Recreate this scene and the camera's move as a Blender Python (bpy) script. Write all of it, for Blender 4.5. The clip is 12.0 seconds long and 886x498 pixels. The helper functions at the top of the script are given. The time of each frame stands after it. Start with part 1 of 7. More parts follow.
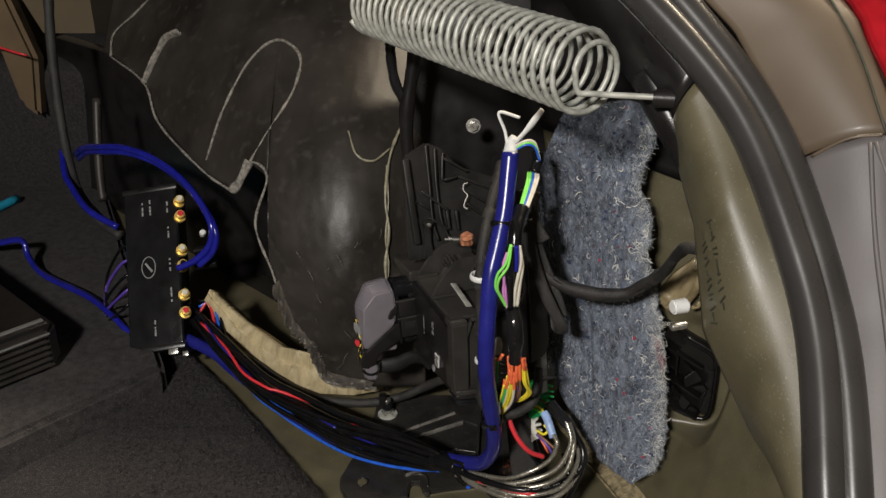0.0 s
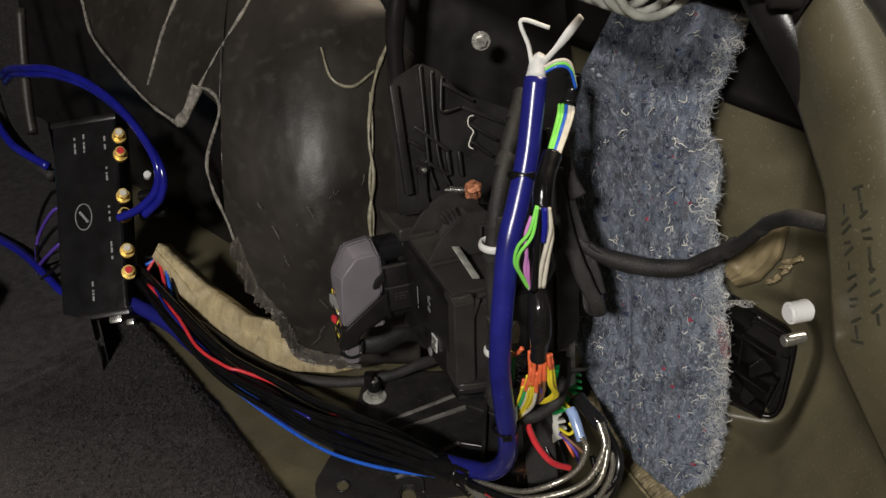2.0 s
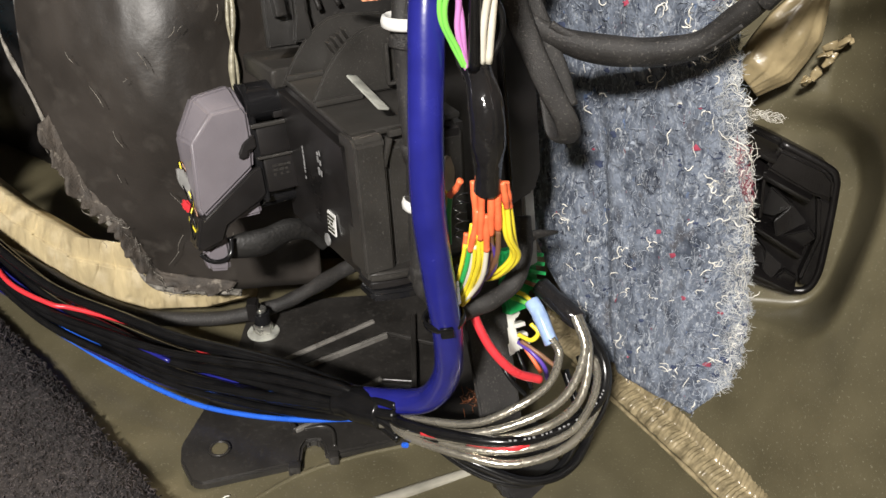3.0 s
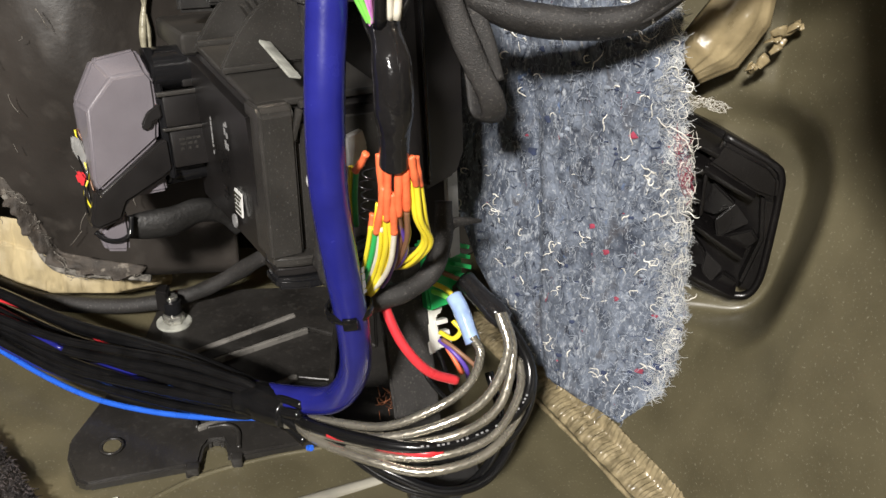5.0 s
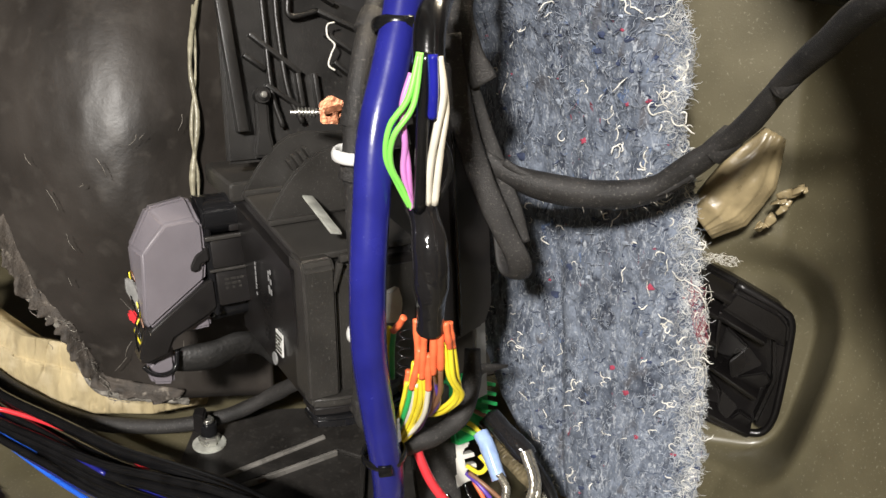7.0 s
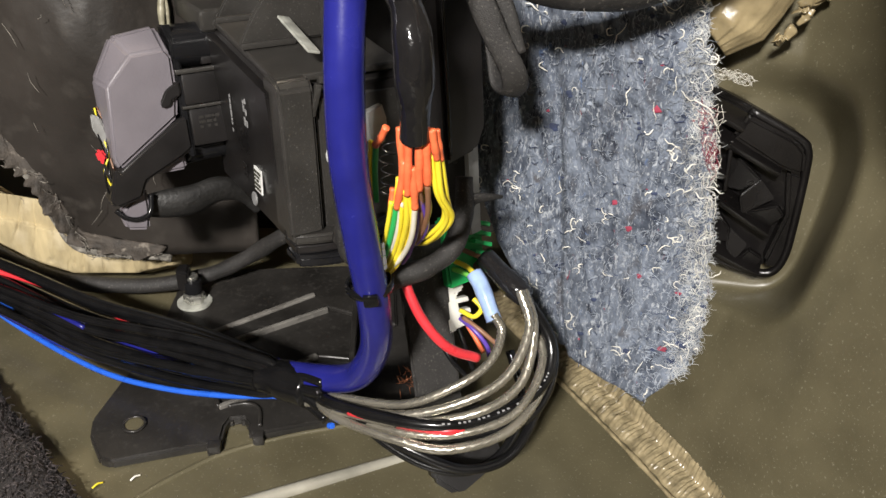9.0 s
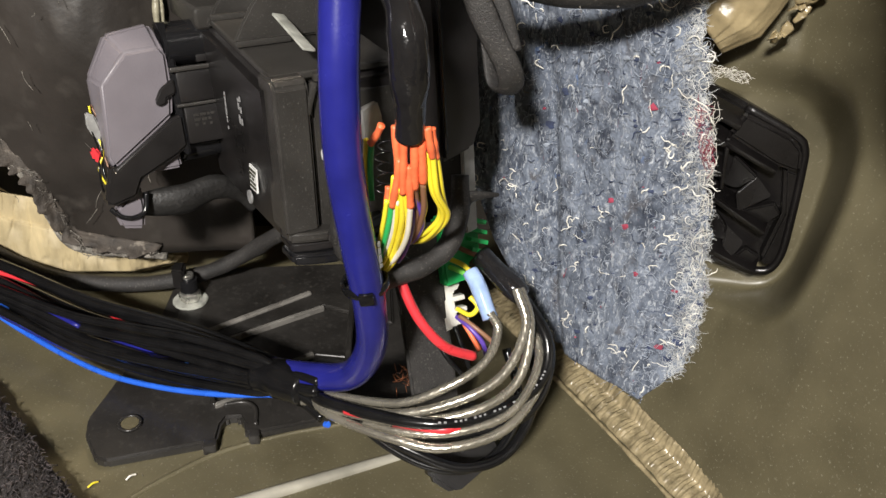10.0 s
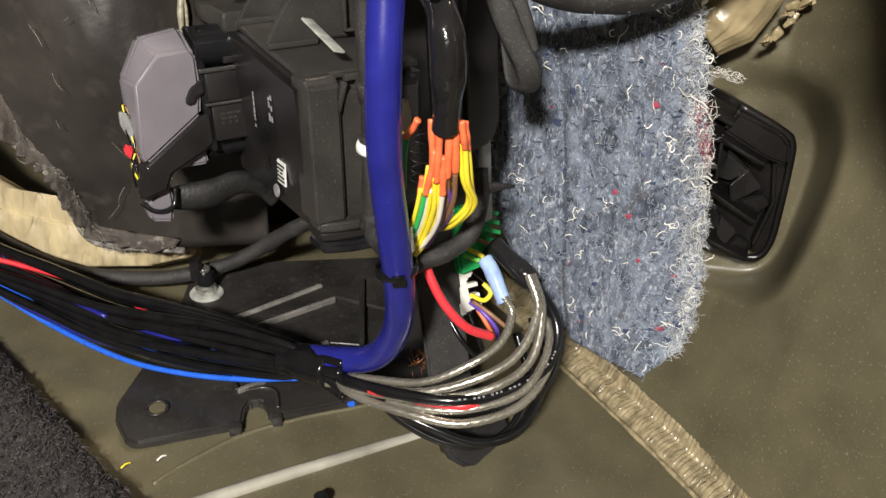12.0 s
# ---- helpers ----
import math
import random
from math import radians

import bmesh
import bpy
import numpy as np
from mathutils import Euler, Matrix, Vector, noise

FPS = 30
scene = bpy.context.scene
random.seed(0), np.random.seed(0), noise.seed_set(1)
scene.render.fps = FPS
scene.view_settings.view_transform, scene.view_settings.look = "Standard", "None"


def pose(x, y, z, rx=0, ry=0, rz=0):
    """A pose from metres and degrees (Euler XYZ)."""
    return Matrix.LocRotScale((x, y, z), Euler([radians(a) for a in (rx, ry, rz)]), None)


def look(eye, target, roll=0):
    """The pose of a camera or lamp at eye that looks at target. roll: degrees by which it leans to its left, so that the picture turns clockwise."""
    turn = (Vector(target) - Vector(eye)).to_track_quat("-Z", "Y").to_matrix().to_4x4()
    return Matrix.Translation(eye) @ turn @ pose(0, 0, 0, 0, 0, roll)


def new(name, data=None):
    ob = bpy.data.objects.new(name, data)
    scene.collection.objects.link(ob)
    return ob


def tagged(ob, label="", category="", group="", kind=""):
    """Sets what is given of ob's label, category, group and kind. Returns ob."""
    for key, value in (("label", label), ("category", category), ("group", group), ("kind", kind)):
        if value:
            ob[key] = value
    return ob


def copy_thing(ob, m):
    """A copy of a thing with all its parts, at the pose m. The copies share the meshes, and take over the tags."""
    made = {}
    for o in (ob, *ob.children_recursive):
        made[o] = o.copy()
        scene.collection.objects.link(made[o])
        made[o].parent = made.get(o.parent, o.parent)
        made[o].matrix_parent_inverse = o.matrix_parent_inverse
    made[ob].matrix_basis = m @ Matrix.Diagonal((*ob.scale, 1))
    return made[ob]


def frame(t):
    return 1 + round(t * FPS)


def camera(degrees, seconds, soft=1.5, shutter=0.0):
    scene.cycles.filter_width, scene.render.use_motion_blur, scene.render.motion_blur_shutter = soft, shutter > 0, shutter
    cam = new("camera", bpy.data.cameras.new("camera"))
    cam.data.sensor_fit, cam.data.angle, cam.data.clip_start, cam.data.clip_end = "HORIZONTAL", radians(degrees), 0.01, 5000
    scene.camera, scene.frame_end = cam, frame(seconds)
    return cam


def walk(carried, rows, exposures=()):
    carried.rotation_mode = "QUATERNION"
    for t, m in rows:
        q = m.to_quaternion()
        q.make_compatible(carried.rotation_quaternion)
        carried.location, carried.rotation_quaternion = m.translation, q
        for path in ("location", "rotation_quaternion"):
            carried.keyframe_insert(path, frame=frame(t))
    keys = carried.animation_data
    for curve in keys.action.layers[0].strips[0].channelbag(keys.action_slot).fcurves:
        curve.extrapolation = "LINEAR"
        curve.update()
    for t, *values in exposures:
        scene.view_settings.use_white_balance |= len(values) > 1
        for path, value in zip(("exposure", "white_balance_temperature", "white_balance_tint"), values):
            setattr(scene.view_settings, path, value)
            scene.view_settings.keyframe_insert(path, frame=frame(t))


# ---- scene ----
cam = camera(53.9, 12.0)
PATH = [
    (0, (0.007, -0.018, 0.459), (-0.009, 1.795, -0.385), 0.1),
    (0.5, (-0.039, -0.15, 0.489), (-0.042, 1.695, -0.281), 2.3),
    (1, (-0.056, -0.189, 0.517), (-0.074, 1.655, -0.257), 2.2),
    (1.5, (-0.039, -0.101, 0.499), (-0.08, 1.694, -0.381), 1.2),
    (2, (0.004, 0.13, 0.411), (-0.003, 1.861, -0.591), 0.2),
    (2.5, (0.011, 0.22, 0.304), (0.13, 1.946, -0.699), -2.2),
    (3, (0.011, 0.236, 0.263), (0.187, 1.963, -0.73), -0.9),
    (3.2, (0.019, 0.242, 0.261), (0.215, 1.979, -0.711), -1.3),
    (4.8, (0.032, 0.257, 0.244), (0.293, 1.986, -0.727), 2.7),
    (5, (0.032, 0.256, 0.242), (0.293, 1.981, -0.737), 2.7),
    (5.5, (0.031, 0.254, 0.24), (0.283, 1.988, -0.724), 2.6),
    (6, (0.028, 0.254, 0.255), (0.264, 2.021, -0.652), 2.2),
    (6.5, (0.026, 0.251, 0.266), (0.249, 2.048, -0.585), 2.2),
    (7, (0.025, 0.248, 0.275), (0.249, 2.061, -0.54), 2.4),
    (7.5, (0.026, 0.248, 0.262), (0.253, 2.031, -0.614), 2.5),
    (7.7, (0.026, 0.248, 0.253), (0.25, 2.012, -0.663), 2.5),
    (9.3, (0.032, 0.258, 0.238), (0.251, 1.967, -0.776), 1.8),
    (9.5, (0.032, 0.257, 0.238), (0.255, 1.965, -0.778), 1.9),
    (10, (0.032, 0.258, 0.238), (0.256, 1.966, -0.779), 1.9),
    (10.5, (0.028, 0.255, 0.238), (0.239, 1.959, -0.789), 2.1),
    (11, (0.021, 0.25, 0.238), (0.251, 1.955, -0.782), 2.5),
    (11.5, (0.017, 0.243, 0.24), (0.287, 1.946, -0.774), 2.7),
    (12, (0.009, 0.236, 0.243), (0.303, 1.943, -0.757), 2.7),
]

# ---- world, lamps ----
EXPOSURES = [(0.0, -1.19), (0.5, -2.2), (1.0, -2.62), (1.5, -2.5), (2.0, -1.3), (2.5, -0.3), (3.0, 0.0), (12.0, 0.0)]
walk(cam, [(t, look(eye, target, roll)) for t, eye, target, roll in PATH], EXPOSURES)

world = bpy.data.worlds.new("garage_air")
scene.world = world
world.use_nodes = True
world.node_tree.nodes["Background"].inputs[0].default_value = (0.9, 0.95, 1.0, 1)
world.node_tree.nodes["Background"].inputs[1].default_value = 0.01


def area_lamp(name, eye, target, sx, sy, watts, color):
    data = bpy.data.lights.new(name, "AREA")
    data.shape, data.size, data.size_y, data.energy, data.color = "RECTANGLE", sx, sy, watts, color
    ob = new(name, data)
    ob.matrix_world = look(eye, target)
    return ob


# Single fixed light placed to fit the shadows; its source is out of view.
LAMP = (-0.385, -0.65, 0.94)
area_lamp("key_light", LAMP, (0.10, 0.55, 0.10), 0.15, 0.11, 50, (1.0, 0.955, 0.90))
# Added fill that brightens the garage background; no such lamp is seen.
area_lamp("garage_fill_light", (1.0, 1.25, 2.02), (1.0, 1.25, 0.0), 1.2, 0.2, 150, (1.0, 0.84, 0.62))


# ---- materials ----
def ramp(nt, stops):
    r = nt.nodes.new("ShaderNodeValToRGB")
    els = r.color_ramp.elements
    while len(els) < len(stops):
        els.new(0.5)
    for e, (p, c) in zip(els, stops):
        e.position, e.color = p, (*c, 1)
    return r


def mat(name, color, rough=0.5, metal=0.0, vary=0.25, scale=60.0, bump=0.2, fine=600.0, rough_vary=0.15, coat=0.0,
        spots=None, spot_scale=120.0, spot_edge=(0.62, 0.68), transmission=0.0, stretch=(1, 1, 1)):
    """A surface with large soft variation, fine grain relief, uneven gloss and, if wanted, specks of another colour."""
    m = bpy.data.materials.new(name)
    m.use_nodes = True
    nt = m.node_tree
    b = nt.nodes["Principled BSDF"]
    co = nt.nodes.new("ShaderNodeTexCoord")
    n1 = nt.nodes.new("ShaderNodeTexNoise")
    n1.inputs["Scale"].default_value, n1.inputs["Detail"].default_value = scale, 6
    n2 = nt.nodes.new("ShaderNodeTexNoise")
    n2.inputs["Scale"].default_value, n2.inputs["Detail"].default_value = fine, 3
    mp = nt.nodes.new("ShaderNodeMapping")
    mp.inputs["Scale"].default_value = stretch
    nt.links.new(co.outputs["Object"], mp.inputs["Vector"])
    for n in (n1, n2):
        nt.links.new(mp.outputs["Vector"], n.inputs["Vector"])
    lo = tuple(c * (1 - vary) for c in color)
    hi = tuple(min(1, c * (1 + vary)) for c in color)
    r = ramp(nt, [(0.3, lo), (0.7, hi)])
    nt.links.new(n1.outputs["Fac"], r.inputs["Fac"])
    out = r.outputs["Color"]
    if spots:
        n3 = nt.nodes.new("ShaderNodeTexNoise")
        n3.inputs["Scale"].default_value, n3.inputs["Detail"].default_value = spot_scale, 4
        nt.links.new(co.outputs["Object"], n3.inputs["Vector"])
        mask = ramp(nt, [(spot_edge[0], (0, 0, 0)), (spot_edge[1], (1, 1, 1))])
        nt.links.new(n3.outputs["Fac"], mask.inputs["Fac"])
        mix = nt.nodes.new("ShaderNodeMix")
        mix.data_type = "RGBA"
        nt.links.new(mask.outputs["Color"], mix.inputs["Factor"])
        nt.links.new(out, mix.inputs["A"])
        mix.inputs["B"].default_value = (*spots, 1)
        out = mix.outputs["Result"]
    nt.links.new(out, b.inputs["Base Color"])
    rr = nt.nodes.new("ShaderNodeMapRange")
    rr.inputs["To Min"].default_value = max(0.02, rough - rough_vary)
    rr.inputs["To Max"].default_value = min(1, rough + rough_vary)
    nt.links.new(n1.outputs["Fac"], rr.inputs["Value"])
    nt.links.new(rr.outputs["Result"], b.inputs["Roughness"])
    b.inputs["Metallic"].default_value = metal
    b.inputs["Coat Weight"].default_value = coat
    b.inputs["Coat Roughness"].default_value = 0.15
    b.inputs["Transmission Weight"].default_value = transmission
    if bump:
        bp = nt.nodes.new("ShaderNodeBump")
        bp.inputs["Strength"].default_value, bp.inputs["Distance"].default_value = bump, 0.0008
        nt.links.new(n2.outputs["Fac"], bp.inputs["Height"])
        nt.links.new(bp.outputs["Normal"], b.inputs["Normal"])
    return m


PAINT = mat("olive_body_paint", (0.095, 0.083, 0.049), 0.42, 0.0, 0.18, 40, 0.09, 1400, 0.10, 0.10, (0.19, 0.175, 0.125), 900, (0.62, 0.74))
SEALER = mat("tan_seam_sealer", (0.25, 0.205, 0.122), 0.22, 0, 0.4, 220, 0.4, 700, 0.08, 0.5)
CARPET = mat("charcoal_carpet", (0.019, 0.0165, 0.0175), 0.95, 0, 0.5, 240, 1.0, 1500, 0.03, 0, (0.075, 0.066, 0.068), 900, (0.57, 0.66))
PILE = mat("grey_carpet_pile", (0.062, 0.052, 0.054), 0.95, 0, 0.6, 260, 0.6, 1500, 0.03)
CARPET_LIGHT = mat("grey_carpet", (0.030, 0.027, 0.0275), 0.95, 0, 0.55, 130, 1.0, 1400, 0.03, 0, (0.085, 0.076, 0.076), 800, (0.57, 0.66))
LINER = mat("dark_rubber_liner", (0.026, 0.022, 0.0188), 0.48, 0, 0.45, 16, 0.14, 420, 0.13, 0, (0.050, 0.044, 0.038), 90, (0.56, 0.80))
TORN = mat("torn_mat_backing", (0.050, 0.041, 0.033), 0.75, 0, 0.5, 120, 0.6, 900, 0.1, 0, (0.20, 0.175, 0.145), 220, (0.60, 0.72))
FIBRE = mat("pale_cut_fibre", (0.20, 0.185, 0.16), 0.9, 0, 0.6, 260, 0.8, 900)
GLUE = mat("dried_glue", (0.26, 0.24, 0.17), 0.35, 0, 0.35, 180, 0.5, 500)
FOAM = mat("cream_foam", (0.40, 0.325, 0.185), 0.85, 0, 0.30, 110, 1.0, 420, 0.1, 0, (0.50, 0.42, 0.27), 60, (0.52, 0.7), stretch=(1, 1, 0.22))
BLACK = mat("black_plastic", (0.0115, 0.0105, 0.0105), 0.30, 0, 0.35, 50, 0.10, 1600, 0.08, 0, (0.06, 0.056, 0.052), 420, (0.70, 0.80))
CARRIER = mat("dusty_black_plastic", (0.0135, 0.0125, 0.0115), 0.38, 0, 0.4, 45, 0.12, 1400, 0.10, 0, (0.05, 0.046, 0.042), 600, (0.62, 0.85))
BLACK_GLOSS = mat("black_gloss_plastic", (0.010, 0.010, 0.011), 0.17, 0, 0.3, 60, 0.12, 300, 0.07)
TAPE_GLOSS = mat("crinkled_shiny_black_tape", (0.011, 0.0105, 0.011), 0.13, 0, 0.3, 60, 0.9, 150, 0.05)
BLACK_TEX = mat("grained_black_plastic", (0.031, 0.029, 0.0265), 0.33, 0, 0.22, 60, 0.16, 1800, 0.08, 0, (0.105, 0.10, 0.092), 1500, (0.62, 0.74))
GREY = mat("grey_connector_plastic", (0.150, 0.136, 0.152), 0.40, 0, 0.08, 60, 0.12, 900, 0.06)
BLUE = mat("blue_cable_jacket", (0.015, 0.017, 0.175), 0.25, 0, 0.15, 80, 0.05, 900, 0.07, 0, (0.05, 0.055, 0.25), 700, (0.72, 0.76))
BLUE_CLEAR = mat("glossy_blue_jacket", (0.012, 0.014, 0.235), 0.12, 0, 0.2, 90, 0.05, 500, 0.05, 0.5)
WIRE_BLACK = mat("black_wire_jacket", (0.006, 0.006, 0.0065), 0.19, 0, 0.3, 120, 0.06, 700, 0.06)
# Pale colour that stands in for the highlight along the floor bead.
BEAD_SHINE = mat("bead_highlight_paint", (0.46, 0.44, 0.37), 0.24, 0.35, 0.35, 40, 0.15, 700, 0.10)
PLATE = mat("scuffed_black_plastic", (0.020, 0.0185, 0.017), 0.34, 0, 0.4, 40, 0.08, 900, 0.13, 0, (0.048, 0.045, 0.041), 420, (0.55, 0.85))
# Black plastic lightened to paint in the sheen on the plate's ribs.
RIB_SHINE = mat("rib_sheen_plastic", (0.15, 0.142, 0.13), 0.28, 0, 0.5, 60, 0.1, 900, 0.1)
TAIL_TAPE = mat("creased_black_tape", (0.011, 0.0105, 0.010), 0.5, 0, 0.4, 90, 0.4, 500, 0.1, 0, (0.035, 0.032, 0.03), 700, (0.6, 0.75))
CLOTH_TAPE = mat("black_cloth_tape", (0.021, 0.0195, 0.0185), 0.60, 0, 0.45, 70, 0.5, 2200, 0.1, 0, (0.085, 0.078, 0.070), 1100, (0.58, 0.72))
WIRE_RED = mat("red_wire_jacket", (0.62, 0.035, 0.045), 0.3, 0, 0.12, 100, 0.05)
WIRE_BLUE = mat("azure_wire_jacket", (0.022, 0.115, 0.60), 0.3, 0, 0.12, 100, 0.05)
WIRE_YELLOW = mat("yellow_wire_jacket", (0.80, 0.66, 0.04), 0.35, 0, 0.1, 100, 0.05)
WIRE_GREEN = mat("green_wire_jacket", (0.03, 0.40, 0.10), 0.35, 0, 0.1, 100, 0.05)
WIRE_LIME = mat("lime_wire_jacket", (0.25, 0.78, 0.12), 0.35, 0, 0.1, 100, 0.05)
WIRE_PINK = mat("pink_wire_jacket", (0.62, 0.24, 0.58), 0.35, 0, 0.1, 100, 0.05)
WIRE_WHITE = mat("ivory_wire_jacket", (0.66, 0.62, 0.52), 0.35, 0, 0.12, 100, 0.05)
WIRE_PURPLE = mat("purple_wire_jacket", (0.10, 0.05, 0.34), 0.35, 0, 0.12, 100, 0.05)
WIRE_BROWN = mat("brown_wire_jacket", (0.22, 0.11, 0.06), 0.4, 0, 0.15, 100, 0.05)
ORANGE = mat("orange_crimp_sleeve", (0.80, 0.16, 0.06), 0.42, 0, 0.15, 200, 0.3, 700)
CLEAR_BLUE = mat("pale_blue_crimp_sleeve", (0.32, 0.44, 0.72), 0.2, 0, 0.2, 200, 0.15, 500, 0.08, 0.4)
GREEN_CONN = mat("green_connector_plastic", (0.02, 0.42, 0.11), 0.4, 0, 0.15, 120, 0.2)
WHITE_CONN = mat("white_connector_plastic", (0.60, 0.59, 0.54), 0.45, 0, 0.1, 120, 0.2)
TIE_WHITE = mat("natural_nylon_tie", (0.68, 0.68, 0.66), 0.45, 0, 0.06, 100, 0.1)
SILVER_WIRE = mat("silver_speaker_wire", (0.40, 0.375, 0.315), 0.27, 0.78, 0.18, 90, 0.1, 900, 0.06, 0.25)
GALV = mat("galvanised_steel", (0.44, 0.445, 0.40), 0.48, 0.25, 0.3, 160, 0.2, 800)
STEEL = mat("zinc_plated_steel", (0.62, 0.61, 0.57), 0.28, 0.9, 0.15, 220, 0.15, 800)
COPPER = mat("copper_brown_metal", (0.20, 0.075, 0.035), 0.36, 0.7, 0.4, 300, 0.3)
GOLD = mat("gold_plated_metal", (0.90, 0.66, 0.22), 0.36, 0.75, 0.1, 300, 0.05)
ALU = mat("dull_aluminium", (0.36, 0.36, 0.35), 0.5, 0.6, 0.15, 180, 0.2)
RUBBER = mat("black_rubber_seal", (0.034, 0.032, 0.031), 0.28, 0, 0.14, 30, 0.03, 900, 0.06)
EXTERIOR = mat("bronze_car_paint", (0.098, 0.072, 0.048), 0.5, 0.0, 0.2, 12, 0.02, 900, 0.06, 0.06)
EXT_GREY = mat("matt_grey_primer", (0.11, 0.10, 0.10), 0.55, 0, 0.1, 20, 0.1, 900)
RED_LENS = mat("red_lamp_lens", (0.33, 0.008, 0.014), 0.1, 0, 0.35, 60, 0.12, 160, 0.04, 1.0)
TAN_TRIM = mat("tan_trim_cloth", (0.11, 0.072, 0.036), 0.8, 0, 0.2, 30, 0.6, 900)
TAN_PATCH = mat("brown_packing_tape", (0.27, 0.215, 0.12), 0.30, 0, 0.3, 90, 0.25, 400, 0.1, 0.15)
WOOD = mat("varnished_bench_wood", (0.52, 0.27, 0.09), 0.4, 0, 0.25, 12, 0.2, 200)
CHROME = mat("brushed_drawer_steel", (0.58, 0.51, 0.40), 0.32, 0.5, 0.15, 20, 0.1, 500)
CONCRETE = mat("garage_concrete", (0.26, 0.25, 0.23), 0.8, 0, 0.2, 3, 0.4, 60)
PLASTER = mat("garage_plaster", (0.42, 0.39, 0.34), 0.85, 0, 0.1, 2, 0.3, 90)
LABEL = mat("white_paper_label", (0.68, 0.68, 0.66), 0.6, 0, 0.08, 300, 0.1)
INK = mat("dark_marker_ink", (0.035, 0.035, 0.022), 0.6, 0, 0.3, 200, 0.1)
PRINT = mat("pale_print", (0.22, 0.22, 0.22), 0.5, 0, 0.2, 400, 0.0)
CYAN = mat("turquoise_cable_jacket", (0.02, 0.30, 0.46), 0.35, 0, 0.15, 100, 0.1)
VENT_BLACK = mat("deep_black_plastic", (0.0048, 0.0042, 0.0042), 0.30, 0, 0.3, 60, 0.16, 1200, 0.08, 0, (0.05, 0.046, 0.042), 900, (0.69, 0.78))
THREAD = mat("loose_white_thread", (0.74, 0.72, 0.66), 0.9, 0, 0.25, 300, 0.2)
FLUFF = mat("pale_teased_fibre", (0.44, 0.45, 0.45), 0.9, 0, 0.5, 160, 0.2)
THREAD_RED = mat("loose_red_thread", (0.27, 0.035, 0.065), 0.9, 0, 0.3, 300, 0.2)
THREAD_BLUE = mat("loose_blue_thread", (0.026, 0.036, 0.075), 0.9, 0, 0.4, 300, 0.2)
THREAD_GREY = mat("pale_blue_fibre", (0.24, 0.27, 0.32), 0.9, 0, 0.5, 200, 0.2)


def felt_material():
    m = bpy.data.materials.new("shredded_denim_felt")
    m.use_nodes = True
    nt = m.node_tree
    b = nt.nodes["Principled BSDF"]
    b.inputs["Roughness"].default_value = 0.95
    co = nt.nodes.new("ShaderNodeTexCoord")
    cols = None
    specs = [(140, (0.32, 0.68), (0.044, 0.054, 0.076), (0.172, 0.200, 0.252)), (430, (0.58, 0.70), None, (0.36, 0.385, 0.42)),
             (170, (0.58, 0.68), None, (0.020, 0.025, 0.040)), (260, (0.70, 0.75), None, (0.20, 0.045, 0.07)),
             (190, (0.66, 0.72), None, (0.085, 0.13, 0.24)), (60, (0.55, 0.72), None, (0.20, 0.232, 0.29)), (85, (0.60, 0.72), None, (0.085, 0.087, 0.10)),
             (720, (0.57, 0.68), None, (0.32, 0.345, 0.385)), (200, (0.71, 0.77), None, (0.15, 0.125, 0.08))]
    for k, (sc, (a, z), base, over) in enumerate(specs):
        mp = nt.nodes.new("ShaderNodeMapping")
        mp.inputs["Location"].default_value = (k * 3.1, k * 1.7, k)
        mp.inputs["Scale"].default_value = (1.0, 1.0, 0.40 if k % 2 else 0.6)
        nt.links.new(co.outputs["Object"], mp.inputs["Vector"])
        n = nt.nodes.new("ShaderNodeTexNoise")
        n.inputs["Scale"].default_value, n.inputs["Detail"].default_value, n.inputs["Distortion"].default_value = sc, 5, 1.2
        nt.links.new(mp.outputs["Vector"], n.inputs["Vector"])
        if base:
            r = ramp(nt, [(a, base), (z, over)])
            nt.links.new(n.outputs["Fac"], r.inputs["Fac"])
            cols = r.outputs["Color"]
        else:
            mask = ramp(nt, [(a, (0, 0, 0)), (z, (1, 1, 1))])
            nt.links.new(n.outputs["Fac"], mask.inputs["Fac"])
            mix = nt.nodes.new("ShaderNodeMix")
            mix.data_type = "RGBA"
            nt.links.new(mask.outputs["Color"], mix.inputs["Factor"])
            nt.links.new(cols, mix.inputs["A"])
            mix.inputs["B"].default_value = (*over, 1)
            cols = mix.outputs["Result"]
    nt.links.new(cols, b.inputs["Base Color"])
    nb = nt.nodes.new("ShaderNodeTexNoise")
    nb.inputs["Scale"].default_value, nb.inputs["Detail"].default_value = 800, 6
    nt.links.new(co.outputs["Object"], nb.inputs["Vector"])
    bp = nt.nodes.new("ShaderNodeBump")
    bp.inputs["Strength"].default_value, bp.inputs["Distance"].default_value = 0.8, 0.0012
    nt.links.new(nb.outputs["Fac"], bp.inputs["Height"])
    nt.links.new(bp.outputs["Normal"], b.inputs["Normal"])
    return m


FELT = felt_material()


# ---- mesh helpers ----
def mesh_from(name, verts, faces, material, smooth=True):
    me = bpy.data.meshes.new(name)
    me.from_pydata([tuple(v) for v in verts], [], faces)
    me.update()
    me.materials.append(material)
    me.polygons.foreach_set("use_smooth", [smooth] * len(me.polygons))
    return me


def link(name, me, parent=None, label="", category="", kind="", group=""):
    ob = new(name, me)
    if parent:
        ob.parent = parent
        ob.matrix_parent_inverse = parent.matrix_world.inverted()
    return tagged(ob, label, category, group, kind)


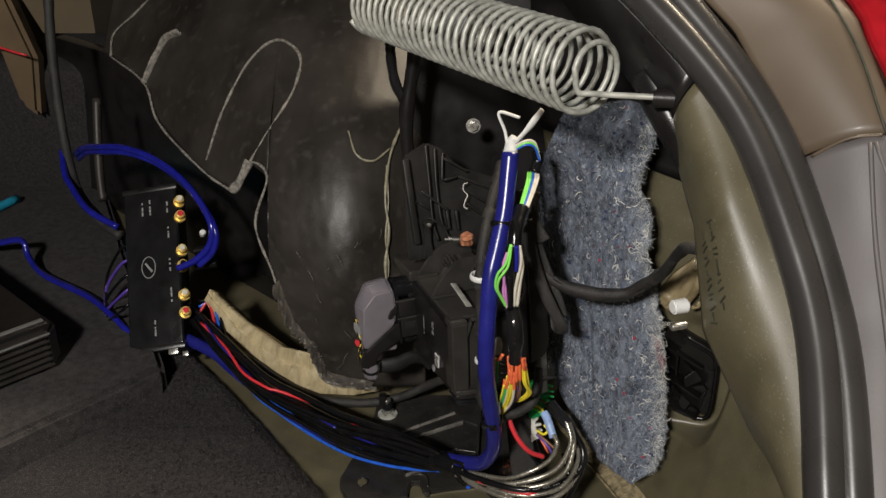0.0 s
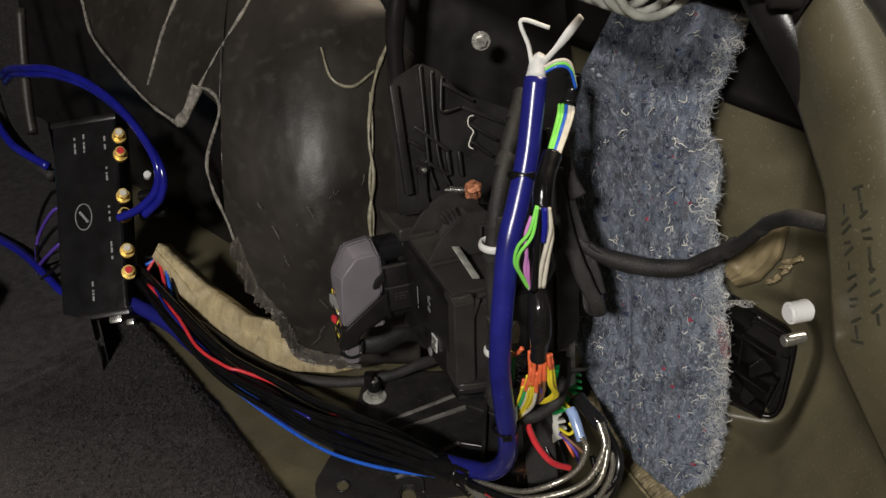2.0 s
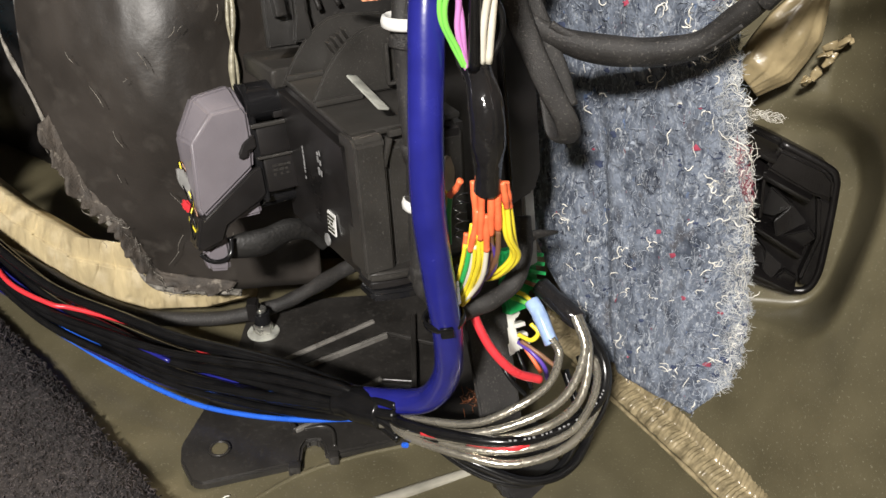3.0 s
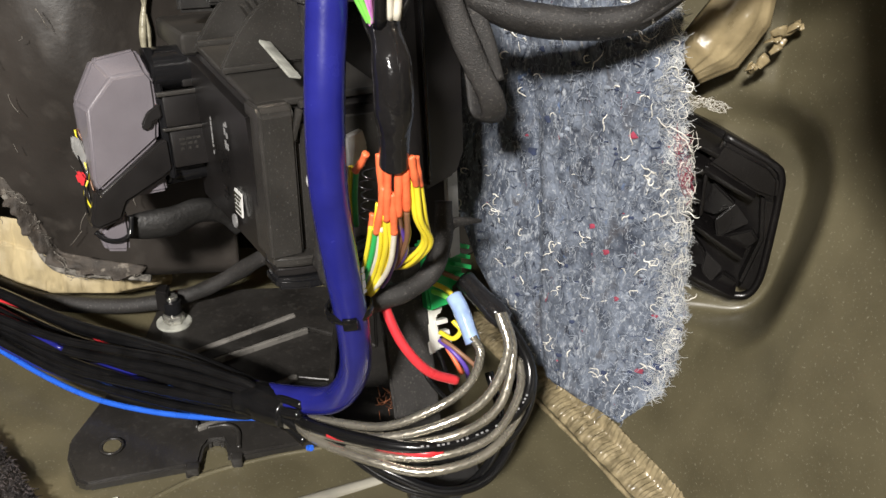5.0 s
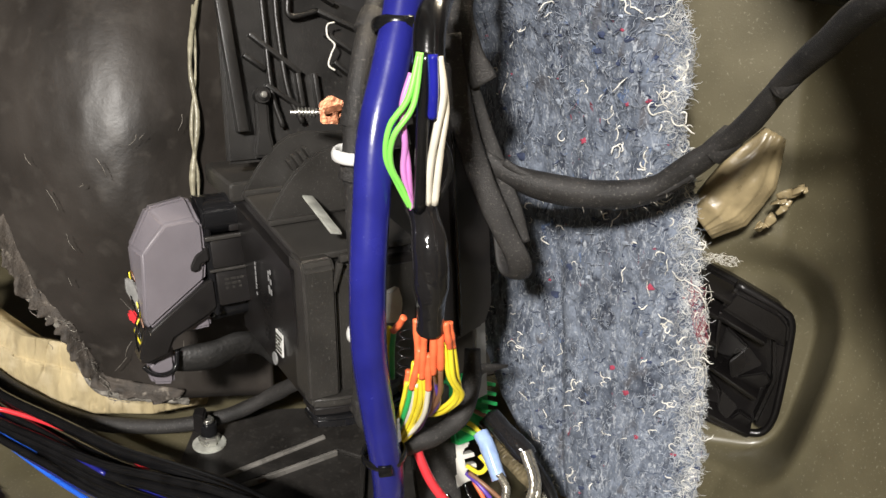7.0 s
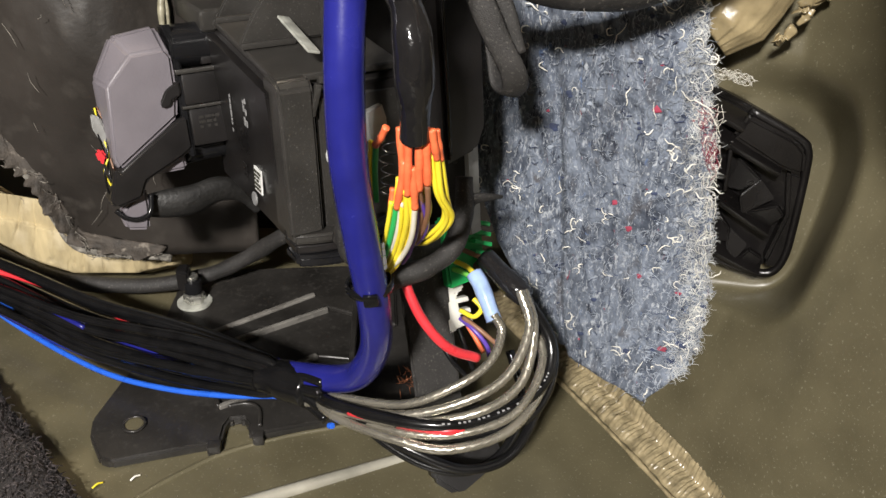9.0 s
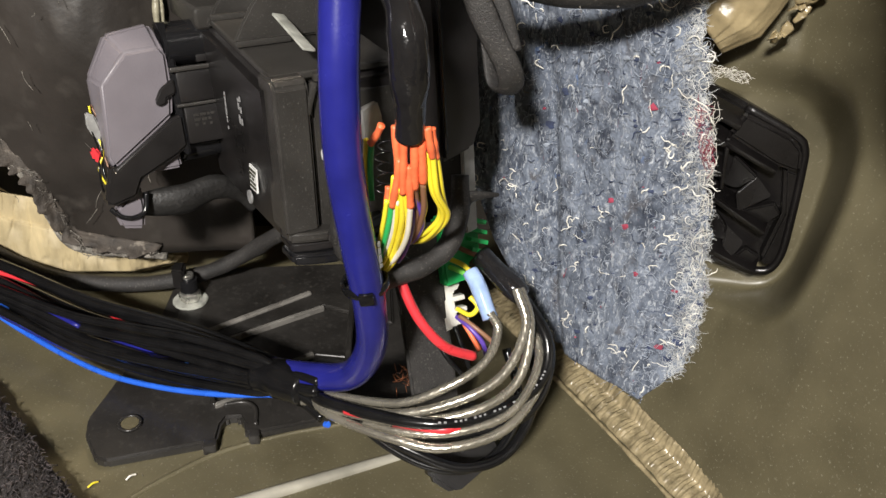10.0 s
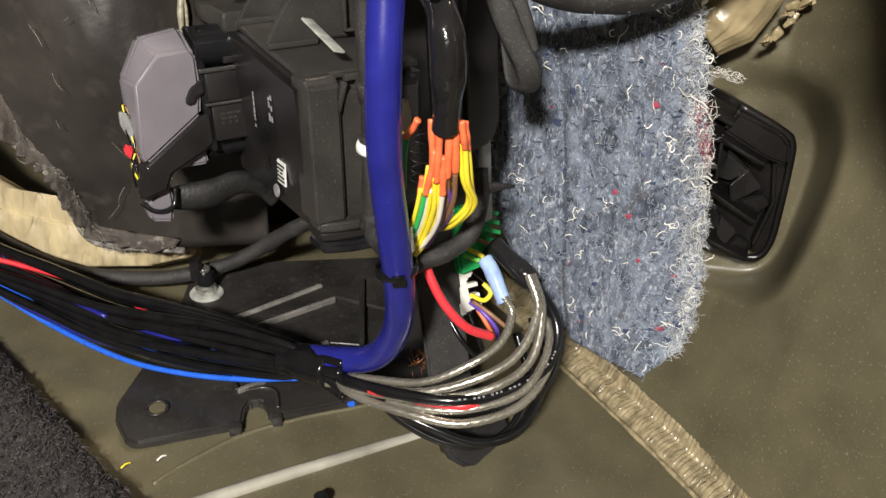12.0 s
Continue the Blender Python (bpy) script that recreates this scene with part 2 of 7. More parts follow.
def part(name, bm, material, parent=None, label="", category="", kind="", group="", smooth=False):
    me = bpy.data.meshes.new(name)
    bm.normal_update()
    bm.to_mesh(me)
    bm.free()
    me.materials.append(material)
    me.polygons.foreach_set("use_smooth", [True] * len(me.polygons))
    me.set_sharp_from_angle(angle=radians(33))
    return link(name, me, parent, label, category, kind, group)


def empty(name, at, label, category, group="", kind=""):
    ob = new(name)
    ob.empty_display_size = 0.01
    ob.matrix_world = Matrix.Translation(at)
    return tagged(ob, label, category, group, kind)


def catmull(pts, steps=8):
    P = [Vector(p) for p in pts]
    P = [2 * P[0] - P[1], *P, 2 * P[-1] - P[-2]]
    out = []
    for i in range(1, len(P) - 2):
        a, b, c, d = P[i - 1:i + 3]
        for k in range(steps):
            t = k / steps
            out.append(0.5 * (2 * b + (c - a) * t + (2 * a - 5 * b + 4 * c - d) * t * t + (3 * b - a - 3 * c + d) * t ** 3))
    out.append(P[-2])
    return out


def sweep(path, radius, sides=10, wob=0.0, flat=1.0, seed=0, up=None, twist=0.0):
    """Verts and faces of a closed tube along a path; radius may be a function of 0..1."""
    verts, faces = [], []
    n = len(path)
    normal = None
    for i, p in enumerate(path):
        d = (path[min(i + 1, n - 1)] - path[max(i - 1, 0)]).normalized()
        if normal is None:
            ref = Vector(up) if up else (Vector((0, 0, 1)) if abs(d.z) < 0.9 else Vector((1, 0, 0)))
            normal = (ref - d * ref.dot(d)).normalized()
        else:
            normal = (normal - d * normal.dot(d)).normalized()
        side = d.cross(normal)
        r = radius(i / (n - 1)) if callable(radius) else radius
        if wob:
            r *= 1 + wob * noise.noise(Vector((p * 90)) + Vector((seed, seed * 2, 0)))
        for k in range(sides):
            a = 2 * math.pi * k / sides
            rk = r * (1 + 0.042 * math.cos(5 * a + twist * i)) if twist else r
            verts.append(p + normal * (math.cos(a) * rk) + side * (math.sin(a) * rk * flat))
    for i in range(n - 1):
        for k in range(sides):
            k2 = (k + 1) % sides
            faces.append((i * sides + k, i * sides + k2, (i + 1) * sides + k2, (i + 1) * sides + k))
    faces.append(tuple(range(sides))[::-1])
    faces.append(tuple((n - 1) * sides + k for k in range(sides)))
    return verts, faces


def tube(name, pts, radius, material, parent=None, label="", category="", steps=8, sides=10, wob=0.0, flat=1.0, group="", seed=0, kind="", up=None, twist=0.0):
    v, f = sweep(catmull(pts, steps), radius, sides, wob, flat, seed, up, twist)
    return link(name, mesh_from(name, v, f, material), parent, label, category, kind, group)


def box_bm(sx, sy, sz, bevel=0.0015, m=None, segs=2, bm=None):
    bm2 = bmesh.new()
    bmesh.ops.create_cube(bm2, size=1, matrix=Matrix.Diagonal((sx, sy, sz, 1)))
    if bevel:
        bmesh.ops.bevel(bm2, geom=bm2.edges[:], offset=bevel, segments=segs, affect="EDGES", profile=0.6)
    if m is not None:
        bm2.transform(m)
    if bm is None:
        return bm2
    me = bpy.data.meshes.new("joined")
    bm2.to_mesh(me)
    bm.from_mesh(me)
    bpy.data.meshes.remove(me)
    bm2.free()
    return bm


def cyl_bm(r, h, m=None, segs=20, bevel=0.0, r2=None, bm=None):
    bm2 = bmesh.new()
    bmesh.ops.create_cone(bm2, cap_ends=True, segments=segs, radius1=r, radius2=r if r2 is None else r2, depth=h)
    if bevel:
        es = [e for e in bm2.edges if len(e.link_faces) == 2 and any(len(f.verts) > 4 for f in e.link_faces)]
        bmesh.ops.bevel(bm2, geom=es, offset=bevel, segments=2, affect="EDGES")
    if m is not None:
        bm2.transform(m)
    if bm is None:
        return bm2
    me = bpy.data.meshes.new("joined")
    bm2.to_mesh(me)
    bm.from_mesh(me)
    bpy.data.meshes.remove(me)
    bm2.free()
    return bm


def prism_bm(outline, thick, bevel=0.001, m=None, segs=2):
    """A flat outline in x, y, extruded down by thick, its edges rounded."""
    bm = bmesh.new()
    top = bm.faces.new([bm.verts.new((x, y, 0)) for x, y in outline])
    if top.normal.z < 0 or sum(x1 * y2 - x2 * y1 for (x1, y1), (x2, y2) in zip(outline, outline[1:] + outline[:1])) < 0:
        top.normal_flip()
    ext = bmesh.ops.extrude_face_region(bm, geom=[top])
    bmesh.ops.translate(bm, verts=[v for v in ext["geom"] if isinstance(v, bmesh.types.BMVert)], vec=(0, 0, -thick))
    bmesh.ops.recalc_face_normals(bm, faces=bm.faces[:])
    if bevel:
        es = [e for e in bm.edges if e.calc_face_angle(0) > 0.4]
        bmesh.ops.bevel(bm, geom=es, offset=bevel, segments=segs, affect="EDGES")
    if m is not None:
        bm.transform(m)
    return bm


def grid_mesh(name, fn, nu, nv, material, thick=0.0, back=(0, 1, 0), smooth=True):
    """A sheet fn(u, v), closed with a back at thick metres along back."""
    V = [Vector(fn(i / nu, j / nv)) for j in range(nv + 1) for i in range(nu + 1)]
    w = nu + 1
    Fs = [(j * w + i, j * w + i + 1, (j + 1) * w + i + 1, (j + 1) * w + i) for j in range(nv) for i in range(nu)]
    if thick:
        n = len(V)
        bk = Vector(back).normalized() * thick
        V += [v + bk for v in V]
        Fs += [tuple(n + k for k in q[::-1]) for q in Fs[:]]
        rim = [i for i in range(w)] + [j * w + nu for j in range(1, nv + 1)] + [nv * w + i for i in range(nu - 1, -1, -1)] + [j * w for j in range(nv - 1, 0, -1)]
        for a, b in zip(rim, rim[1:] + rim[:1]):
            Fs.append((b, a, n + a, n + b))
    return mesh_from(name, V, Fs, material, smooth)


def interp(v, keys):
    """Linear interpolation of tuples (v, x, y, z)."""
    ks = [k[0] for k in keys]
    return Vector([float(np.interp(v, ks, [k[c] for k in keys])) for c in (1, 2, 3)])


def floor_z(y):
    return -0.040 + 0.06 * (y - 0.54)


def axes_pose(at, xdir, zdir):
    """A pose whose x runs along xdir and whose z is as near zdir as it can be."""
    x = Vector(xdir).normalized()
    y = Vector(zdir).cross(x).normalized()
    z = x.cross(y)
    m = Matrix((x, y, z)).transposed().to_4x4()
    return Matrix.Translation(at) @ m


def bars(name, m, w, h, rows, parent, material, seed=1, fill=0.75):
    """Unreadable writing as small plain bars, on the plane z = 0 of m."""
    rnd = random.Random(seed)
    bm = bmesh.new()
    for r in range(rows):
        x = -w / 2
        while x < w / 2 - h / rows * 0.6:
            l = h / rows * rnd.uniform(0.5, 1.6)
            box_bm(l, h / rows * 0.55, 0.0003, 0, m @ Matrix.Translation((x + l / 2, h / 2 - (r + 0.5) * h / rows, 0.00015)), bm=bm)
            x += l + h / rows * (0.25 if rnd.random() < fill else 0.9)
    return part(name, bm, material, parent)


# ---- the car body ----
SEAM = [(0.098, 0.690), (0.138, 0.607), (0.161, 0.557), (0.185, 0.494), (0.228, 0.380), (0.29, 0.22), (0.33, 0.10)]


def seam_at(y):
    ys = [p[1] for p in SEAM][::-1]
    return float(np.interp(y, ys, [p[0] for p in SEAM][::-1]))


def floor_sheet():
    def fn(u, v):
        y = 0.10 + 1.35 * v
        x = -1.25 + (seam_at(y) - 0.002 + 1.25) * (1 - (1 - u) ** 1.6)
        return (x, y, floor_z(y) + 0.0006 * noise.noise(Vector((x * 14, y * 14, 0))))
    link("floor", grid_mesh("floor", fn, 60, 60, PAINT, 0.004, (0, 0, -1)), label="olive painted steel boot floor of a car", category="floor", kind="structure")


floor_sheet()

# the side panel: sections from the joint up over the ramp and the crease to the wall
FOOT = [(0, 0.080, 0.720, -0.032), (0.20, 0.140, 0.612, -0.035), (0.45, 0.164, 0.560, -0.038), (0.62, 0.188, 0.494, -0.042), (0.80, 0.235, 0.37, -0.05), (1, 0.31, 0.18, -0.06)]
CREASE = [(0, 0.130, 0.700, 0.000), (0.20, 0.165, 0.600, 0.020), (0.45, 0.193, 0.546, 0.034), (0.62, 0.203, 0.500, 0.048), (0.80, 0.225, 0.435, 0.056), (1, 0.32, 0.20, 0.05)]
WALL = [(0, 0.110, 0.680, 0.12), (0.20, 0.165, 0.588, 0.12), (0.45, 0.204, 0.556, 0.12), (0.62, 0.222, 0.510, 0.12), (0.80, 0.238, 0.44, 0.12), (1, 0.33, 0.20, 0.12)]
UPPER = [(0, 0.085, 0.690, 0.24), (0.20, 0.155, 0.592, 0.24), (0.45, 0.200, 0.566, 0.23), (0.62, 0.222, 0.520, 0.23), (0.80, 0.232, 0.45, 0.23), (1, 0.32, 0.22, 0.23)]
TOPEDGE = [(0, 0.06, 0.70, 0.45), (0.20, 0.14, 0.605, 0.40), (0.45, 0.190, 0.575, 0.36), (0.62, 0.208, 0.53, 0.34), (0.80, 0.22, 0.46, 0.30), (1, 0.28, 0.25, 0.28)]


def panel_point(u, v):
    rows = [interp(u, k) for k in (FOOT, CREASE, WALL, UPPER, TOPEDGE)]
    s = v * 4
    i = min(3, int(s))
    P = [rows[max(0, i - 1)], rows[i], rows[i + 1], rows[min(4, i + 2)]]
    t = s - i
    a, b, c, d = P
    p = 0.5 * (2 * b + (c - a) * t + (2 * a - 5 * b + 4 * c - d) * t * t + (3 * b - a - 3 * c + d) * t ** 3)
    # the pressed recess round the vent
    r = (abs((u - 0.425) / 0.130) ** 4 + abs((v - 0.39) / 0.135) ** 4) ** 0.25
    dent = min(1, max(0, (1.12 - r) / 0.27))
    lip = max(0, 1 - abs(r - 1.16) / 0.10)
    p += Vector((-0.3, -0.9, 0)) * (0.0004 * lip * lip * (3 - 2 * lip))
    gap = Vector((-0.33, -0.93, 0.05)).dot(Vector((0.1972, 0.5702, 0.0892)) - p) / -0.917
    p += Vector((0.47, 0.80, -0.36)) * (max(0, gap) * dent * dent * (3 - 2 * dent))
    p += Vector((0, 1, 0)) * 0.0012 * noise.noise(p * 18)
    return p


# Added black sheet over the olive panel; keeps the gap above it dark.
link("wall_upper", grid_mesh("wall_upper", lambda u, v: panel_point(u, 0.755 + 0.245 * v) + Vector((-0.002, -0.004, 0)), 40, 20, BLACK, 0.004, (0.5, 0.8, 0)), label="black sheet added over the upper boot corner", category="lining", kind="structure")
link("wall_quarter", grid_mesh("wall_quarter", panel_point, 150, 140, PAINT, 0.003, (0.5, 0.8, 0)), label="olive painted inner quarter panel of the car", category="body panel", kind="structure")


def seam_bead():
    path = catmull([(seam_at(y), y, floor_z(y) + 0.0005) for y in (0.66, 0.60, 0.54, 0.48, 0.40, 0.30)], 300)
    def fn(u, v):
        i = min(len(path) - 1, int(v * (len(path) - 1)))
        p = path[i]
        run = (p.y - 0.6) * 1000
        w = (u - 0.5) * 0.0218 + 0.0021 + 0.0010 * noise.noise(Vector((run * 0.22, 3 * u, 0)))
        # brush strokes: steep-sided ridges that lag behind towards the edges
        phase = run / 2.4 + 0.7 * noise.noise(Vector((run * 0.15, u * 1.2, 1))) + 1.6 * (u - 0.25) ** 2 - 0.8 * u
        saw = phase % 1.0
        stroke = (saw if saw < 0.7 else (1 - saw) * 2.33) * (0.35 + 0.9 * abs(noise.noise(Vector((run * 0.3, u * 5, 7)))))
        edge = 1 - abs(2 * u - 1) ** 4
        h = 0.0030 * edge + 0.90 * max(0.0, w - 0.0025) + 0.0022 * stroke * edge + 0.0004 * noise.noise(Vector((run * 1.2, u * 12, 4)))
        side = w if w < 0.0025 else 0.0025 + 0.30 * (w - 0.0025)
        return p + Vector((0.92 * side, 0.39 * side, max(0.0002, h)))
    link("seam_sealer", grid_mesh("seam_sealer", fn, 16, 1500, SEALER, 0.004, (0, 0, -1)), label="brushed tan seam sealer along the floor joint", category="seam sealer", kind="structure")
    tube("seam_edge", [(seam_at(y) - 0.0105, y - 0.004, floor_z(y) + 0.0008) for y in (0.62, 0.54, 0.46, 0.36, 0.24)], 0.0011, SEALER, None, "thin tan sealer edge along the floor joint", "seam sealer", kind="structure", wob=0.5, steps=60)


seam_bead()
# The bead's bright highlight comes from its pale material.
tube("floor_bead", [(-0.060, 0.5085, floor_z(0.509)), (-0.036, 0.517, floor_z(0.517) + 0.0006), (0.010, 0.5315, floor_z(0.532) + 0.0006), (0.056, 0.546, floor_z(0.546) - 0.0006), (0.075, 0.552, floor_z(0.552) - 0.002)],
     lambda s: 0.0036 - 0.0014 * s, BEAD_SHINE, None, "stiffening bead in the olive floor, its highlight painted in", "floor bead", kind="structure")
tube("floor_crease", [(-0.064, 0.527, floor_z(0.527)), (-0.051, 0.538, floor_z(0.538)), (-0.027, 0.553, floor_z(0.553)), (0.002, 0.562, floor_z(0.562)), (0.029, 0.567, floor_z(0.567)), (0.061, 0.576, floor_z(0.576))], 0.0013, PAINT, None, "shallow pressed crease in the olive floor", "floor crease", kind="structure", wob=0.3)


# carpets
def lower_carpet():
    # loose sheet with a slanting cut edge, and its pile
    def place(u, v):
        a = interp(v, [(0, -0.272, 0.760, 0), (0.13, -0.215, 0.697, 0), (0.24, -0.172, 0.645, 0), (0.48, -0.092, 0.541, 0), (1, 0.100, 0.30, 0)])
        b = Vector((-0.60, 0.92, 0)).lerp(Vector((-0.60, 0.12, 0)), v)
        e = 0.0015 * noise.noise(Vector((v * 60, 0, 0)))
        p = a.lerp(b, u) + Vector((e, 0, 0))
        z = floor_z(p.y) + 0.013 + 0.0016 * noise.noise(p * 35) + 0.0007 * noise.noise(p * 400)
        if u < 0.03:
            z -= 0.006 * (1 - u / 0.03)
        return Vector((p.x, p.y, z))
    ob = link("carpet", grid_mesh("carpet", place, 140, 120, CARPET, 0.010, (0, 0, -1)), label="dark charcoal boot carpet with a cut edge", category="carpet", kind="structure")
    rnd = random.Random(31)
    for name, material, count in (("dark_pile", CARPET, 9000), ("pale_pile", PILE, 5200)):
        V, Fc = [], []
        for k in range(count):
            v = rnd.uniform(0.02, 0.86)
            p = place(rnd.random() ** 1.7 * 0.36, v)
            a = rnd.uniform(0, 6.28)
            l = rnd.uniform(0.0012, 0.0030)
            d = Vector((math.cos(a), math.sin(a), 0)) * l
            sv, sf = sweep([p, p + d * 0.4 + Vector((0, 0, l * 0.55)), p + d + Vector((0, 0, l * rnd.uniform(0.1, 0.5)))], 0.00022, 3)
            o = len(V)
            V += sv
            Fc += [tuple(o + i for i in t) for t in sf]
        link(name, mesh_from(name, V, Fc, material), ob, "short curled carpet pile", kind="stuff")


lower_carpet()


def raised_board():
    out = [(-0.263, 0.682), (-0.46, 0.452), (-0.80, 0.06), (-1.25, 0.06), (-1.25, 1.30), (-0.56, 1.30), (-0.372, 0.905)]
    bm = prism_bm(out, 0.046, 0.006, Matrix.Translation((0, 0, 0.010)), 3)
    part("floor_board", bm, CARPET_LIGHT, None, "raised grey carpeted boot floor board", "floor board", "structure", smooth=False)


raised_board()


def liner_y(x, z):
    """The wheel housing: nearly flat beside the side pocket, bending away forwards."""
    s = 0.030
    bend = s * math.log1p(math.exp((-0.155 - x) / s))
    lean = 0.62 * 0.025 * math.log1p(math.exp((z - 0.15) / 0.025)) + 0.9 * 0.03 * math.log1p(math.exp((z - 0.22) / 0.03))
    bulge = -0.026 * math.exp(-((x + 0.085) / 0.075) ** 2 - ((z - 0.18) / 0.13) ** 2)
    up = min(1.0, max(0.0, (z - 0.07) / 0.07))
    fall = 0.62 * 0.008 * math.log1p(math.exp((x + 0.070) / 0.008)) * up * up * (3 - 2 * up)
    return 0.664 + fall + 1.22 * bend + lean * 0.9 + bulge + 0.05 * max(0, 0.03 - z)


LINER_CUT = [(-0.402, 0.226), (-0.334, 0.217), (-0.303, 0.189), (-0.235, 0.170), (-0.194, 0.166), (-0.176, 0.195), (-0.156, 0.190), (-0.168, 0.148), (-0.152, 0.110), (-0.138, 0.060), (-0.120, 0.040), (-0.108, 0.006), (-0.06, 0.000)]


def liner():
    # lower border follows the cut; the upper one runs under the parcel shelf
    xs = [p[0] for p in LINER_CUT]
    def lower(x):
        best = 0.0
        for (x1, z1), (x2, z2) in zip(LINER_CUT, LINER_CUT[1:]):
            if min(x1, x2) <= x <= max(x1, x2) and abs(x2 - x1) > 1e-6:
                best = max(best, z1 + (z2 - z1) * (x - x1) / (x2 - x1))
        return best
    def fn(u, v):
        x = -0.42 + 0.405 * u
        z0 = lower(x) if x > -0.402 else 0.226
        z = z0 + (0.50 - z0) * v
        y = liner_y(x, z) + 0.003 * noise.noise(Vector((x * 22, z * 22, 3))) + 0.0008 * noise.noise(Vector((x * 120, z * 120, 3)))
        return (x, y, z)
    ob = link("wheel_arch_liner", grid_mesh("wheel_arch_liner", fn, 240, 90, LINER, 0.006, (0, 1, 0)), label="black rubbery sound-deadening mat over the wheel housing", category="wheel arch liner", kind="structure")
    def on(x, z, d=0.002):
        return (x, liner_y(x, z) - d, z)
    tube("cut_edge", [on(x, z) for x, z in LINER_CUT[:5]], 0.0013, FIBRE, ob, "pale frayed cut edge", steps=10, sides=6, wob=0.6)
    tube("cut_edge", [on(x, z) for x, z in LINER_CUT[4:11]], 0.0012, FIBRE, ob, "pale frayed cut edge", steps=12, sides=6, wob=0.7, seed=4)
    tube("cut_edge", [on(x, z, 0.004) for x, z in LINER_CUT[9:]], 0.0017, FIBRE, ob, "pale torn fibre edge", steps=14, sides=6, wob=0.9, seed=7)
    tube("cut_edge", [on(x, z) for x, z in ((-0.402, 0.226), (-0.404, 0.248), (-0.37, 0.275), (-0.33, 0.31), (-0.28, 0.35))], 0.0014, FIBRE, ob, steps=10, sides=6, wob=0.5)
    tube("cut_line", [on(x, z, 0.001) for x, z in ((-0.230, 0.180), (-0.213, 0.225), (-0.188, 0.268), (-0.160, 0.288), (-0.134, 0.280), (-0.136, 0.256), (-0.157, 0.224), (-0.176, 0.195))], 0.0014, FIBRE, ob, "pale looped cut line", steps=12, sides=6, wob=0.6)
    tube("flap", [on(x, z, 0.004) for x, z in ((-0.334, 0.217), (-0.322, 0.240), (-0.308, 0.262), (-0.288, 0.272))], lambda s: 0.003 + 0.004 * s, FIBRE, ob, "folded grey flap of the mat", steps=8, sides=8, flat=0.35, wob=0.3)
    tube("flap", [on(x, z, 0.004) for x, z in ((-0.194, 0.168), (-0.186, 0.178), (-0.176, 0.197))], 0.0042, FIBRE, ob, "folded grey flap of the mat", steps=8, sides=8, flat=0.5, wob=0.3)
    tube("glue_line", [on(x, z, 0.003) for x, z in ((-0.046, 0.098), (-0.049, 0.125), (-0.046, 0.155), (-0.049, 0.182), (-0.046, 0.21), (-0.038, 0.228), (-0.026, 0.245))], 0.0013, GLUE, ob, "line of yellowish dried glue", steps=14, sides=7, wob=0.6)
    tube("glue_line", [on(x, z, 0.003) for x, z in ((-0.048, 0.100), (-0.0465, 0.125), (-0.0485, 0.150), (-0.0465, 0.178), (-0.0485, 0.205))], 0.0008, GLUE, ob, steps=14, sides=6, wob=0.8)
    tube("glue_line", [on(x, z, 0.002) for x, z in ((-0.046, 0.216), (-0.060, 0.210), (-0.074, 0.216), (-0.082, 0.232))], 0.0011, GLUE, ob, steps=12, sides=6, wob=0.6)
    torn = [(0, -0.150, 0, 0.100), (0.25, -0.138, 0, 0.062), (0.5, -0.120, 0, 0.042), (0.75, -0.108, 0, 0.010), (1, -0.066, 0, 0.002)]
    def ragged(u, v):
        c = interp(u, torn)
        base = Vector(on(c.x, c.z, 0.003))
        reach = 0.011 * (0.45 + 0.9 * abs(noise.noise(Vector((u * 11, 4, 1)))) + 0.5 * noise.noise(Vector((u * 37, 2, 1))))
        curl = Vector((-0.35, -0.75 * math.sin(2.2 * v), -0.55 + 0.5 * v))
        return base + Vector((0.004, 0, 0.004)) * (1 - v) + curl * (reach * v) + Vector((0, -0.0012, 0)) * noise.noise(base * 160 + Vector((0, 0, v * 3)))
    link("torn_flap", grid_mesh("torn_flap", ragged, 90, 12, TORN, 0.0016, (0.2, 0.9, 0.3)), ob, "ragged brown-grey torn edge of the mat")
    rnd = random.Random(5)
    me_v, me_f = [], []
    for k in range(18):
        x, z = rnd.uniform(-0.14, -0.052), rnd.uniform(0.03, 0.17)
        a = rnd.uniform(0.9, 2.2) + math.pi * (rnd.random() < 0.2)
        l = rnd.uniform(0.002, 0.012)
        pts = [on(x + l * t * math.cos(a) + 0.0006 * math.sin(t * 5 + k), z + l * t * math.sin(a), 0.0058) for t in (0, 0.5, 1)]
        v, f = sweep(catmull(pts, 3), 0.00014, 4)
        o = len(me_v)
        me_v += v
        me_f += [tuple(o + i for i in q) for q in f]
    link("scratches", mesh_from("scratches", me_v, me_f, FIBRE), ob, "fine pale scratches", kind="stuff")
    return ob


liner()


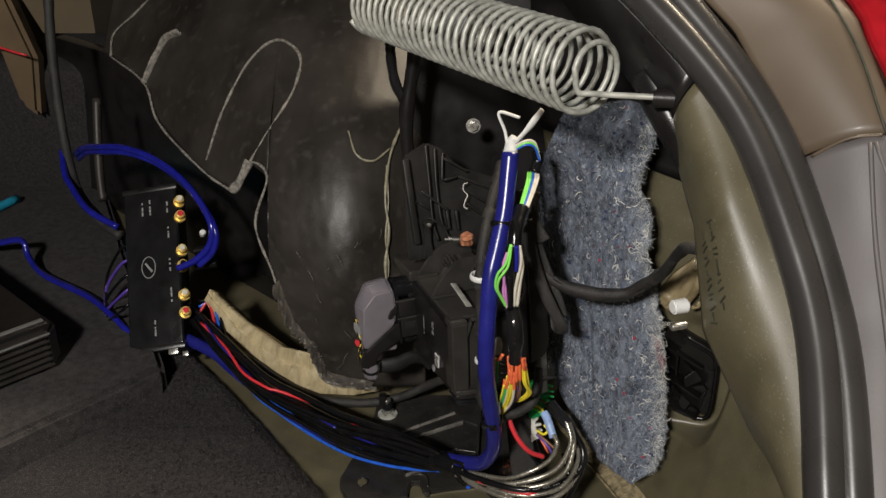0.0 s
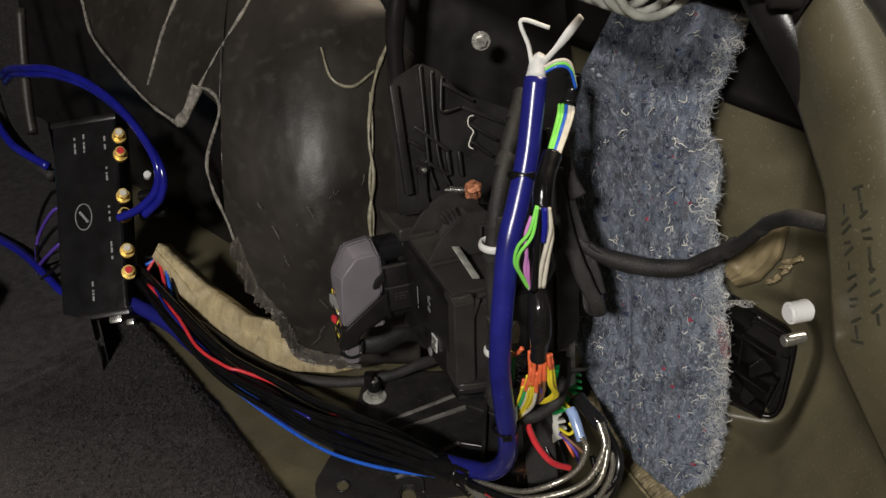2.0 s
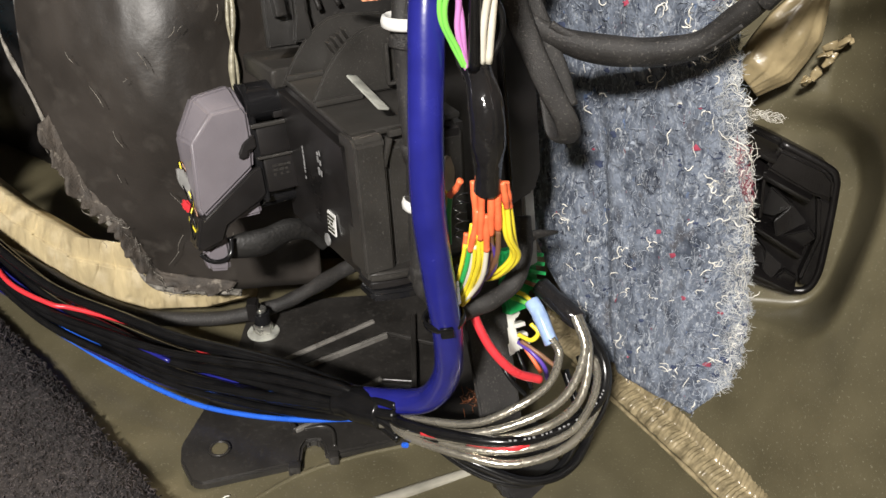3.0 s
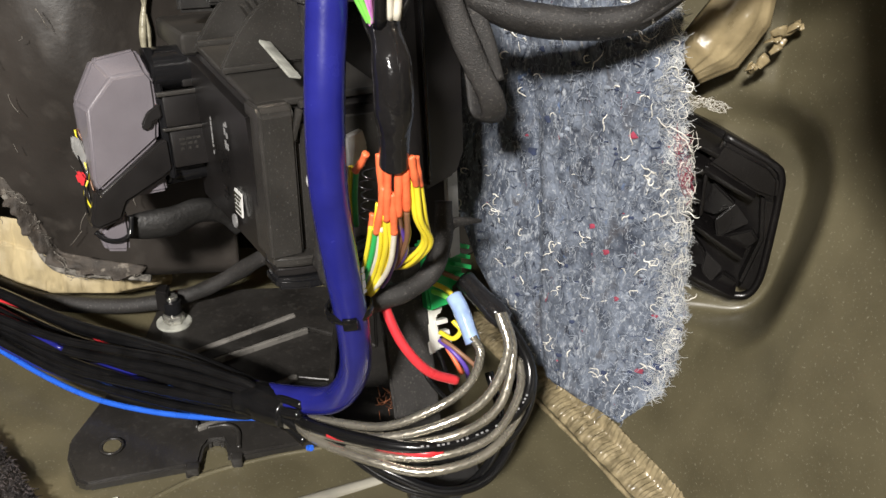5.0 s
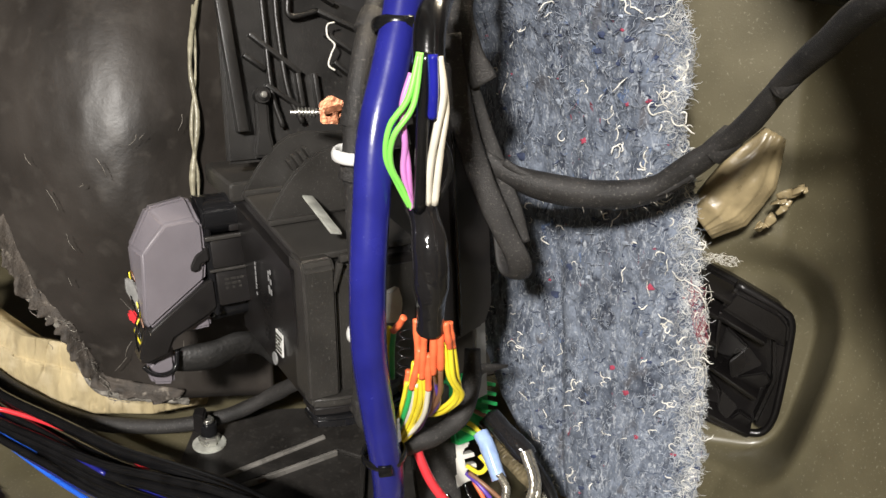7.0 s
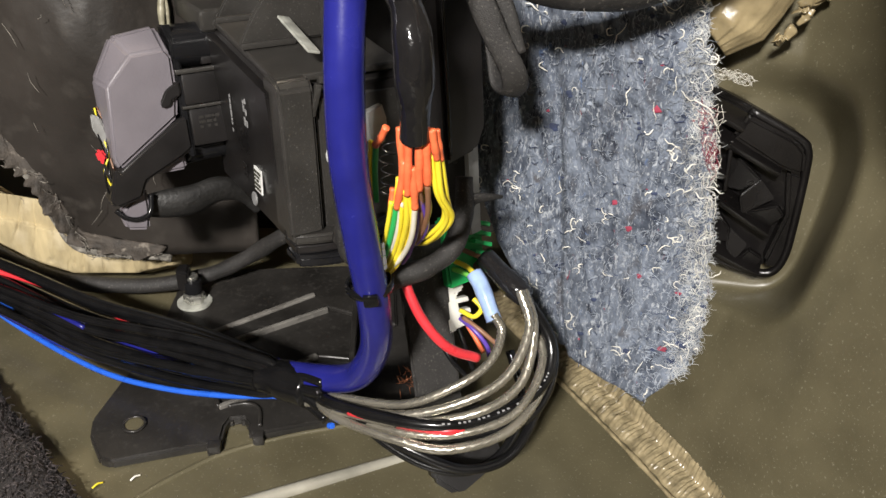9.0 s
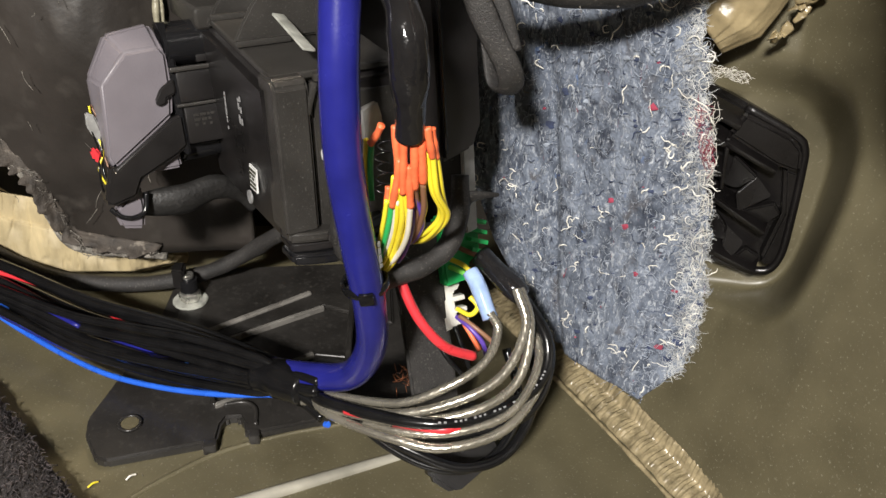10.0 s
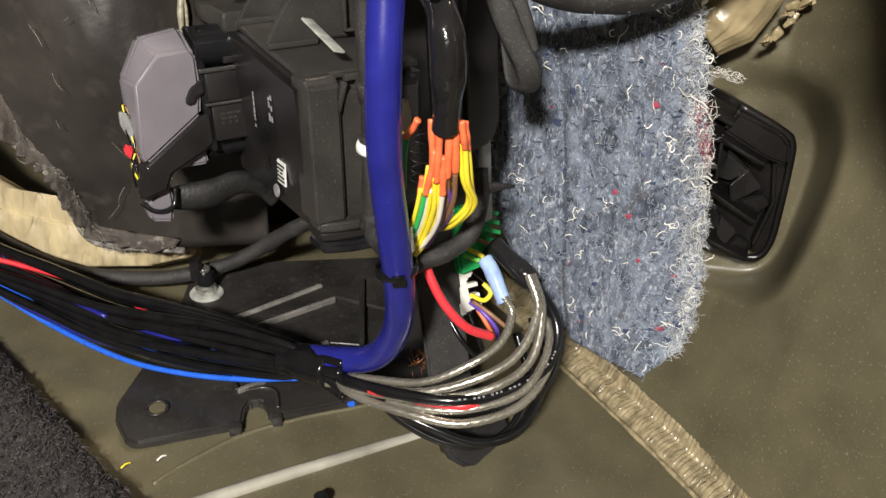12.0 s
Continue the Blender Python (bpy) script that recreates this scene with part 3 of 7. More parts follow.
def shell():
    """What closes the boot: behind the mat, the parcel shelf, the far side and the sill under the camera."""
    def slab(name, sx, sy, sz, at, material, label, category, rot=(0, 0, 0)):
        part(name, box_bm(sx, sy, sz, 0.004, pose(*at, *rot)), material, None, label, category, "structure")
    slab("wall_inner", 0.25, 0.02, 0.50, (0.095, 0.742, 0.17), BLACK, "dark inner body panel behind the side pocket", "body panel", (0, 0, -4))
    slab("wall_wheelhouse_low", 0.62, 0.02, 0.28, (-0.30, 0.975, 0.08), BLACK, "dark wheel housing sheet below the mat", "body panel", (0, 0, -42))
    slab("wall_wheelhouse", 0.72, 0.02, 0.60, (-0.28, 1.13, 0.24), BLACK, "dark wheel housing sheet behind the mat", "body panel", (0, 0, -42))
    slab("parcel_shelf", 1.45, 0.70, 0.03, (-0.68, 1.12, 0.52), BLACK, "black underside of the parcel shelf", "shelf")
    slab("wall_far_side", 0.03, 1.6, 0.62, (-1.27, 0.75, 0.24), CARPET, "dark carpeted far side of the boot", "wall")
    slab("rear_sill", 1.55, 0.05, 0.14, (-0.50, 0.085, -0.03), PAINT, "olive steel rear sill of the boot", "sill")
    slab("wall_quarter_rear", 0.02, 0.34, 0.30, (0.33, 0.20, 0.10), PAINT, "olive rear corner panel of the boot", "body panel")


shell()


def weatherstrip():
    inner = [(-0.10, 0.545, 0.485), (0.006, 0.499, 0.438), (0.065, 0.472, 0.407), (0.105, 0.444, 0.376), (0.140, 0.409, 0.338), (0.158, 0.372, 0.297), (0.168, 0.335, 0.255), (0.163, 0.284, 0.199), (0.158, 0.24, 0.15), (0.15, 0.19, 0.09)]
    outer = [(-0.04, 0.548, 0.488), (0.057, 0.500, 0.439), (0.112, 0.470, 0.407), (0.150, 0.436, 0.368), (0.175, 0.400, 0.328), (0.189, 0.358, 0.281), (0.193, 0.318, 0.238), (0.189, 0.272, 0.186), (0.182, 0.235, 0.145), (0.174, 0.19, 0.09)]
    ob = empty("weatherstrip", outer[3], "thick black rubber weatherstrip round the boot opening", "weatherstrip")
    a, b = catmull(inner, 8), catmull(outer, 8)
    mid = [p.lerp(q, 0.26) for p, q in zip(a, b)]
    out = [p.lerp(q, 0.74) for p, q in zip(a, b)]
    nrm = Vector((0, -0.74, 0.67))
    def run(name, path, r, off, flat, label):
        v, f = sweep([p + nrm * off for p in path], r, 18, 0.02, flat, 0, nrm)
        link(name, mesh_from(name, v, f, RUBBER), ob, label)
    run("bulb", mid, 0.0098, 0.004, 0.9, "glossy hollow rubber bulb")
    run("lip", out, 0.0085, 0.002, 1.0, "rubber gripping lip")
    # the olive pillar inside the seal
    def fn(u, v):
        i = v * (len(a) - 1)
        k = min(len(a) - 2, int(i))
        p = a[k].lerp(a[k + 1], i - k)
        edge = interp(v, [(0, 0.02, 0.62, 0.44), (0.25, 0.085, 0.55, 0.36), (0.40, 0.128, 0.455, 0.315), (0.52, 0.134, 0.400, 0.278), (0.62, 0.138, 0.374, 0.230), (0.75, 0.160, 0.340, 0.188), (0.88, 0.186, 0.310, 0.156), (1, 0.20, 0.27, 0.09)])
        q = p.lerp(edge, u)
        return q + Vector((-0.25, -0.5, 0.2)) * 0.022 * math.sin(math.pi * u) + Vector((0, 0.0, 0.0))
    # The band above the pillar is added in black to make it dark.
    link("pillar_dark_sheet", grid_mesh("pillar_dark_sheet", lambda u, v: fn(u, 0.41 * v), 20, 40, BLACK, 0.004, (0.5, 0.7, 0)), label="black sheet added above the tail pillar", category="lining", kind="structure")
    pil = link("tail_pillar", grid_mesh("tail_pillar", lambda u, v: fn(u, 0.412 + 0.588 * v), 30, 60, PAINT, 0.004, (0.5, 0.7, 0)), label="olive steel tail pillar with dark marker scrawl", category="body panel", kind="structure")
    # scrawl that cannot be read: plain bars
    rnd = random.Random(3)
    bm = bmesh.new()
    for k in range(26):
        row = k // 13
        u, v = 0.80 - 0.15 * row + 0.02 * rnd.random(), 0.535 + 0.0068 * (k % 13) + 0.004 * rnd.random() - 0.01 * row
        p, p2 = Vector(fn(u, v)), Vector(fn(u, v + 0.01))
        n = (Vector(fn(u + 0.02, v)) - p).cross(p2 - p).normalized()
        if n.y > 0:
            n = -n
        box_bm(rnd.uniform(0.0025, 0.0060), 0.0010, 0.0004, 0, axes_pose(p + n * 0.0004, Vector(fn(u + 0.05, v)) - p, n) @ pose(0, 0, 0, 0, 0, rnd.choice((-20, -8, 5, 15, 75))), bm=bm)
    part("marker_scrawl", bm, INK, pil, "dark marker scrawl")


weatherstrip()


def exterior():
    car = empty("car_corner", (0.2, 0.35, 0.3), "bronze rear corner of a car body beside the boot opening", "car body")
    inner = [(0, 0.00, 0.57, 0.475), (0.2, 0.110, 0.475, 0.412), (0.4, 0.152, 0.438, 0.370), (0.6, 0.180, 0.392, 0.318), (0.8, 0.192, 0.335, 0.255), (1, 0.184, 0.245, 0.155)]
    outer = [(0, 0.10, 0.62, 0.478), (0.2, 0.178, 0.470, 0.418), (0.4, 0.205, 0.420, 0.380), (0.6, 0.217, 0.376, 0.335), (0.8, 0.228, 0.335, 0.262), (1, 0.212, 0.255, 0.150)]
    def fn(u, v):
        p = interp(v, inner).lerp(interp(v, outer), u)
        return p + Vector((0, -0.6, 0.7)) * 0.012 * math.sin(math.pi * (0.15 + 0.85 * u) * 0.9)
    def upper(u, v):
        return fn(u, v * 0.6)
    def lower(u, v):
        return fn(u, 0.603 + v * 0.397)
    link("fender_top", grid_mesh("fender_top", upper, 24, 40, EXTERIOR, 0.004, (0, 0.7, -0.7)), car, "bronze painted fender top")
    link("fender_side", grid_mesh("fender_side", lower, 24, 40, EXT_GREY, 0.004, (0, 0.7, -0.7)), car, "matt grey panel below the fender")
    tube("panel_crease", [fn(0.05, 0.605), fn(0.4, 0.60), fn(0.75, 0.603)], 0.0010, EXTERIOR, car, steps=8, sides=8)
    tube("panel_bead", [fn(0.60, 0.61), fn(0.42, 0.72), fn(0.38, 0.85), fn(0.42, 0.99)], 0.0012, EXT_GREY, car, steps=8, sides=6)
    tube("panel_bead", [fn(0.66, 0.61), fn(0.78, 0.72), fn(0.82, 0.85), fn(0.8, 0.99)], 0.0012, EXT_GREY, car, steps=8, sides=6)
    tube("panel_gap", [fn(0.35, 0.10), fn(0.78, 0.25), fn(0.86, 0.42), fn(0.80, 0.60)], 0.0009, INK, car, "dark panel gap", steps=10, sides=6)
    part("bracket", prism_bm([(-0.012, -0.016), (0.014, -0.012), (0.012, 0.014), (-0.004, 0.016)], 0.003, 0.001, axes_pose(Vector(fn(0.35, 0.03)) + Vector((0.02, -0.03, 0.0)), (1, 0, -0.3), (0, -0.8, 0.6))), ALU, car, "grey painted bracket")
    # tail lamp, wrapping the corner
    lamp = empty("tail_lamp", (0.22, 0.38, 0.33), "glossy red tail lamp of the car", "tail lamp")
    def lens(u, v):
        p = interp(v, outer) + Vector((0.004 + 0.001 * math.sin(v * 40), -0.004, 0.002))
        w = 0.004 + 0.050 * max(0, math.sin(math.pi * min(1, max(0, v - 0.2) * 1.15)))
        return p + Vector((0.85, 0.25 - 0.3 * u, -0.30 * u)) * (u * w) + Vector((0, -0.6, 0.7)) * 0.009 * math.sin(math.pi * u)
    link("lens", grid_mesh("lens", lambda u, v: lens(u, 0.22 + 0.60 * v), 16, 60, RED_LENS, 0.012, (0.1, 0.8, -0.5)), lamp, "glossy red plastic lens")
    tube("reflector", [lens(0.55, v) + Vector((0, 0, 0.001)) for v in (0.36, 0.46, 0.56, 0.66)], 0.004, RED_LENS, lamp, steps=8, sides=8)
    tube("chrome_edge", [lens(0.02, v) + Vector((-0.002, -0.001, 0.001)) for v in (0.20, 0.22, 0.24)], 0.0016, STEEL, lamp, steps=4, sides=6)


exterior()


# ---- garage ----
def garage():
    def slab(name, sx, sy, sz, at, material, label, category):
        part(name, box_bm(sx, sy, sz, 0, pose(*at)), material, None, label, category, "structure")
    slab("ground", 7.0, 8.0, 0.1, (0, 0.5, -0.75), CONCRETE, "grey concrete garage floor", "floor")
    slab("ceiling", 7.0, 8.0, 0.1, (0, 0.5, 2.15), PLASTER, "plain pale garage ceiling", "ceiling")
    slab("wall_north", 7.0, 0.1, 2.8, (0, 4.45, 0.7), PLASTER, "plain pale garage wall", "wall")
    slab("wall_south", 7.0, 0.1, 2.8, (0, -3.45, 0.7), PLASTER, "plain pale garage wall", "wall")
    slab("wall_west", 0.1, 7.8, 2.8, (-3.45, 0.5, 0.7), PLASTER, "plain pale garage wall", "wall")
    slab("wall_east", 0.1, 7.8, 2.8, (3.45, 0.5, 0.7), PLASTER, "plain pale garage wall", "wall")
    bench = empty("tool_chest", (0.95, 1.6, -0.7), "steel tool chest with a varnished wooden top", "tool chest")
    # front runs alongside the car; seen past the fender
    m = pose(0.88, 1.66, 0.055, 0, 0, -9)
    part("cabinet", box_bm(1.4, 0.5, 0.985, 0.004, m @ Matrix.Translation((0.10, 0.0, -0.2275))), CHROME, bench, "brushed steel cabinet")
    part("worktop", box_bm(1.5, 0.56, 0.035, 0.006, m @ Matrix.Translation((0.10, -0.01, 0.285))), WOOD, bench, "varnished wooden worktop")
    part("top_rail", cyl_bm(0.014, 1.5, m @ Matrix.Translation((0.10, -0.30, 0.248)) @ pose(0, 0, 0, 0, 90, 0), 16), STEEL, bench, "dark bright rail")
    for k in range(5):
        z = 0.15 - k * 0.17
        d = part("drawer", box_bm(1.30, 0.03, 0.155, 0.004, m @ Matrix.Translation((0.10, -0.262, z))), CHROME, bench, "brushed steel drawer")
        part("drawer_pull", box_bm(0.30, 0.012, 0.030, 0.005, m @ Matrix.Translation((0.02, -0.282, z + 0.02))), BLACK_GLOSS, d, "recessed black pull with a bright rim")
        part("pull_rim", box_bm(0.24, 0.010, 0.012, 0.004, m @ Matrix.Translation((0.03, -0.290, z + 0.015))), STEEL, d, "bright rim")
    # Unseen housing added to go with the garage fill.
    tl = empty("garage_fill_body", (1.0, 1.25, 2.08), "unseen long housing added for the garage fill light", "ceiling lamp")
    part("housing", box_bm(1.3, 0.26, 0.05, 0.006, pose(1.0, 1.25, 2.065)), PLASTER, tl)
    # Lamp body and hanger are unseen, added to carry the key light.
    wl = empty("key_lamp_body", (-0.395, -0.68, 0.98), "unseen lamp body added above the open boot", "work lamp")
    part("housing", box_bm(0.20, 0.16, 0.04, 0.006, look(LAMP, (0.10, 0.55, 0.10)) @ pose(0, 0, 0.03)), BLACK, wl)
    part("hanger", cyl_bm(0.008, 1.08, pose(-0.405, -0.69, 1.55), 12), BLACK, wl)


garage()


# ---- the side pocket: insulation felt ----
FELT_L = [(0, 0.112, 0.586, 0.018), (0.10, 0.100, 0.598, 0.040), (0.25, 0.087, 0.612, 0.075), (0.45, 0.086, 0.628, 0.134), (0.65, 0.080, 0.636, 0.190), (0.78, 0.074, 0.618, 0.228), (0.90, 0.078, 0.577, 0.268), (1, 0.088, 0.572, 0.296)]
FELT_F = [(0, 0.129, 0.564, -0.002), (0.10, 0.124, 0.572, 0.030), (0.25, 0.121, 0.577, 0.068), (0.45, 0.118, 0.581, 0.128), (0.65, 0.110, 0.585, 0.186), (0.78, 0.102, 0.580, 0.228), (0.90, 0.100, 0.562, 0.270), (1, 0.106, 0.560, 0.298)]
FELT_M = [(0, 0.150, 0.524, 0.004), (0.10, 0.151, 0.538, 0.026), (0.25, 0.148, 0.545, 0.064), (0.45, 0.142, 0.548, 0.122), (0.65, 0.134, 0.550, 0.182), (0.78, 0.124, 0.556, 0.226), (0.90, 0.122, 0.556, 0.272), (1, 0.128, 0.562, 0.300)]
FELT_R = [(0, 0.168, 0.528, 0.016), (0.10, 0.173, 0.531, 0.034), (0.25, 0.172, 0.535, 0.066), (0.45, 0.166, 0.542, 0.118), (0.60, 0.158, 0.548, 0.160), (0.70, 0.147, 0.545, 0.195), (0.78, 0.150, 0.550, 0.213), (0.88, 0.139, 0.556, 0.246), (1, 0.150, 0.552, 0.296)]


def felt_point(u, v):
    a, b, c, d = interp(v, FELT_L), interp(v, FELT_F), interp(v, FELT_M), interp(v, FELT_R)
    if u < 0.33:
        p = a.lerp(b, u / 0.33)
    elif u < 0.67:
        p = b.lerp(c, (u - 0.33) / 0.34)
    else:
        p = c.lerp(d, (u - 0.67) / 0.33)
    edge = max(0, u - 0.93) / 0.07
    p += Vector((1, -0.2, 0)) * edge * (0.0030 * noise.noise(Vector((v * 24, 2, 0))) + 0.0018 * noise.noise(Vector((v * 80, 2, 0))))
    lump = 0.0017 * noise.noise(p * 45) + 0.0006 * noise.noise(p * 190) + 0.0005 * noise.noise(p * 520)
    lump -= 0.0045 * math.exp(-((u - 0.30 - 0.03 * math.sin(7 * v)) / 0.022) ** 2) * min(1.0, max(0.0, (0.62 - v) * 5))
    return p + Vector((-0.35, -0.9, 0.1)) * lump


def insulation_felt():
    ob = link("insulation_felt", grid_mesh("insulation_felt", felt_point, 130, 260, FELT, 0.011, (0.25, 0.95, 0)), None,
              "blue-grey shredded denim felt with frayed edges, wedged upright", "insulation felt")
    rnd = random.Random(11)
    out = Vector((-0.35, -0.92, 0.12))

    def strands(name, material, count, r, length, curl, where, label):
        V, Fc = [], []
        for k in range(count):
            u, v = where()
            q = felt_point(u, v) + out * 0.0005
            a, l, c = rnd.uniform(0, 6.28), rnd.uniform(*length), rnd.uniform(-curl, curl)
            pts = []
            for s in range(7):
                pts.append(q + out * (0.0007 * math.sin(math.pi * s / 6) * rnd.random() + 0.0001))
                a += c / 6 + rnd.uniform(-0.8, 0.8)
                q = q + Vector((math.cos(a) * 0.9, -0.35 * math.cos(a), math.sin(a))) * (l / 6)
            top = r * rnd.uniform(0.6, 1.5)
            sv, sf = sweep(catmull(pts, 2), lambda s: top * (1.0 - 0.6 * abs(2 * s - 1) ** 3), 4)
            o = len(V)
            V += sv
            Fc += [tuple(o + i for i in t) for t in sf]
        link(name, mesh_from(name, V, Fc, material), ob, label, kind="stuff")
    anywhere = lambda: (rnd.random() ** 0.8, rnd.random())
    at_edge = lambda: (1 - abs(rnd.gauss(0, 0.05)) % 0.3, rnd.random())
    spots = [(rnd.random() ** 0.8, rnd.random()) for k in range(34)]
    def clumped():
        c = rnd.choice(spots)
        return (min(1, max(0, c[0] + rnd.gauss(0, 0.012))), min(1, max(0, c[1] + rnd.gauss(0, 0.006))))
    strands("white_tangle", THREAD, 130, 0.00023, (0.002, 0.008), 3.5, clumped, "tangled white threads caught in the felt")
    strands("white_thread_fuzz", THREAD, 112, 0.00025, (0.003, 0.009), 3.5, anywhere, "curled white threads standing out of the felt")
    strands("white_thread_fuzz", THREAD, 80, 0.00020, (0.003, 0.010), 6.0, at_edge, "curled white threads along the frayed edge")
    strands("grey_fuzz", THREAD_GREY, 2600, 0.00011, (0.002, 0.007), 3.0, anywhere, "fine grey-blue fibres")
    strands("blue_fuzz", THREAD_BLUE, 420, 0.00016, (0.002, 0.005), 2.0, anywhere, "dark blue fibres")
    near_edge = lambda: (1 - 0.13 * rnd.random() ** 1.5, rnd.random())
    strands("pale_edge_fuzz", FLUFF, 2400, 0.00009, (0.002, 0.006), 2.5, near_edge, "pale teased-out fibres along the free edge")
    # pressed-in rag scraps
    def scraps(name, material, spots, label):
        V, Fc = [], []
        for u, v, size in spots:
            c = felt_point(u, v) + out * 0.0004
            ring = []
            turn = rnd.uniform(0, 6.28)
            for k in range(10):
                a = k / 10 * 6.283
                rr = size * (0.55 + 0.6 * rnd.random())
                ring.append(c + Vector((math.cos(a + turn), -0.35 * math.cos(a + turn), 0.8 * math.sin(a + turn))) * rr)
            o = len(V)
            V += ring + [c + out * 0.0007]
            Fc += [(o + k, o + (k + 1) % 10, o + 10) for k in range(10)]
        link(name, mesh_from(name, V, Fc, material), ob, label, kind="stuff")
    scraps("red_rag", THREAD_RED, [(0.72, 0.455, 0.0022), (0.56, 0.30, 0.0018), (0.62, 0.275, 0.0018), (0.66, 0.205, 0.0014), (0.80, 0.075, 0.0022), (0.86, 0.18, 0.0013), (0.45, 0.62, 0.0018), (0.78, 0.70, 0.0014)] + [(rnd.random(), rnd.random(), rnd.uniform(0.0004, 0.0011)) for k in range(16)], "red rag scraps")
    scraps("blue_rag", THREAD_BLUE, [(0.90, 0.075, 0.0032), (0.95, 0.085, 0.0026), (0.86, 0.045, 0.0024), (0.30, 0.36, 0.0026), (0.36, 0.42, 0.0020), (0.20, 0.55, 0.0030)] + [(rnd.random(), rnd.random(), rnd.uniform(0.0006, 0.0020)) for k in range(60)], "navy rag scraps")
    scraps("pale_rag", THREAD_GREY, [(rnd.random() ** 0.7, rnd.random(), rnd.uniform(0.0005, 0.0016)) for k in range(70)], "pale blue rag scraps")
    # frayed fringe along the free edge: clumps of curled fibres
    for name, material, count, r, label in (("fringe", FLUFF, 2200, 0.00009, "pale frayed fringe"), ("grey_fringe", THREAD_GREY, 1100, 0.00013, "grey-blue frayed fringe")):
        V, Fc = [], []
        for k in range(count):
            v = (rnd.randrange(46) + 0.5 + rnd.gauss(0, 0.35)) / 46
            v = min(1, max(0, v))
            p = felt_point(1.0, v) + Vector((0.1, 0.95, 0)) * rnd.uniform(0, 0.010)
            big = 0.6 + 0.9 * abs(noise.noise(Vector((v * 30, 0, 2))))
            d = Vector((rnd.uniform(0.1, 1.0), rnd.uniform(-0.8, 0.2), rnd.uniform(-0.7, 0.6))) * rnd.uniform(0.0008, 0.0030) * big
            bend = Vector((rnd.uniform(-1, 1), rnd.uniform(-1, 1), rnd.uniform(-1, 1))) * 0.0012
            sv, sf = sweep(catmull([p - d * 0.5, p + d * 0.4 + bend, p + d + bend * 0.2], 2), r, 3)
            o = len(V)
            V += sv
            Fc += [tuple(o + i for i in t) for t in sf]
        link(name, mesh_from(name, V, Fc, material), ob, label, kind="stuff")


insulation_felt()


def tuft(name, a, b, n, spread, r, material, parent, label, seed):
    """A loose wisp of fibres between two points."""
    rnd = random.Random(seed)
    V, Fc = [], []
    a, b = Vector(a), Vector(b)
    for k in range(n):
        j = lambda: Vector((rnd.uniform(-1, 1), rnd.uniform(-1, 1), rnd.uniform(-1, 1))) * spread
        s0 = rnd.random()
        s1 = s0 + rnd.uniform(-1, 1) * min(0.3, 0.006 / (b - a).length)
        p, q = a.lerp(b, s0) + j(), a.lerp(b, s1) + j()
        sv, sf = sweep(catmull([p, p.lerp(q, 0.5) + j() * 0.7, q], 3), r, 3)
        o = len(V)
        V += sv
        Fc += [tuple(o + i for i in t) for t in sf]
    return link(name, mesh_from(name, V, Fc, material), parent, label, kind="stuff")


felt_ob = bpy.data.objects["insulation_felt"]
tuft("loose_wisp", (0.164, 0.541, 0.139), (0.180, 0.549, 0.133), 70, 0.0018, 0.00010, THREAD, felt_ob, "wisp of pale fluff", 5)
tuft("edge_fluff", (0.170, 0.533, 0.030), (0.166, 0.540, 0.125), 130, 0.0026, 0.00013, THREAD, felt_ob, "pale fluff along the edge", 6)
tuft("edge_fluff", (0.1665, 0.538, 0.105), (0.161, 0.545, 0.128), 90, 0.0026, 0.00010, THREAD_RED, felt_ob, "reddish fluff along the edge", 7)
liner_ob = bpy.data.objects["wheel_arch_liner"]
tuft("torn_fibres", (-0.150, liner_y(-0.150, 0.085) - 0.004, 0.085), (-0.136, liner_y(-0.136, 0.052) - 0.004, 0.052), 18, 0.0016, 0.00018, FIBRE, liner_ob, "torn white fibres at the cut edge", 8)
tuft("torn_fibres", (-0.136, liner_y(-0.136, 0.052) - 0.005, 0.052), (-0.116, liner_y(-0.116, 0.045) - 0.005, 0.047), 20, 0.0016, 0.00018, FIBRE, liner_ob, "torn white fibres at the cut edge", 9)
tuft("torn_fibres", (-0.116, liner_y(-0.116, 0.040) - 0.005, 0.042), (-0.100, liner_y(-0.100, 0.004) - 0.006, 0.004), 22, 0.0020, 0.00018, FIBRE, liner_ob, "torn grey fibres at the cut edge", 10)
tuft("torn_fibres", (-0.100, liner_y(-0.100, 0.002) - 0.006, 0.002), (-0.060, liner_y(-0.060, 0.002) - 0.006, 0.002), 36, 0.0020, 0.00014, FIBRE, liner_ob, "torn grey fibres at the cut edge", 11)


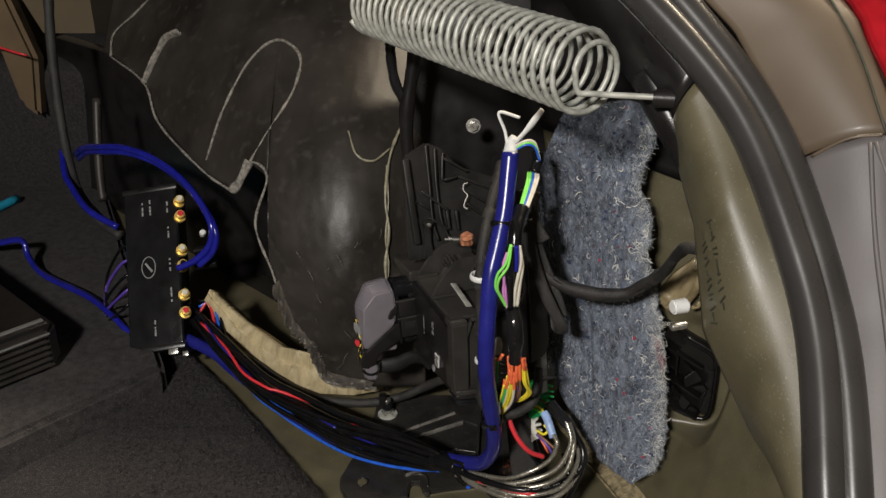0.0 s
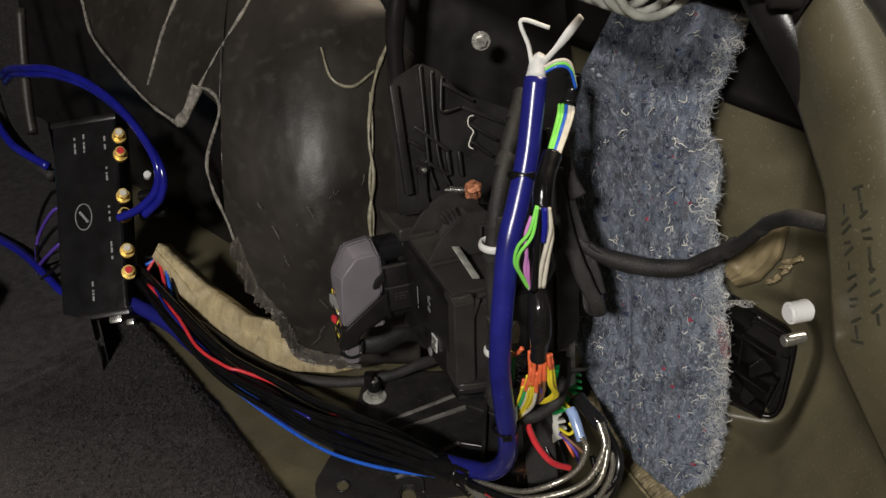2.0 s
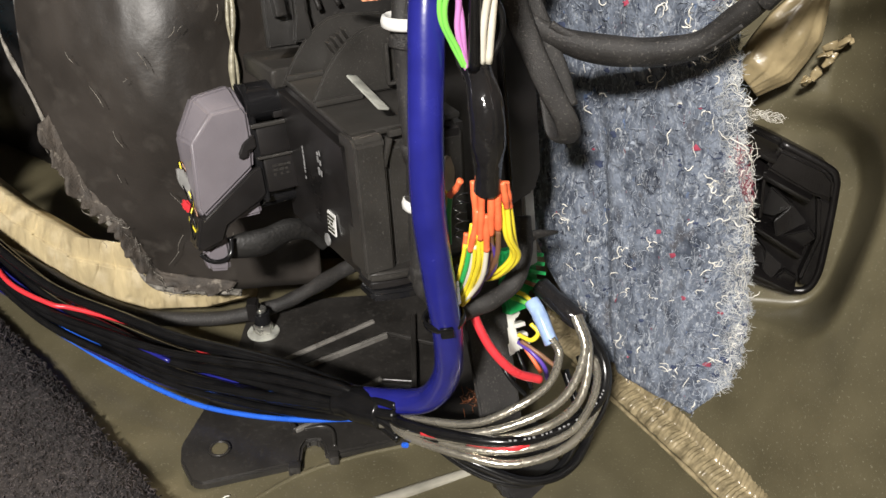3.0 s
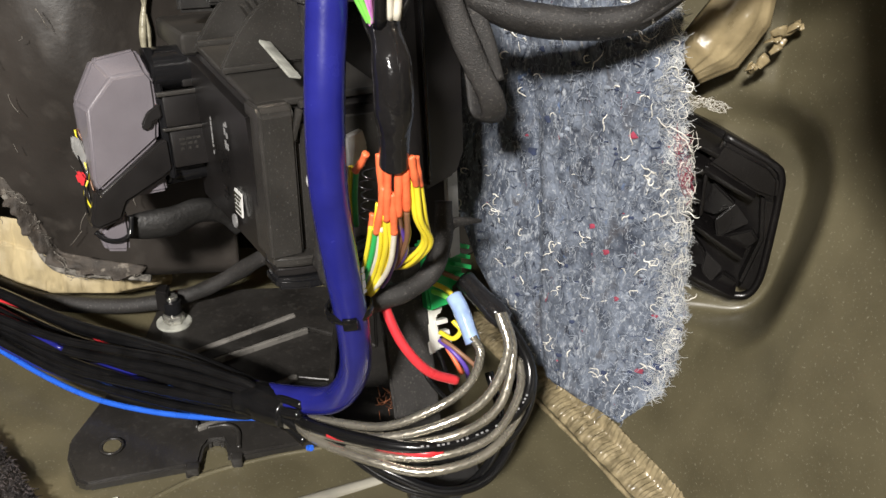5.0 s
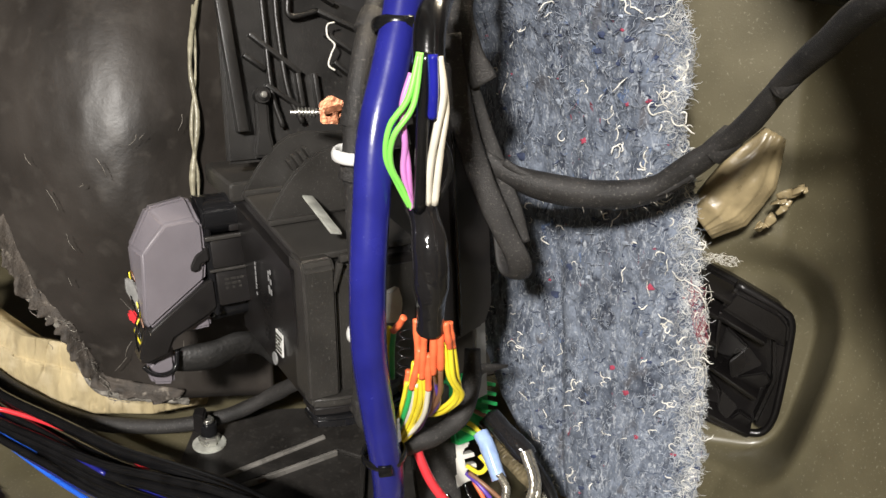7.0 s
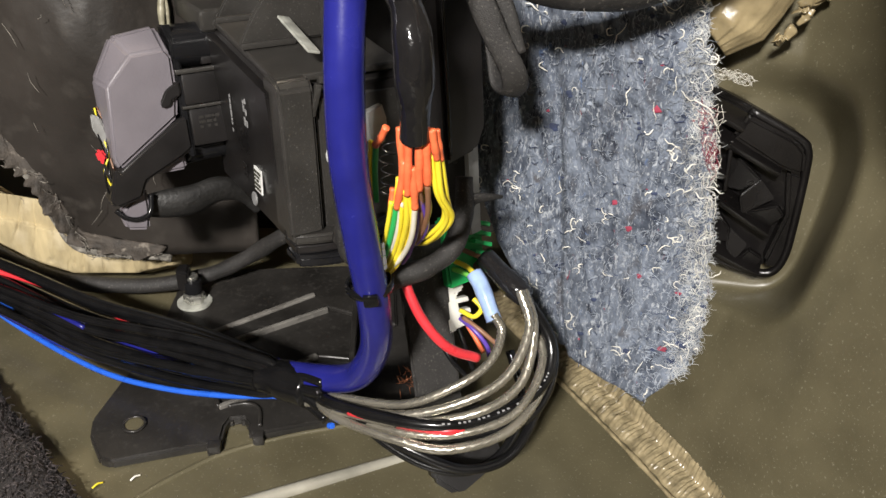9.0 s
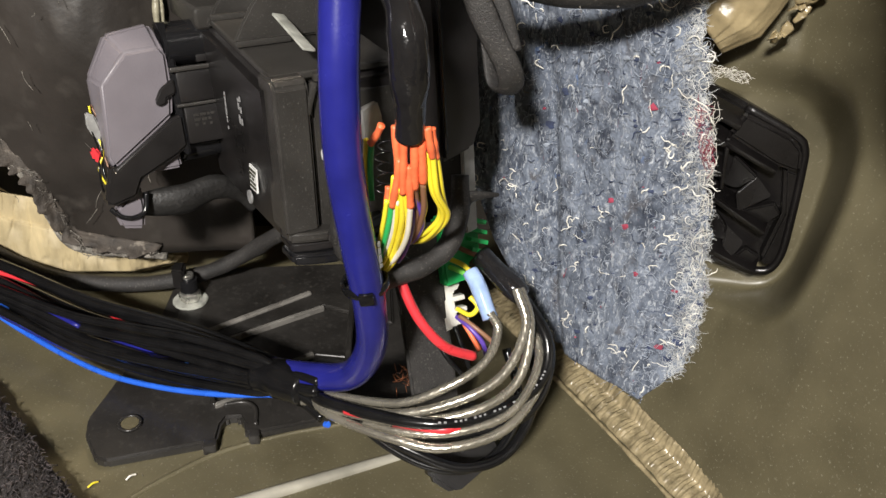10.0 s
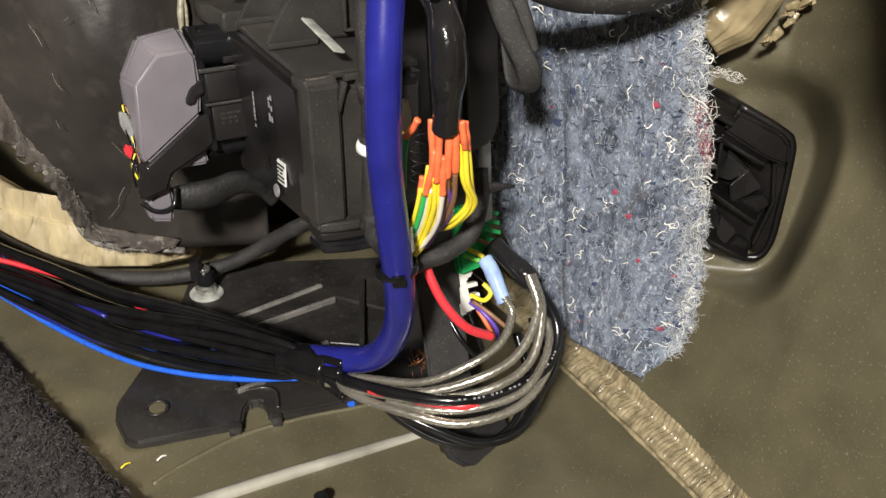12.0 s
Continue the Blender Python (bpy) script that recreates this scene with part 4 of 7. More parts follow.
# ---- the pressure vent in the side panel ----
def vent():
    ob = empty("pressure_vent", (0.195, 0.56, 0.088), "black plastic cabin pressure vent set in the quarter panel", "air vent")
    m = axes_pose((0.1908, 0.5576, 0.0895), (0.92, -0.34, -0.06), (-0.33, -0.93, 0.05))
    out = [(-0.030, 0.0360), (-0.0049, 0.0272), (0.0154, 0.0193), (0.0202, 0.0150), (0.0219, 0.0063), (0.0239, -0.0184), (0.0242, -0.0315), (0.0219, -0.0390), (0.0170, -0.0412), (0.0082, -0.0406), (-0.0041, -0.0379), (-0.030, -0.0330)]
    part("backing", prism_bm(out, 0.008, 0.002, m @ Matrix.Translation((0, 0, -0.007)), 3), VENT_BLACK, ob)
    tube("rim", [m @ Vector((*p, -0.0015)) for p in out[1:11]], 0.0018, VENT_BLACK, ob, "rounded outer rim", steps=6, sides=12)
    plate = [(-0.0092, 0.0160), (-0.0050, 0.0258), (0.0146, 0.0192), (0.0196, 0.0146), (0.0212, 0.0052), (0.0150, 0.0062), (0.0112, 0.0070)]
    part("upper_plate", prism_bm(plate, 0.010, 0.0016, m @ Matrix.Translation((0, 0, 0.0022)), 3), VENT_BLACK, ob, "grained upper plate")
    part("side_wall", prism_bm([(0.0150, 0.0062), (0.0212, 0.0052), (0.0232, -0.0184), (0.0234, -0.0310), (0.0205, -0.0385), (0.0165, -0.0350), (0.0195, -0.0130)], 0.010, 0.0014, m @ Matrix.Translation((0, 0, 0.0006)), 2), VENT_BLACK, ob)

    def bar(name, a, b, w, h, z, tilt=0):
        a, b = Vector((*a, z)), Vector((*b, z))
        part(name, box_bm((b - a).length, w, h, 0.0007, m @ axes_pose((a + b) / 2, b - a, (0, 0, 1)) @ pose(0, 0, 0, tilt, 0, 0)), VENT_BLACK, ob)
    # sloping louvres, from the top down
    for a, b in (((-0.0290, 0.0300), (-0.0050, 0.0215)), ((-0.0290, 0.0225), (-0.0085, 0.0135)), ((-0.0095, 0.0148), (0.0125, 0.0062)), ((-0.0290, 0.0100), (-0.0070, 0.0010)), ((-0.0290, 0.0010), (0.0150, -0.0205)), ((-0.0290, -0.0140), (-0.0060, -0.0262)), ((-0.0080, -0.0310), (0.0160, -0.0390))):
        bar("louvre", a, b, 0.0026, 0.0100, -0.0010, 24)
    for a, b in (((-0.0088, 0.0150), (-0.0064, -0.0066)), ((-0.0072, -0.0155), (-0.0075, -0.0305)), ((-0.0190, 0.0300), (-0.0175, 0.0150)), ((-0.0140, 0.0060), (-0.0135, -0.0070))):
        bar("rib", a, b, 0.0016, 0.0080, -0.0012)
    # tongues that stand slanting in the openings
    for flap, rx, ry, z in ((((-0.0060, -0.0064), (-0.0043, 0.0080), (0.0062, 0.0008), (-0.0004, -0.0066)), 10, -12, 0.0), (((0.0066, 0.0004), (0.0140, -0.0070), (0.0020, -0.0150), (-0.0002, -0.0074)), -14, 8, 0.0005),
                            (((0.0022, -0.0156), (0.0150, -0.0085), (0.0188, -0.0132), (0.0142, -0.0200)), 16, 0, 0.0010), (((-0.0070, -0.0300), (-0.0070, -0.0164), (-0.0010, -0.0222), (0.0020, -0.0300)), 10, -12, 0.0),
                            (((0.0000, -0.0226), (0.0088, -0.0292), (0.0046, -0.0368), (0.0000, -0.0310)), -14, 8, 0.0005), (((0.0054, -0.0370), (0.0094, -0.0300), (0.0156, -0.0334), (0.0140, -0.0390)), 16, 0, 0.0010)):
        c = sum((Vector((*p, 0)) for p in flap), Vector()) / len(flap)
        part("tongue", prism_bm([(x - c.x, y - c.y) for x, y in flap], 0.0030, 0.0006, m @ Matrix.Translation(c + Vector((0, 0, z))) @ pose(0, 0, 0, rx, ry, 0), 2), VENT_BLACK, ob)


vent()


def tape_patch():
    ob = empty("tape_patch", (0.182, 0.553, 0.162), "crumpled brown tape patch stuck on the quarter panel", "tape")
    rnd = random.Random(2)
    def fn(u, v):
        a = interp(v, [(0, 0.163, 0.557, 0.150), (0.3, 0.163, 0.556, 0.160), (0.7, 0.171, 0.554, 0.174), (1, 0.184, 0.553, 0.187)])
        b = interp(v, [(0, 0.172, 0.556, 0.140), (0.3, 0.184, 0.553, 0.147), (0.7, 0.192, 0.551, 0.163), (1, 0.192, 0.551, 0.183)])
        p = a.lerp(b, u)
        # pleats that fan out from the upper end
        fold = (u * 4.2 + 0.6 * noise.noise(Vector((u * 2, v * 2, 4)))) % 1.0
        pleat = 0.0009 * (fold if fold < 0.8 else (1 - fold) * 4) * (1 - v) ** 0.6
        dome = 0.0062 * math.sin(math.pi * u) ** 0.7 * (1 - 0.55 * v) * min(1, 0.35 + 3 * v)
        return p + Vector((-0.2, -0.9, 0.2)) * (dome + pleat + 0.0010 * noise.noise(Vector((u * 5, v * 7, 1))))
    link("patch", grid_mesh("patch", fn, 44, 30, TAN_PATCH, 0.0016, (0, 1, 0)), ob, "creased shiny tape")
    for k in range(9):
        s = k / 8
        p = Vector((0.184 + 0.017 * s, 0.5490 - 0.001 * s, 0.1455 + 0.019 * s)) + Vector((rnd.uniform(-1, 1), 0, rnd.uniform(-1, 1))) * 0.0030
        d = Vector((rnd.uniform(-0.4, 1), rnd.uniform(-0.6, 0.3), rnd.uniform(-0.6, 1))).normalized() * rnd.uniform(0.0014, 0.0046)
        tube("shred", [p - d, p - d * 0.3 + Vector((0, -0.0014, 0.0009)), p + d * 0.4 + Vector((0, 0.0006, -0.0008)), p + d], lambda q: 0.0019 * (1 - 0.45 * abs(2 * q - 1)), TAN_PATCH, ob, steps=4, sides=6, wob=0.7, flat=0.16, seed=k, up=(rnd.uniform(-1, 1), rnd.uniform(-1, 1), rnd.uniform(-1, 1)))



tape_patch()


def bolt(name, at, zdir, r, label, stem=0.006, washer=STEEL):
    ob = empty(name, at, label, "bolt")
    m = axes_pose(at, Vector(zdir).orthogonal(), zdir)
    part("washer", cyl_bm(r, 0.0016, m @ Matrix.Translation((0, 0, 0.0008)), 24, 0.0004), washer, ob, smooth=False)
    part("nut", cyl_bm(r * 0.62, 0.005, m @ Matrix.Translation((0, 0, 0.004)), 6, 0.0005), STEEL, ob)
    part("thread", cyl_bm(r * 0.36, stem, m @ Matrix.Translation((0, 0, 0.0055 + stem / 2)), 14, 0.0004), STEEL, ob)
    return ob


bolt("bolt", (0.213, 0.5555, 0.205), (-0.2, -0.95, 0.1), 0.0032, "small bright stud bolt in the quarter panel", 0.004)
bolt("bolt", (0.026, 0.690, 0.244), (0.0, -1, 0.15), 0.0062, "bright domed bolt in the dark inner panel", 0.001)


def clip_stud():
    ob = empty("clip_stud", (0.124, 0.379, 0.241), "white plastic capped stud on the tail pillar", "stud")
    m = axes_pose((0.130, 0.384, 0.240), (0, 0, 1), (-1, -0.3, 0.1))
    part("cap", cyl_bm(0.0040, 0.009, m @ Matrix.Translation((0, 0, 0.003)), 18, 0.0010), TIE_WHITE, ob, "white plastic cap")
    part("screw", cyl_bm(0.0022, 0.009, m @ Matrix.Translation((-0.012, 0, 0.002)), 14, 0.0005), STEEL, ob, "bright screw")


clip_stud()


# ---- bracket plate on the floor ----
def bracket_plate():
    ob = empty("bracket_plate", (-0.01, 0.60, -0.038), "black plastic bracket plate screwed to the olive floor", "bracket plate")
    slope = pose(0, 0.54, -0.0400, math.degrees(math.atan(0.06)), 0, 0)
    m = slope @ Matrix.Translation((0, -0.54, 0.005))
    out = [(-0.0862, 0.5750), (-0.0850, 0.5640), (-0.0785, 0.5505), (-0.0730, 0.5480), (-0.0300, 0.5558), (-0.0270, 0.5565), (-0.0262, 0.5660), (-0.0240, 0.5705), (-0.0185, 0.5705), (-0.0160, 0.5660), (-0.0152, 0.5600), (-0.0100, 0.5602), (0.0160, 0.5650), (0.0680, 0.5740), (0.066, 0.690), (-0.060, 0.690), (-0.0670, 0.6300), (-0.0780, 0.6000)]
    part("plate", prism_bm(out, 0.0055, 0.0012, m), PLATE, ob)
    hole = m @ Matrix.Translation((-0.0665, 0.5690, 0.0003))
    part("hole_rim", cyl_bm(0.0042, 0.0012, hole, 24, 0.0003), PAINT, ob, "round screw hole showing the olive floor")
    v, f = sweep([hole @ Vector((math.cos(a) * 0.0047, math.sin(a) * 0.0047, 0.0004)) for a in [i * 2 * math.pi / 28 for i in range(29)]], 0.0007, 6)
    link("hole_lip", mesh_from("hole_lip", v, f, PLATE), ob, "rounded lip of the hole")

    def rib(x1, y1, x2, y2, w, h, material=PLATE, name="rib"):
        d = Vector((x2 - x1, y2 - y1, 0))
        part(name, box_bm(d.length, w, 2 * h, min(w, h) * 0.42, m @ axes_pose(((x1 + x2) / 2, (y1 + y2) / 2, 0), d, (0, 0, 1)), 3), material, ob)
    # pressed step: two parallel edges, their reflection put into a paler plastic
    part("raised_step", prism_bm([(-0.0440, 0.6290), (-0.0320, 0.6222), (0.0200, 0.6475), (0.0560, 0.6300), (0.0580, 0.6860), (-0.0560, 0.6860), (-0.0560, 0.6360)], 0.0030, 0.0012, m @ Matrix.Translation((0, 0, 0.0026)), 3), PLATE, ob)
    rib(-0.0430, 0.6268, 0.0130, 0.6588, 0.0032, 0.0040, RIB_SHINE)
    rib(-0.0320, 0.6214, 0.0200, 0.6470, 0.0022, 0.0032, RIB_SHINE)
    rib(-0.0004, 0.6010, 0.0150, 0.6095, 0.0030, 0.0030, RIB_SHINE)
    rib(0.0150, 0.6095, 0.0320, 0.6060, 0.0026, 0.0026)
    rib(0.0300, 0.5760, 0.0360, 0.6600, 0.0030, 0.0060)
    # small pocket by the notch
    rib(-0.0337, 0.5885, -0.0300, 0.5770, 0.0024, 0.0024)
    rib(-0.0300, 0.5770, -0.0170, 0.5835, 0.0024, 0.0022, RIB_SHINE)
    rib(-0.0337, 0.5885, -0.0230, 0.5905, 0.0024, 0.0024)
    tube("notch_bead", [m @ Vector((*p, 0.0004)) for p in ((-0.0260, 0.5780), (-0.0170, 0.5790), (-0.0115, 0.5745), (-0.0105, 0.5640))], 0.0011, PLATE, ob, "rounded bead round the notch", steps=8, sides=8)
    part("lug", box_bm(0.0060, 0.0050, 0.0060, 0.001, m @ Matrix.Translation((-0.0300, 0.5548, -0.0026))), PLATE, ob)
    part("lug", box_bm(0.0050, 0.0050, 0.0060, 0.001, m @ Matrix.Translation((-0.0110, 0.5595, -0.0026))), PLATE, ob)
    b = bolt("bolt", (-0.0505, 0.6560, -0.0262), (0, 0, 1), 0.0092, "zinc bolt with a washer standing on the bracket plate", 0.012, GALV)
    part("sleeve", cyl_bm(0.0048, 0.0090, pose(-0.0505, 0.6560, -0.0150), 18, 0.0012), BLACK_GLOSS, b, "black plastic sleeve round the thread")
    part("clip", prism_bm([(-0.0075, -0.002), (-0.001, -0.004), (-0.001, 0.006), (-0.0075, 0.006)], 0.012, 0.001, pose(-0.0505, 0.6560, -0.0050)), BLACK, b, "black plastic clip")


bracket_plate()


# ---- control module ----
def control_module():
    ob = empty("control_module", (0.02, 0.60, 0.06), "boxy black plastic control module with a moulded lid", "control module")
    # local x along the front, y to the back, z up; the origin is the lower front corner
    m = axes_pose((0.008, 0.547, 0.062), (0.922, 0.386, 0.0), (0.06, 0.12, 1))
    bm = prism_bm([(0.0, 0.0), (0.056, 0.0), (0.056, 0.092), (0.0, 0.092)], 0.066, 0, Matrix.Translation((0, 0.001, 0.070)))
    for vert in bm.verts:
        if vert.co.z > 0.03:
            vert.co.z += 0.010 * vert.co.y / 0.092
        elif vert.co.x < 0.01:
            vert.co.x += 0.003
    bmesh.ops.bevel(bm, geom=bm.edges[:], offset=0.0048, segments=5, affect="EDGES")
    bm.transform(m)
    # Smooth shell is darker than the grained deck; some left-side shade is in it.
    part("housing", bm, BLACK, ob)
    part("deck", box_bm(0.0500, 0.0860, 0.0030, 0.0012, m @ pose(0.0285, 0.0460, 0.0745, 6.2, 0, 0), 3), BLACK_TEX, ob, "grained sloping deck")

    def rail(name, x1, x2, z1, z2, y, lean, material, label=""):
        # an upright strip of the lid whose head slopes back
        bm = bmesh.new()
        prof = [(y, z1), (y, z2 - 0.003), (y + 0.003, z2), (0.012, z2), (0.012, z1)]
        a = [bm.verts.new((x1, p, q)) for p, q in prof]
        b = [bm.verts.new((x2, p + lean, q)) for p, q in prof]
        bm.faces.new(a)
        bm.faces.new(b[::-1])
        for k in range(len(prof)):
            bm.faces.new((a[k - 1], b[k - 1], b[k], a[k]))
        bmesh.ops.recalc_face_normals(bm, faces=bm.faces[:])
        bmesh.ops.bevel(bm, geom=bm.edges[:], offset=0.0011, segments=3, affect="EDGES")
        bm.transform(m)
        part(name, bm, material, ob, label)
    rail("lid", 0.0018, 0.0150, 0.0120, 0.0712, -0.0042, 0.0, BLACK_TEX, "raised front rib of the lid")
    rail("lid_panel", 0.0166, 0.0285, 0.0100, 0.0668, -0.0012, 0.0004, BLACK_TEX)
    rail("lid_panel", 0.0300, 0.0530, 0.0100, 0.0660, 0.0000, 0.0010, BLACK_TEX)
    part("latch", box_bm(0.0022, 0.0030, 0.0120, 0.0006, m @ pose(0.0160, -0.0022, 0.0630, 0, 18, 0)), BLACK_TEX, ob)
    part("latch", box_bm(0.0100, 0.0030, 0.0028, 0.0006, m @ pose(0.0230, -0.0012, 0.0700)), BLACK_TEX, ob)

    def lip(z, h, y0, depth, x1, x2, bevel, material, label=""):
        arc = [(x1 + (x2 - x1) * k / 12, y0 - depth * math.sin(math.pi * (0.10 + 0.80 * k / 12)) ** 0.7) for k in range(13)]
        part("foot_lip", prism_bm(arc + [(x2, 0.012), (x1, 0.012)], h, bevel, m @ Matrix.Translation((0, 0, z)), 3), material, ob, label)
    lip(0.0125, 0.0040, 0.0010, 0.0090, 0.0030, 0.0430, 0.0010, BLACK_TEX, "curved ledge under the lid")
    lip(0.0070, 0.0035, 0.0030, 0.0080, 0.0040, 0.0430, 0.0008, BLACK)
    lip(0.0030, 0.0050, 0.0030, 0.0105, 0.0040, 0.0450, 0.0014, BLACK_GLOSS, "rounded black skirt")
    # moulded boss on top: a hollow between two thin curved fins, and a block with a recess
    prof = [(0.002, 0.0), (0.054, 0.0), (0.054, 0.0265), (0.034, 0.0285), (0.027, 0.0272), (0.021, 0.0240), (0.015, 0.0190), (0.010, 0.0130), (0.006, 0.0070)]
    turn = Matrix(((1, 0, 0, 0), (0, 0, -1, 0), (0, 1, 0, 0), (0, 0, 0, 1)))
    for y in (0.075, 0.038):
        part("fin", prism_bm(prof, 0.0024, 0.0008, m @ Matrix.Translation((0, y, 0.076)) @ turn), BLACK_TEX, ob, "thin curved moulded fin")
    low = [(0.020, 0.0), (0.054, 0.0), (0.054, 0.021), (0.036, 0.021), (0.028, 0.015)]
    part("top_block", prism_bm(low, 0.032, 0.003, m @ Matrix.Translation((0, 0.042, 0.074)) @ turn, 3), BLACK_TEX, ob)
    for k in range(4):
        part("tooth", box_bm(0.0016, 0.0060, 0.0060, 0.0004, m @ pose(0.0215 + 0.0026 * k, 0.060, 0.0935 + 0.0016 * k, 0, -30, 0)), BLACK_TEX, ob)
    part("ledge", box_bm(0.022, 0.0022, 0.0026, 0.0008, m @ pose(0.013, 0.0352, 0.0765)), BLACK_TEX, ob)
    part("ledge", box_bm(0.018, 0.0022, 0.0026, 0.0008, m @ pose(0.012, 0.0722, 0.0800)), BLACK_TEX, ob)
    part("rear_deck", box_bm(0.046, 0.045, 0.010, 0.003, m @ pose(0.021, 0.100, 0.0790), 3), BLACK_TEX, ob)
    frame_at = m @ pose(0.0410, 0.0352, 0.0880)
    for x, z, w, h in ((-0.0045, 0, 0.0014, 0.018), (0.0045, 0, 0.0014, 0.018), (0, 0.0085, 0.0090, 0.0014), (0, -0.0085, 0.0090, 0.0014)):
        part("recess_frame", box_bm(w, 0.0028, h, 0.0004, frame_at @ Matrix.Translation((x, 0, z))), BLACK_TEX, ob)
    for a, b in (((0.0195, 0.004, 0.0785), (0.0192, 0.034, 0.0860)), ((0.0215, 0.100, 0.0890), (0.0242, 0.128, 0.0900))):
        a, b = Vector(a), Vector(b)
        part("spring_tab", box_bm((b - a).length, 0.0048, 0.0010, 0.0003, m @ axes_pose((a + b) / 2, b - a, (0.25, 0, 1))), GALV, ob, "bright metal spring tab")
    # label and print on the left face
    face = m @ Matrix(((0, 0, -1, -0.0002), (-1, 0, 0, 0.0), (0, 1, 0, 0), (0, 0, 0, 1)))
    low_face = face @ Matrix.Translation((0, 0, -0.0012)) @ pose(0, 0, 0, -2.6, 0, 0)
    part("label", box_bm(0.0085, 0.0100, 0.0006, 0, low_face @ Matrix.Translation((-0.0295, 0.0245, 0.0008))), LABEL, ob, "small white printed label")
    bars("label_print", low_face @ Matrix.Translation((-0.0295, 0.0245, 0.0012)), 0.0070, 0.0085, 5, ob, INK, 4)
    bars("moulded_print", low_face @ Matrix.Translation((-0.046, 0.0235, 0.0008)), 0.0060, 0.0070, 3, ob, BLACK, 14)
    part("moulded_mark", cyl_bm(0.0030, 0.0008, low_face @ Matrix.Translation((-0.0370, 0.0140, 0.0006)), 18, 0.0002), PRINT, ob, "round moulded mark")
    bars("moulded_print", face @ Matrix.Translation((-0.0320, 0.0525, 0.0)) @ pose(0, 0, 0, 0, 0, 90), 0.0120, 0.0050, 2, ob, PRINT, 6)
    bars("moulded_print", face @ Matrix.Translation((-0.0520, 0.0480, 0.0)) @ pose(0, 0, 0, 0, 0, 90), 0.018, 0.0018, 1, ob, PRINT, 8)


control_module()


def plug_connector():
    ob = empty("plug_connector", (-0.045, 0.62, 0.095), "grey lever-lock plug connector on the control module", "connector")
    # x along the plug towards the module, y up its face, z out of the face
    m = axes_pose((-0.053, 0.614, 0.125), (0.922, 0.386, 0.0), (0.36, -0.90, 0.25))
    rims = [((-0.0124, -0.0128), (-0.0156, -0.0100)), ((-0.0012, -0.0014), (-0.0060, 0.0062)), ((0.0130, -0.0006), (0.0116, 0.0086)), ((0.0152, -0.0040), (0.0158, 0.0030)),
            ((0.0146, -0.0200), (0.0160, -0.0200)), ((0.0130, -0.0290), (0.0150, -0.0300)), ((0.0080, -0.0324), (0.0094, -0.0344)), ((-0.0136, -0.0468), (-0.0136, -0.0490)), ((-0.0156, -0.0425), (-0.0164, -0.0435))]
    bm = bmesh.new()
    rings = [[bm.verts.new((*q, 0)) for q, p in rims], [bm.verts.new((*p, -0.0085)) for q, p in rims], [bm.verts.new((*p, -0.0170)) for q, p in rims]]
    bm.faces.new(rings[0])
    bm.faces.new(rings[2][::-1])
    for upper, lower in zip(rings, rings[1:]):
        for k in range(len(rims)):
            bm.faces.new((upper[k - 1], lower[k - 1], lower[k], upper[k]))
    bmesh.ops.recalc_face_normals(bm, faces=bm.faces[:])
    bmesh.ops.bevel(bm, geom=[e for e in bm.edges if e.calc_face_angle(0) > 0.3], offset=0.0013, segments=5, affect="EDGES")
    bm.transform(m)
    part("cap", bm, GREY, ob, "smooth chamfered grey plastic cap")
    lever = [(-0.0160, -0.0450), (-0.0138, -0.0474), (0.0088, -0.0324), (0.0132, -0.0298), (0.0172, -0.0290), (0.0172, -0.0425), (0.0125, -0.0458), (-0.0040, -0.0532), (-0.0075, -0.0600), (-0.0180, -0.0625), (-0.0205, -0.0600)]
    part("lever", prism_bm(lever, 0.0150, 0.0012, m @ Matrix.Translation((0, 0, 0.0014)), 3), BLACK, ob, "black locking lever")
    part("lever_hook", prism_bm([(0.0158, -0.0140), (0.0100, -0.0172), (0.0070, -0.0222), (0.0078, -0.0246), (0.0112, -0.0240), (0.0120, -0.0215), (0.0160, -0.0200)], 0.0040, 0.0006, m @ Matrix.Translation((0, 0, 0.0018)), 2), BLACK, ob, "black hooked catch")
    part("lower_cap", prism_bm([(-0.0045, -0.0520), (0.0110, -0.0430), (0.0132, -0.0440), (0.0140, -0.0520)], 0.0100, 0.0012, m @ Matrix.Translation((0, 0, -0.0030)), 2), GREY, ob)
    part("tail_clip", prism_bm([(-0.0100, -0.0600), (-0.0045, -0.0570), (-0.0045, -0.0660), (-0.0062, -0.0755), (-0.0155, -0.0735), (-0.0172, -0.0660)], 0.0080, 0.0014, m @ Matrix.Translation((0, 0, -0.0040)), 3), GREY, ob, "grey strain relief tail")
    tube("tail_band", [m @ Vector(p) for p in ((-0.0185, -0.0640, -0.0035), (-0.0150, -0.0680, -0.0028), (-0.0100, -0.0695, -0.0028), (-0.0050, -0.0675, -0.0030), (-0.0030, -0.0600, -0.0040))], 0.0011, BLACK_GLOSS, ob, "black band round the tail", steps=8, sides=8)
    # black shroud reaching into the module
    part("shroud_core", box_bm(0.0250, 0.0500, 0.0180, 0.0020, m @ pose(0.0255, -0.0210, -0.0190), 3), BLACK, ob)
    part("shroud_top", cyl_bm(0.0092, 0.0225, m @ pose(0.0262, -0.0005, -0.0070, 0, 90, 0), 28, 0.0012), BLACK_GLOSS, ob, "rounded glossy top of the shroud")
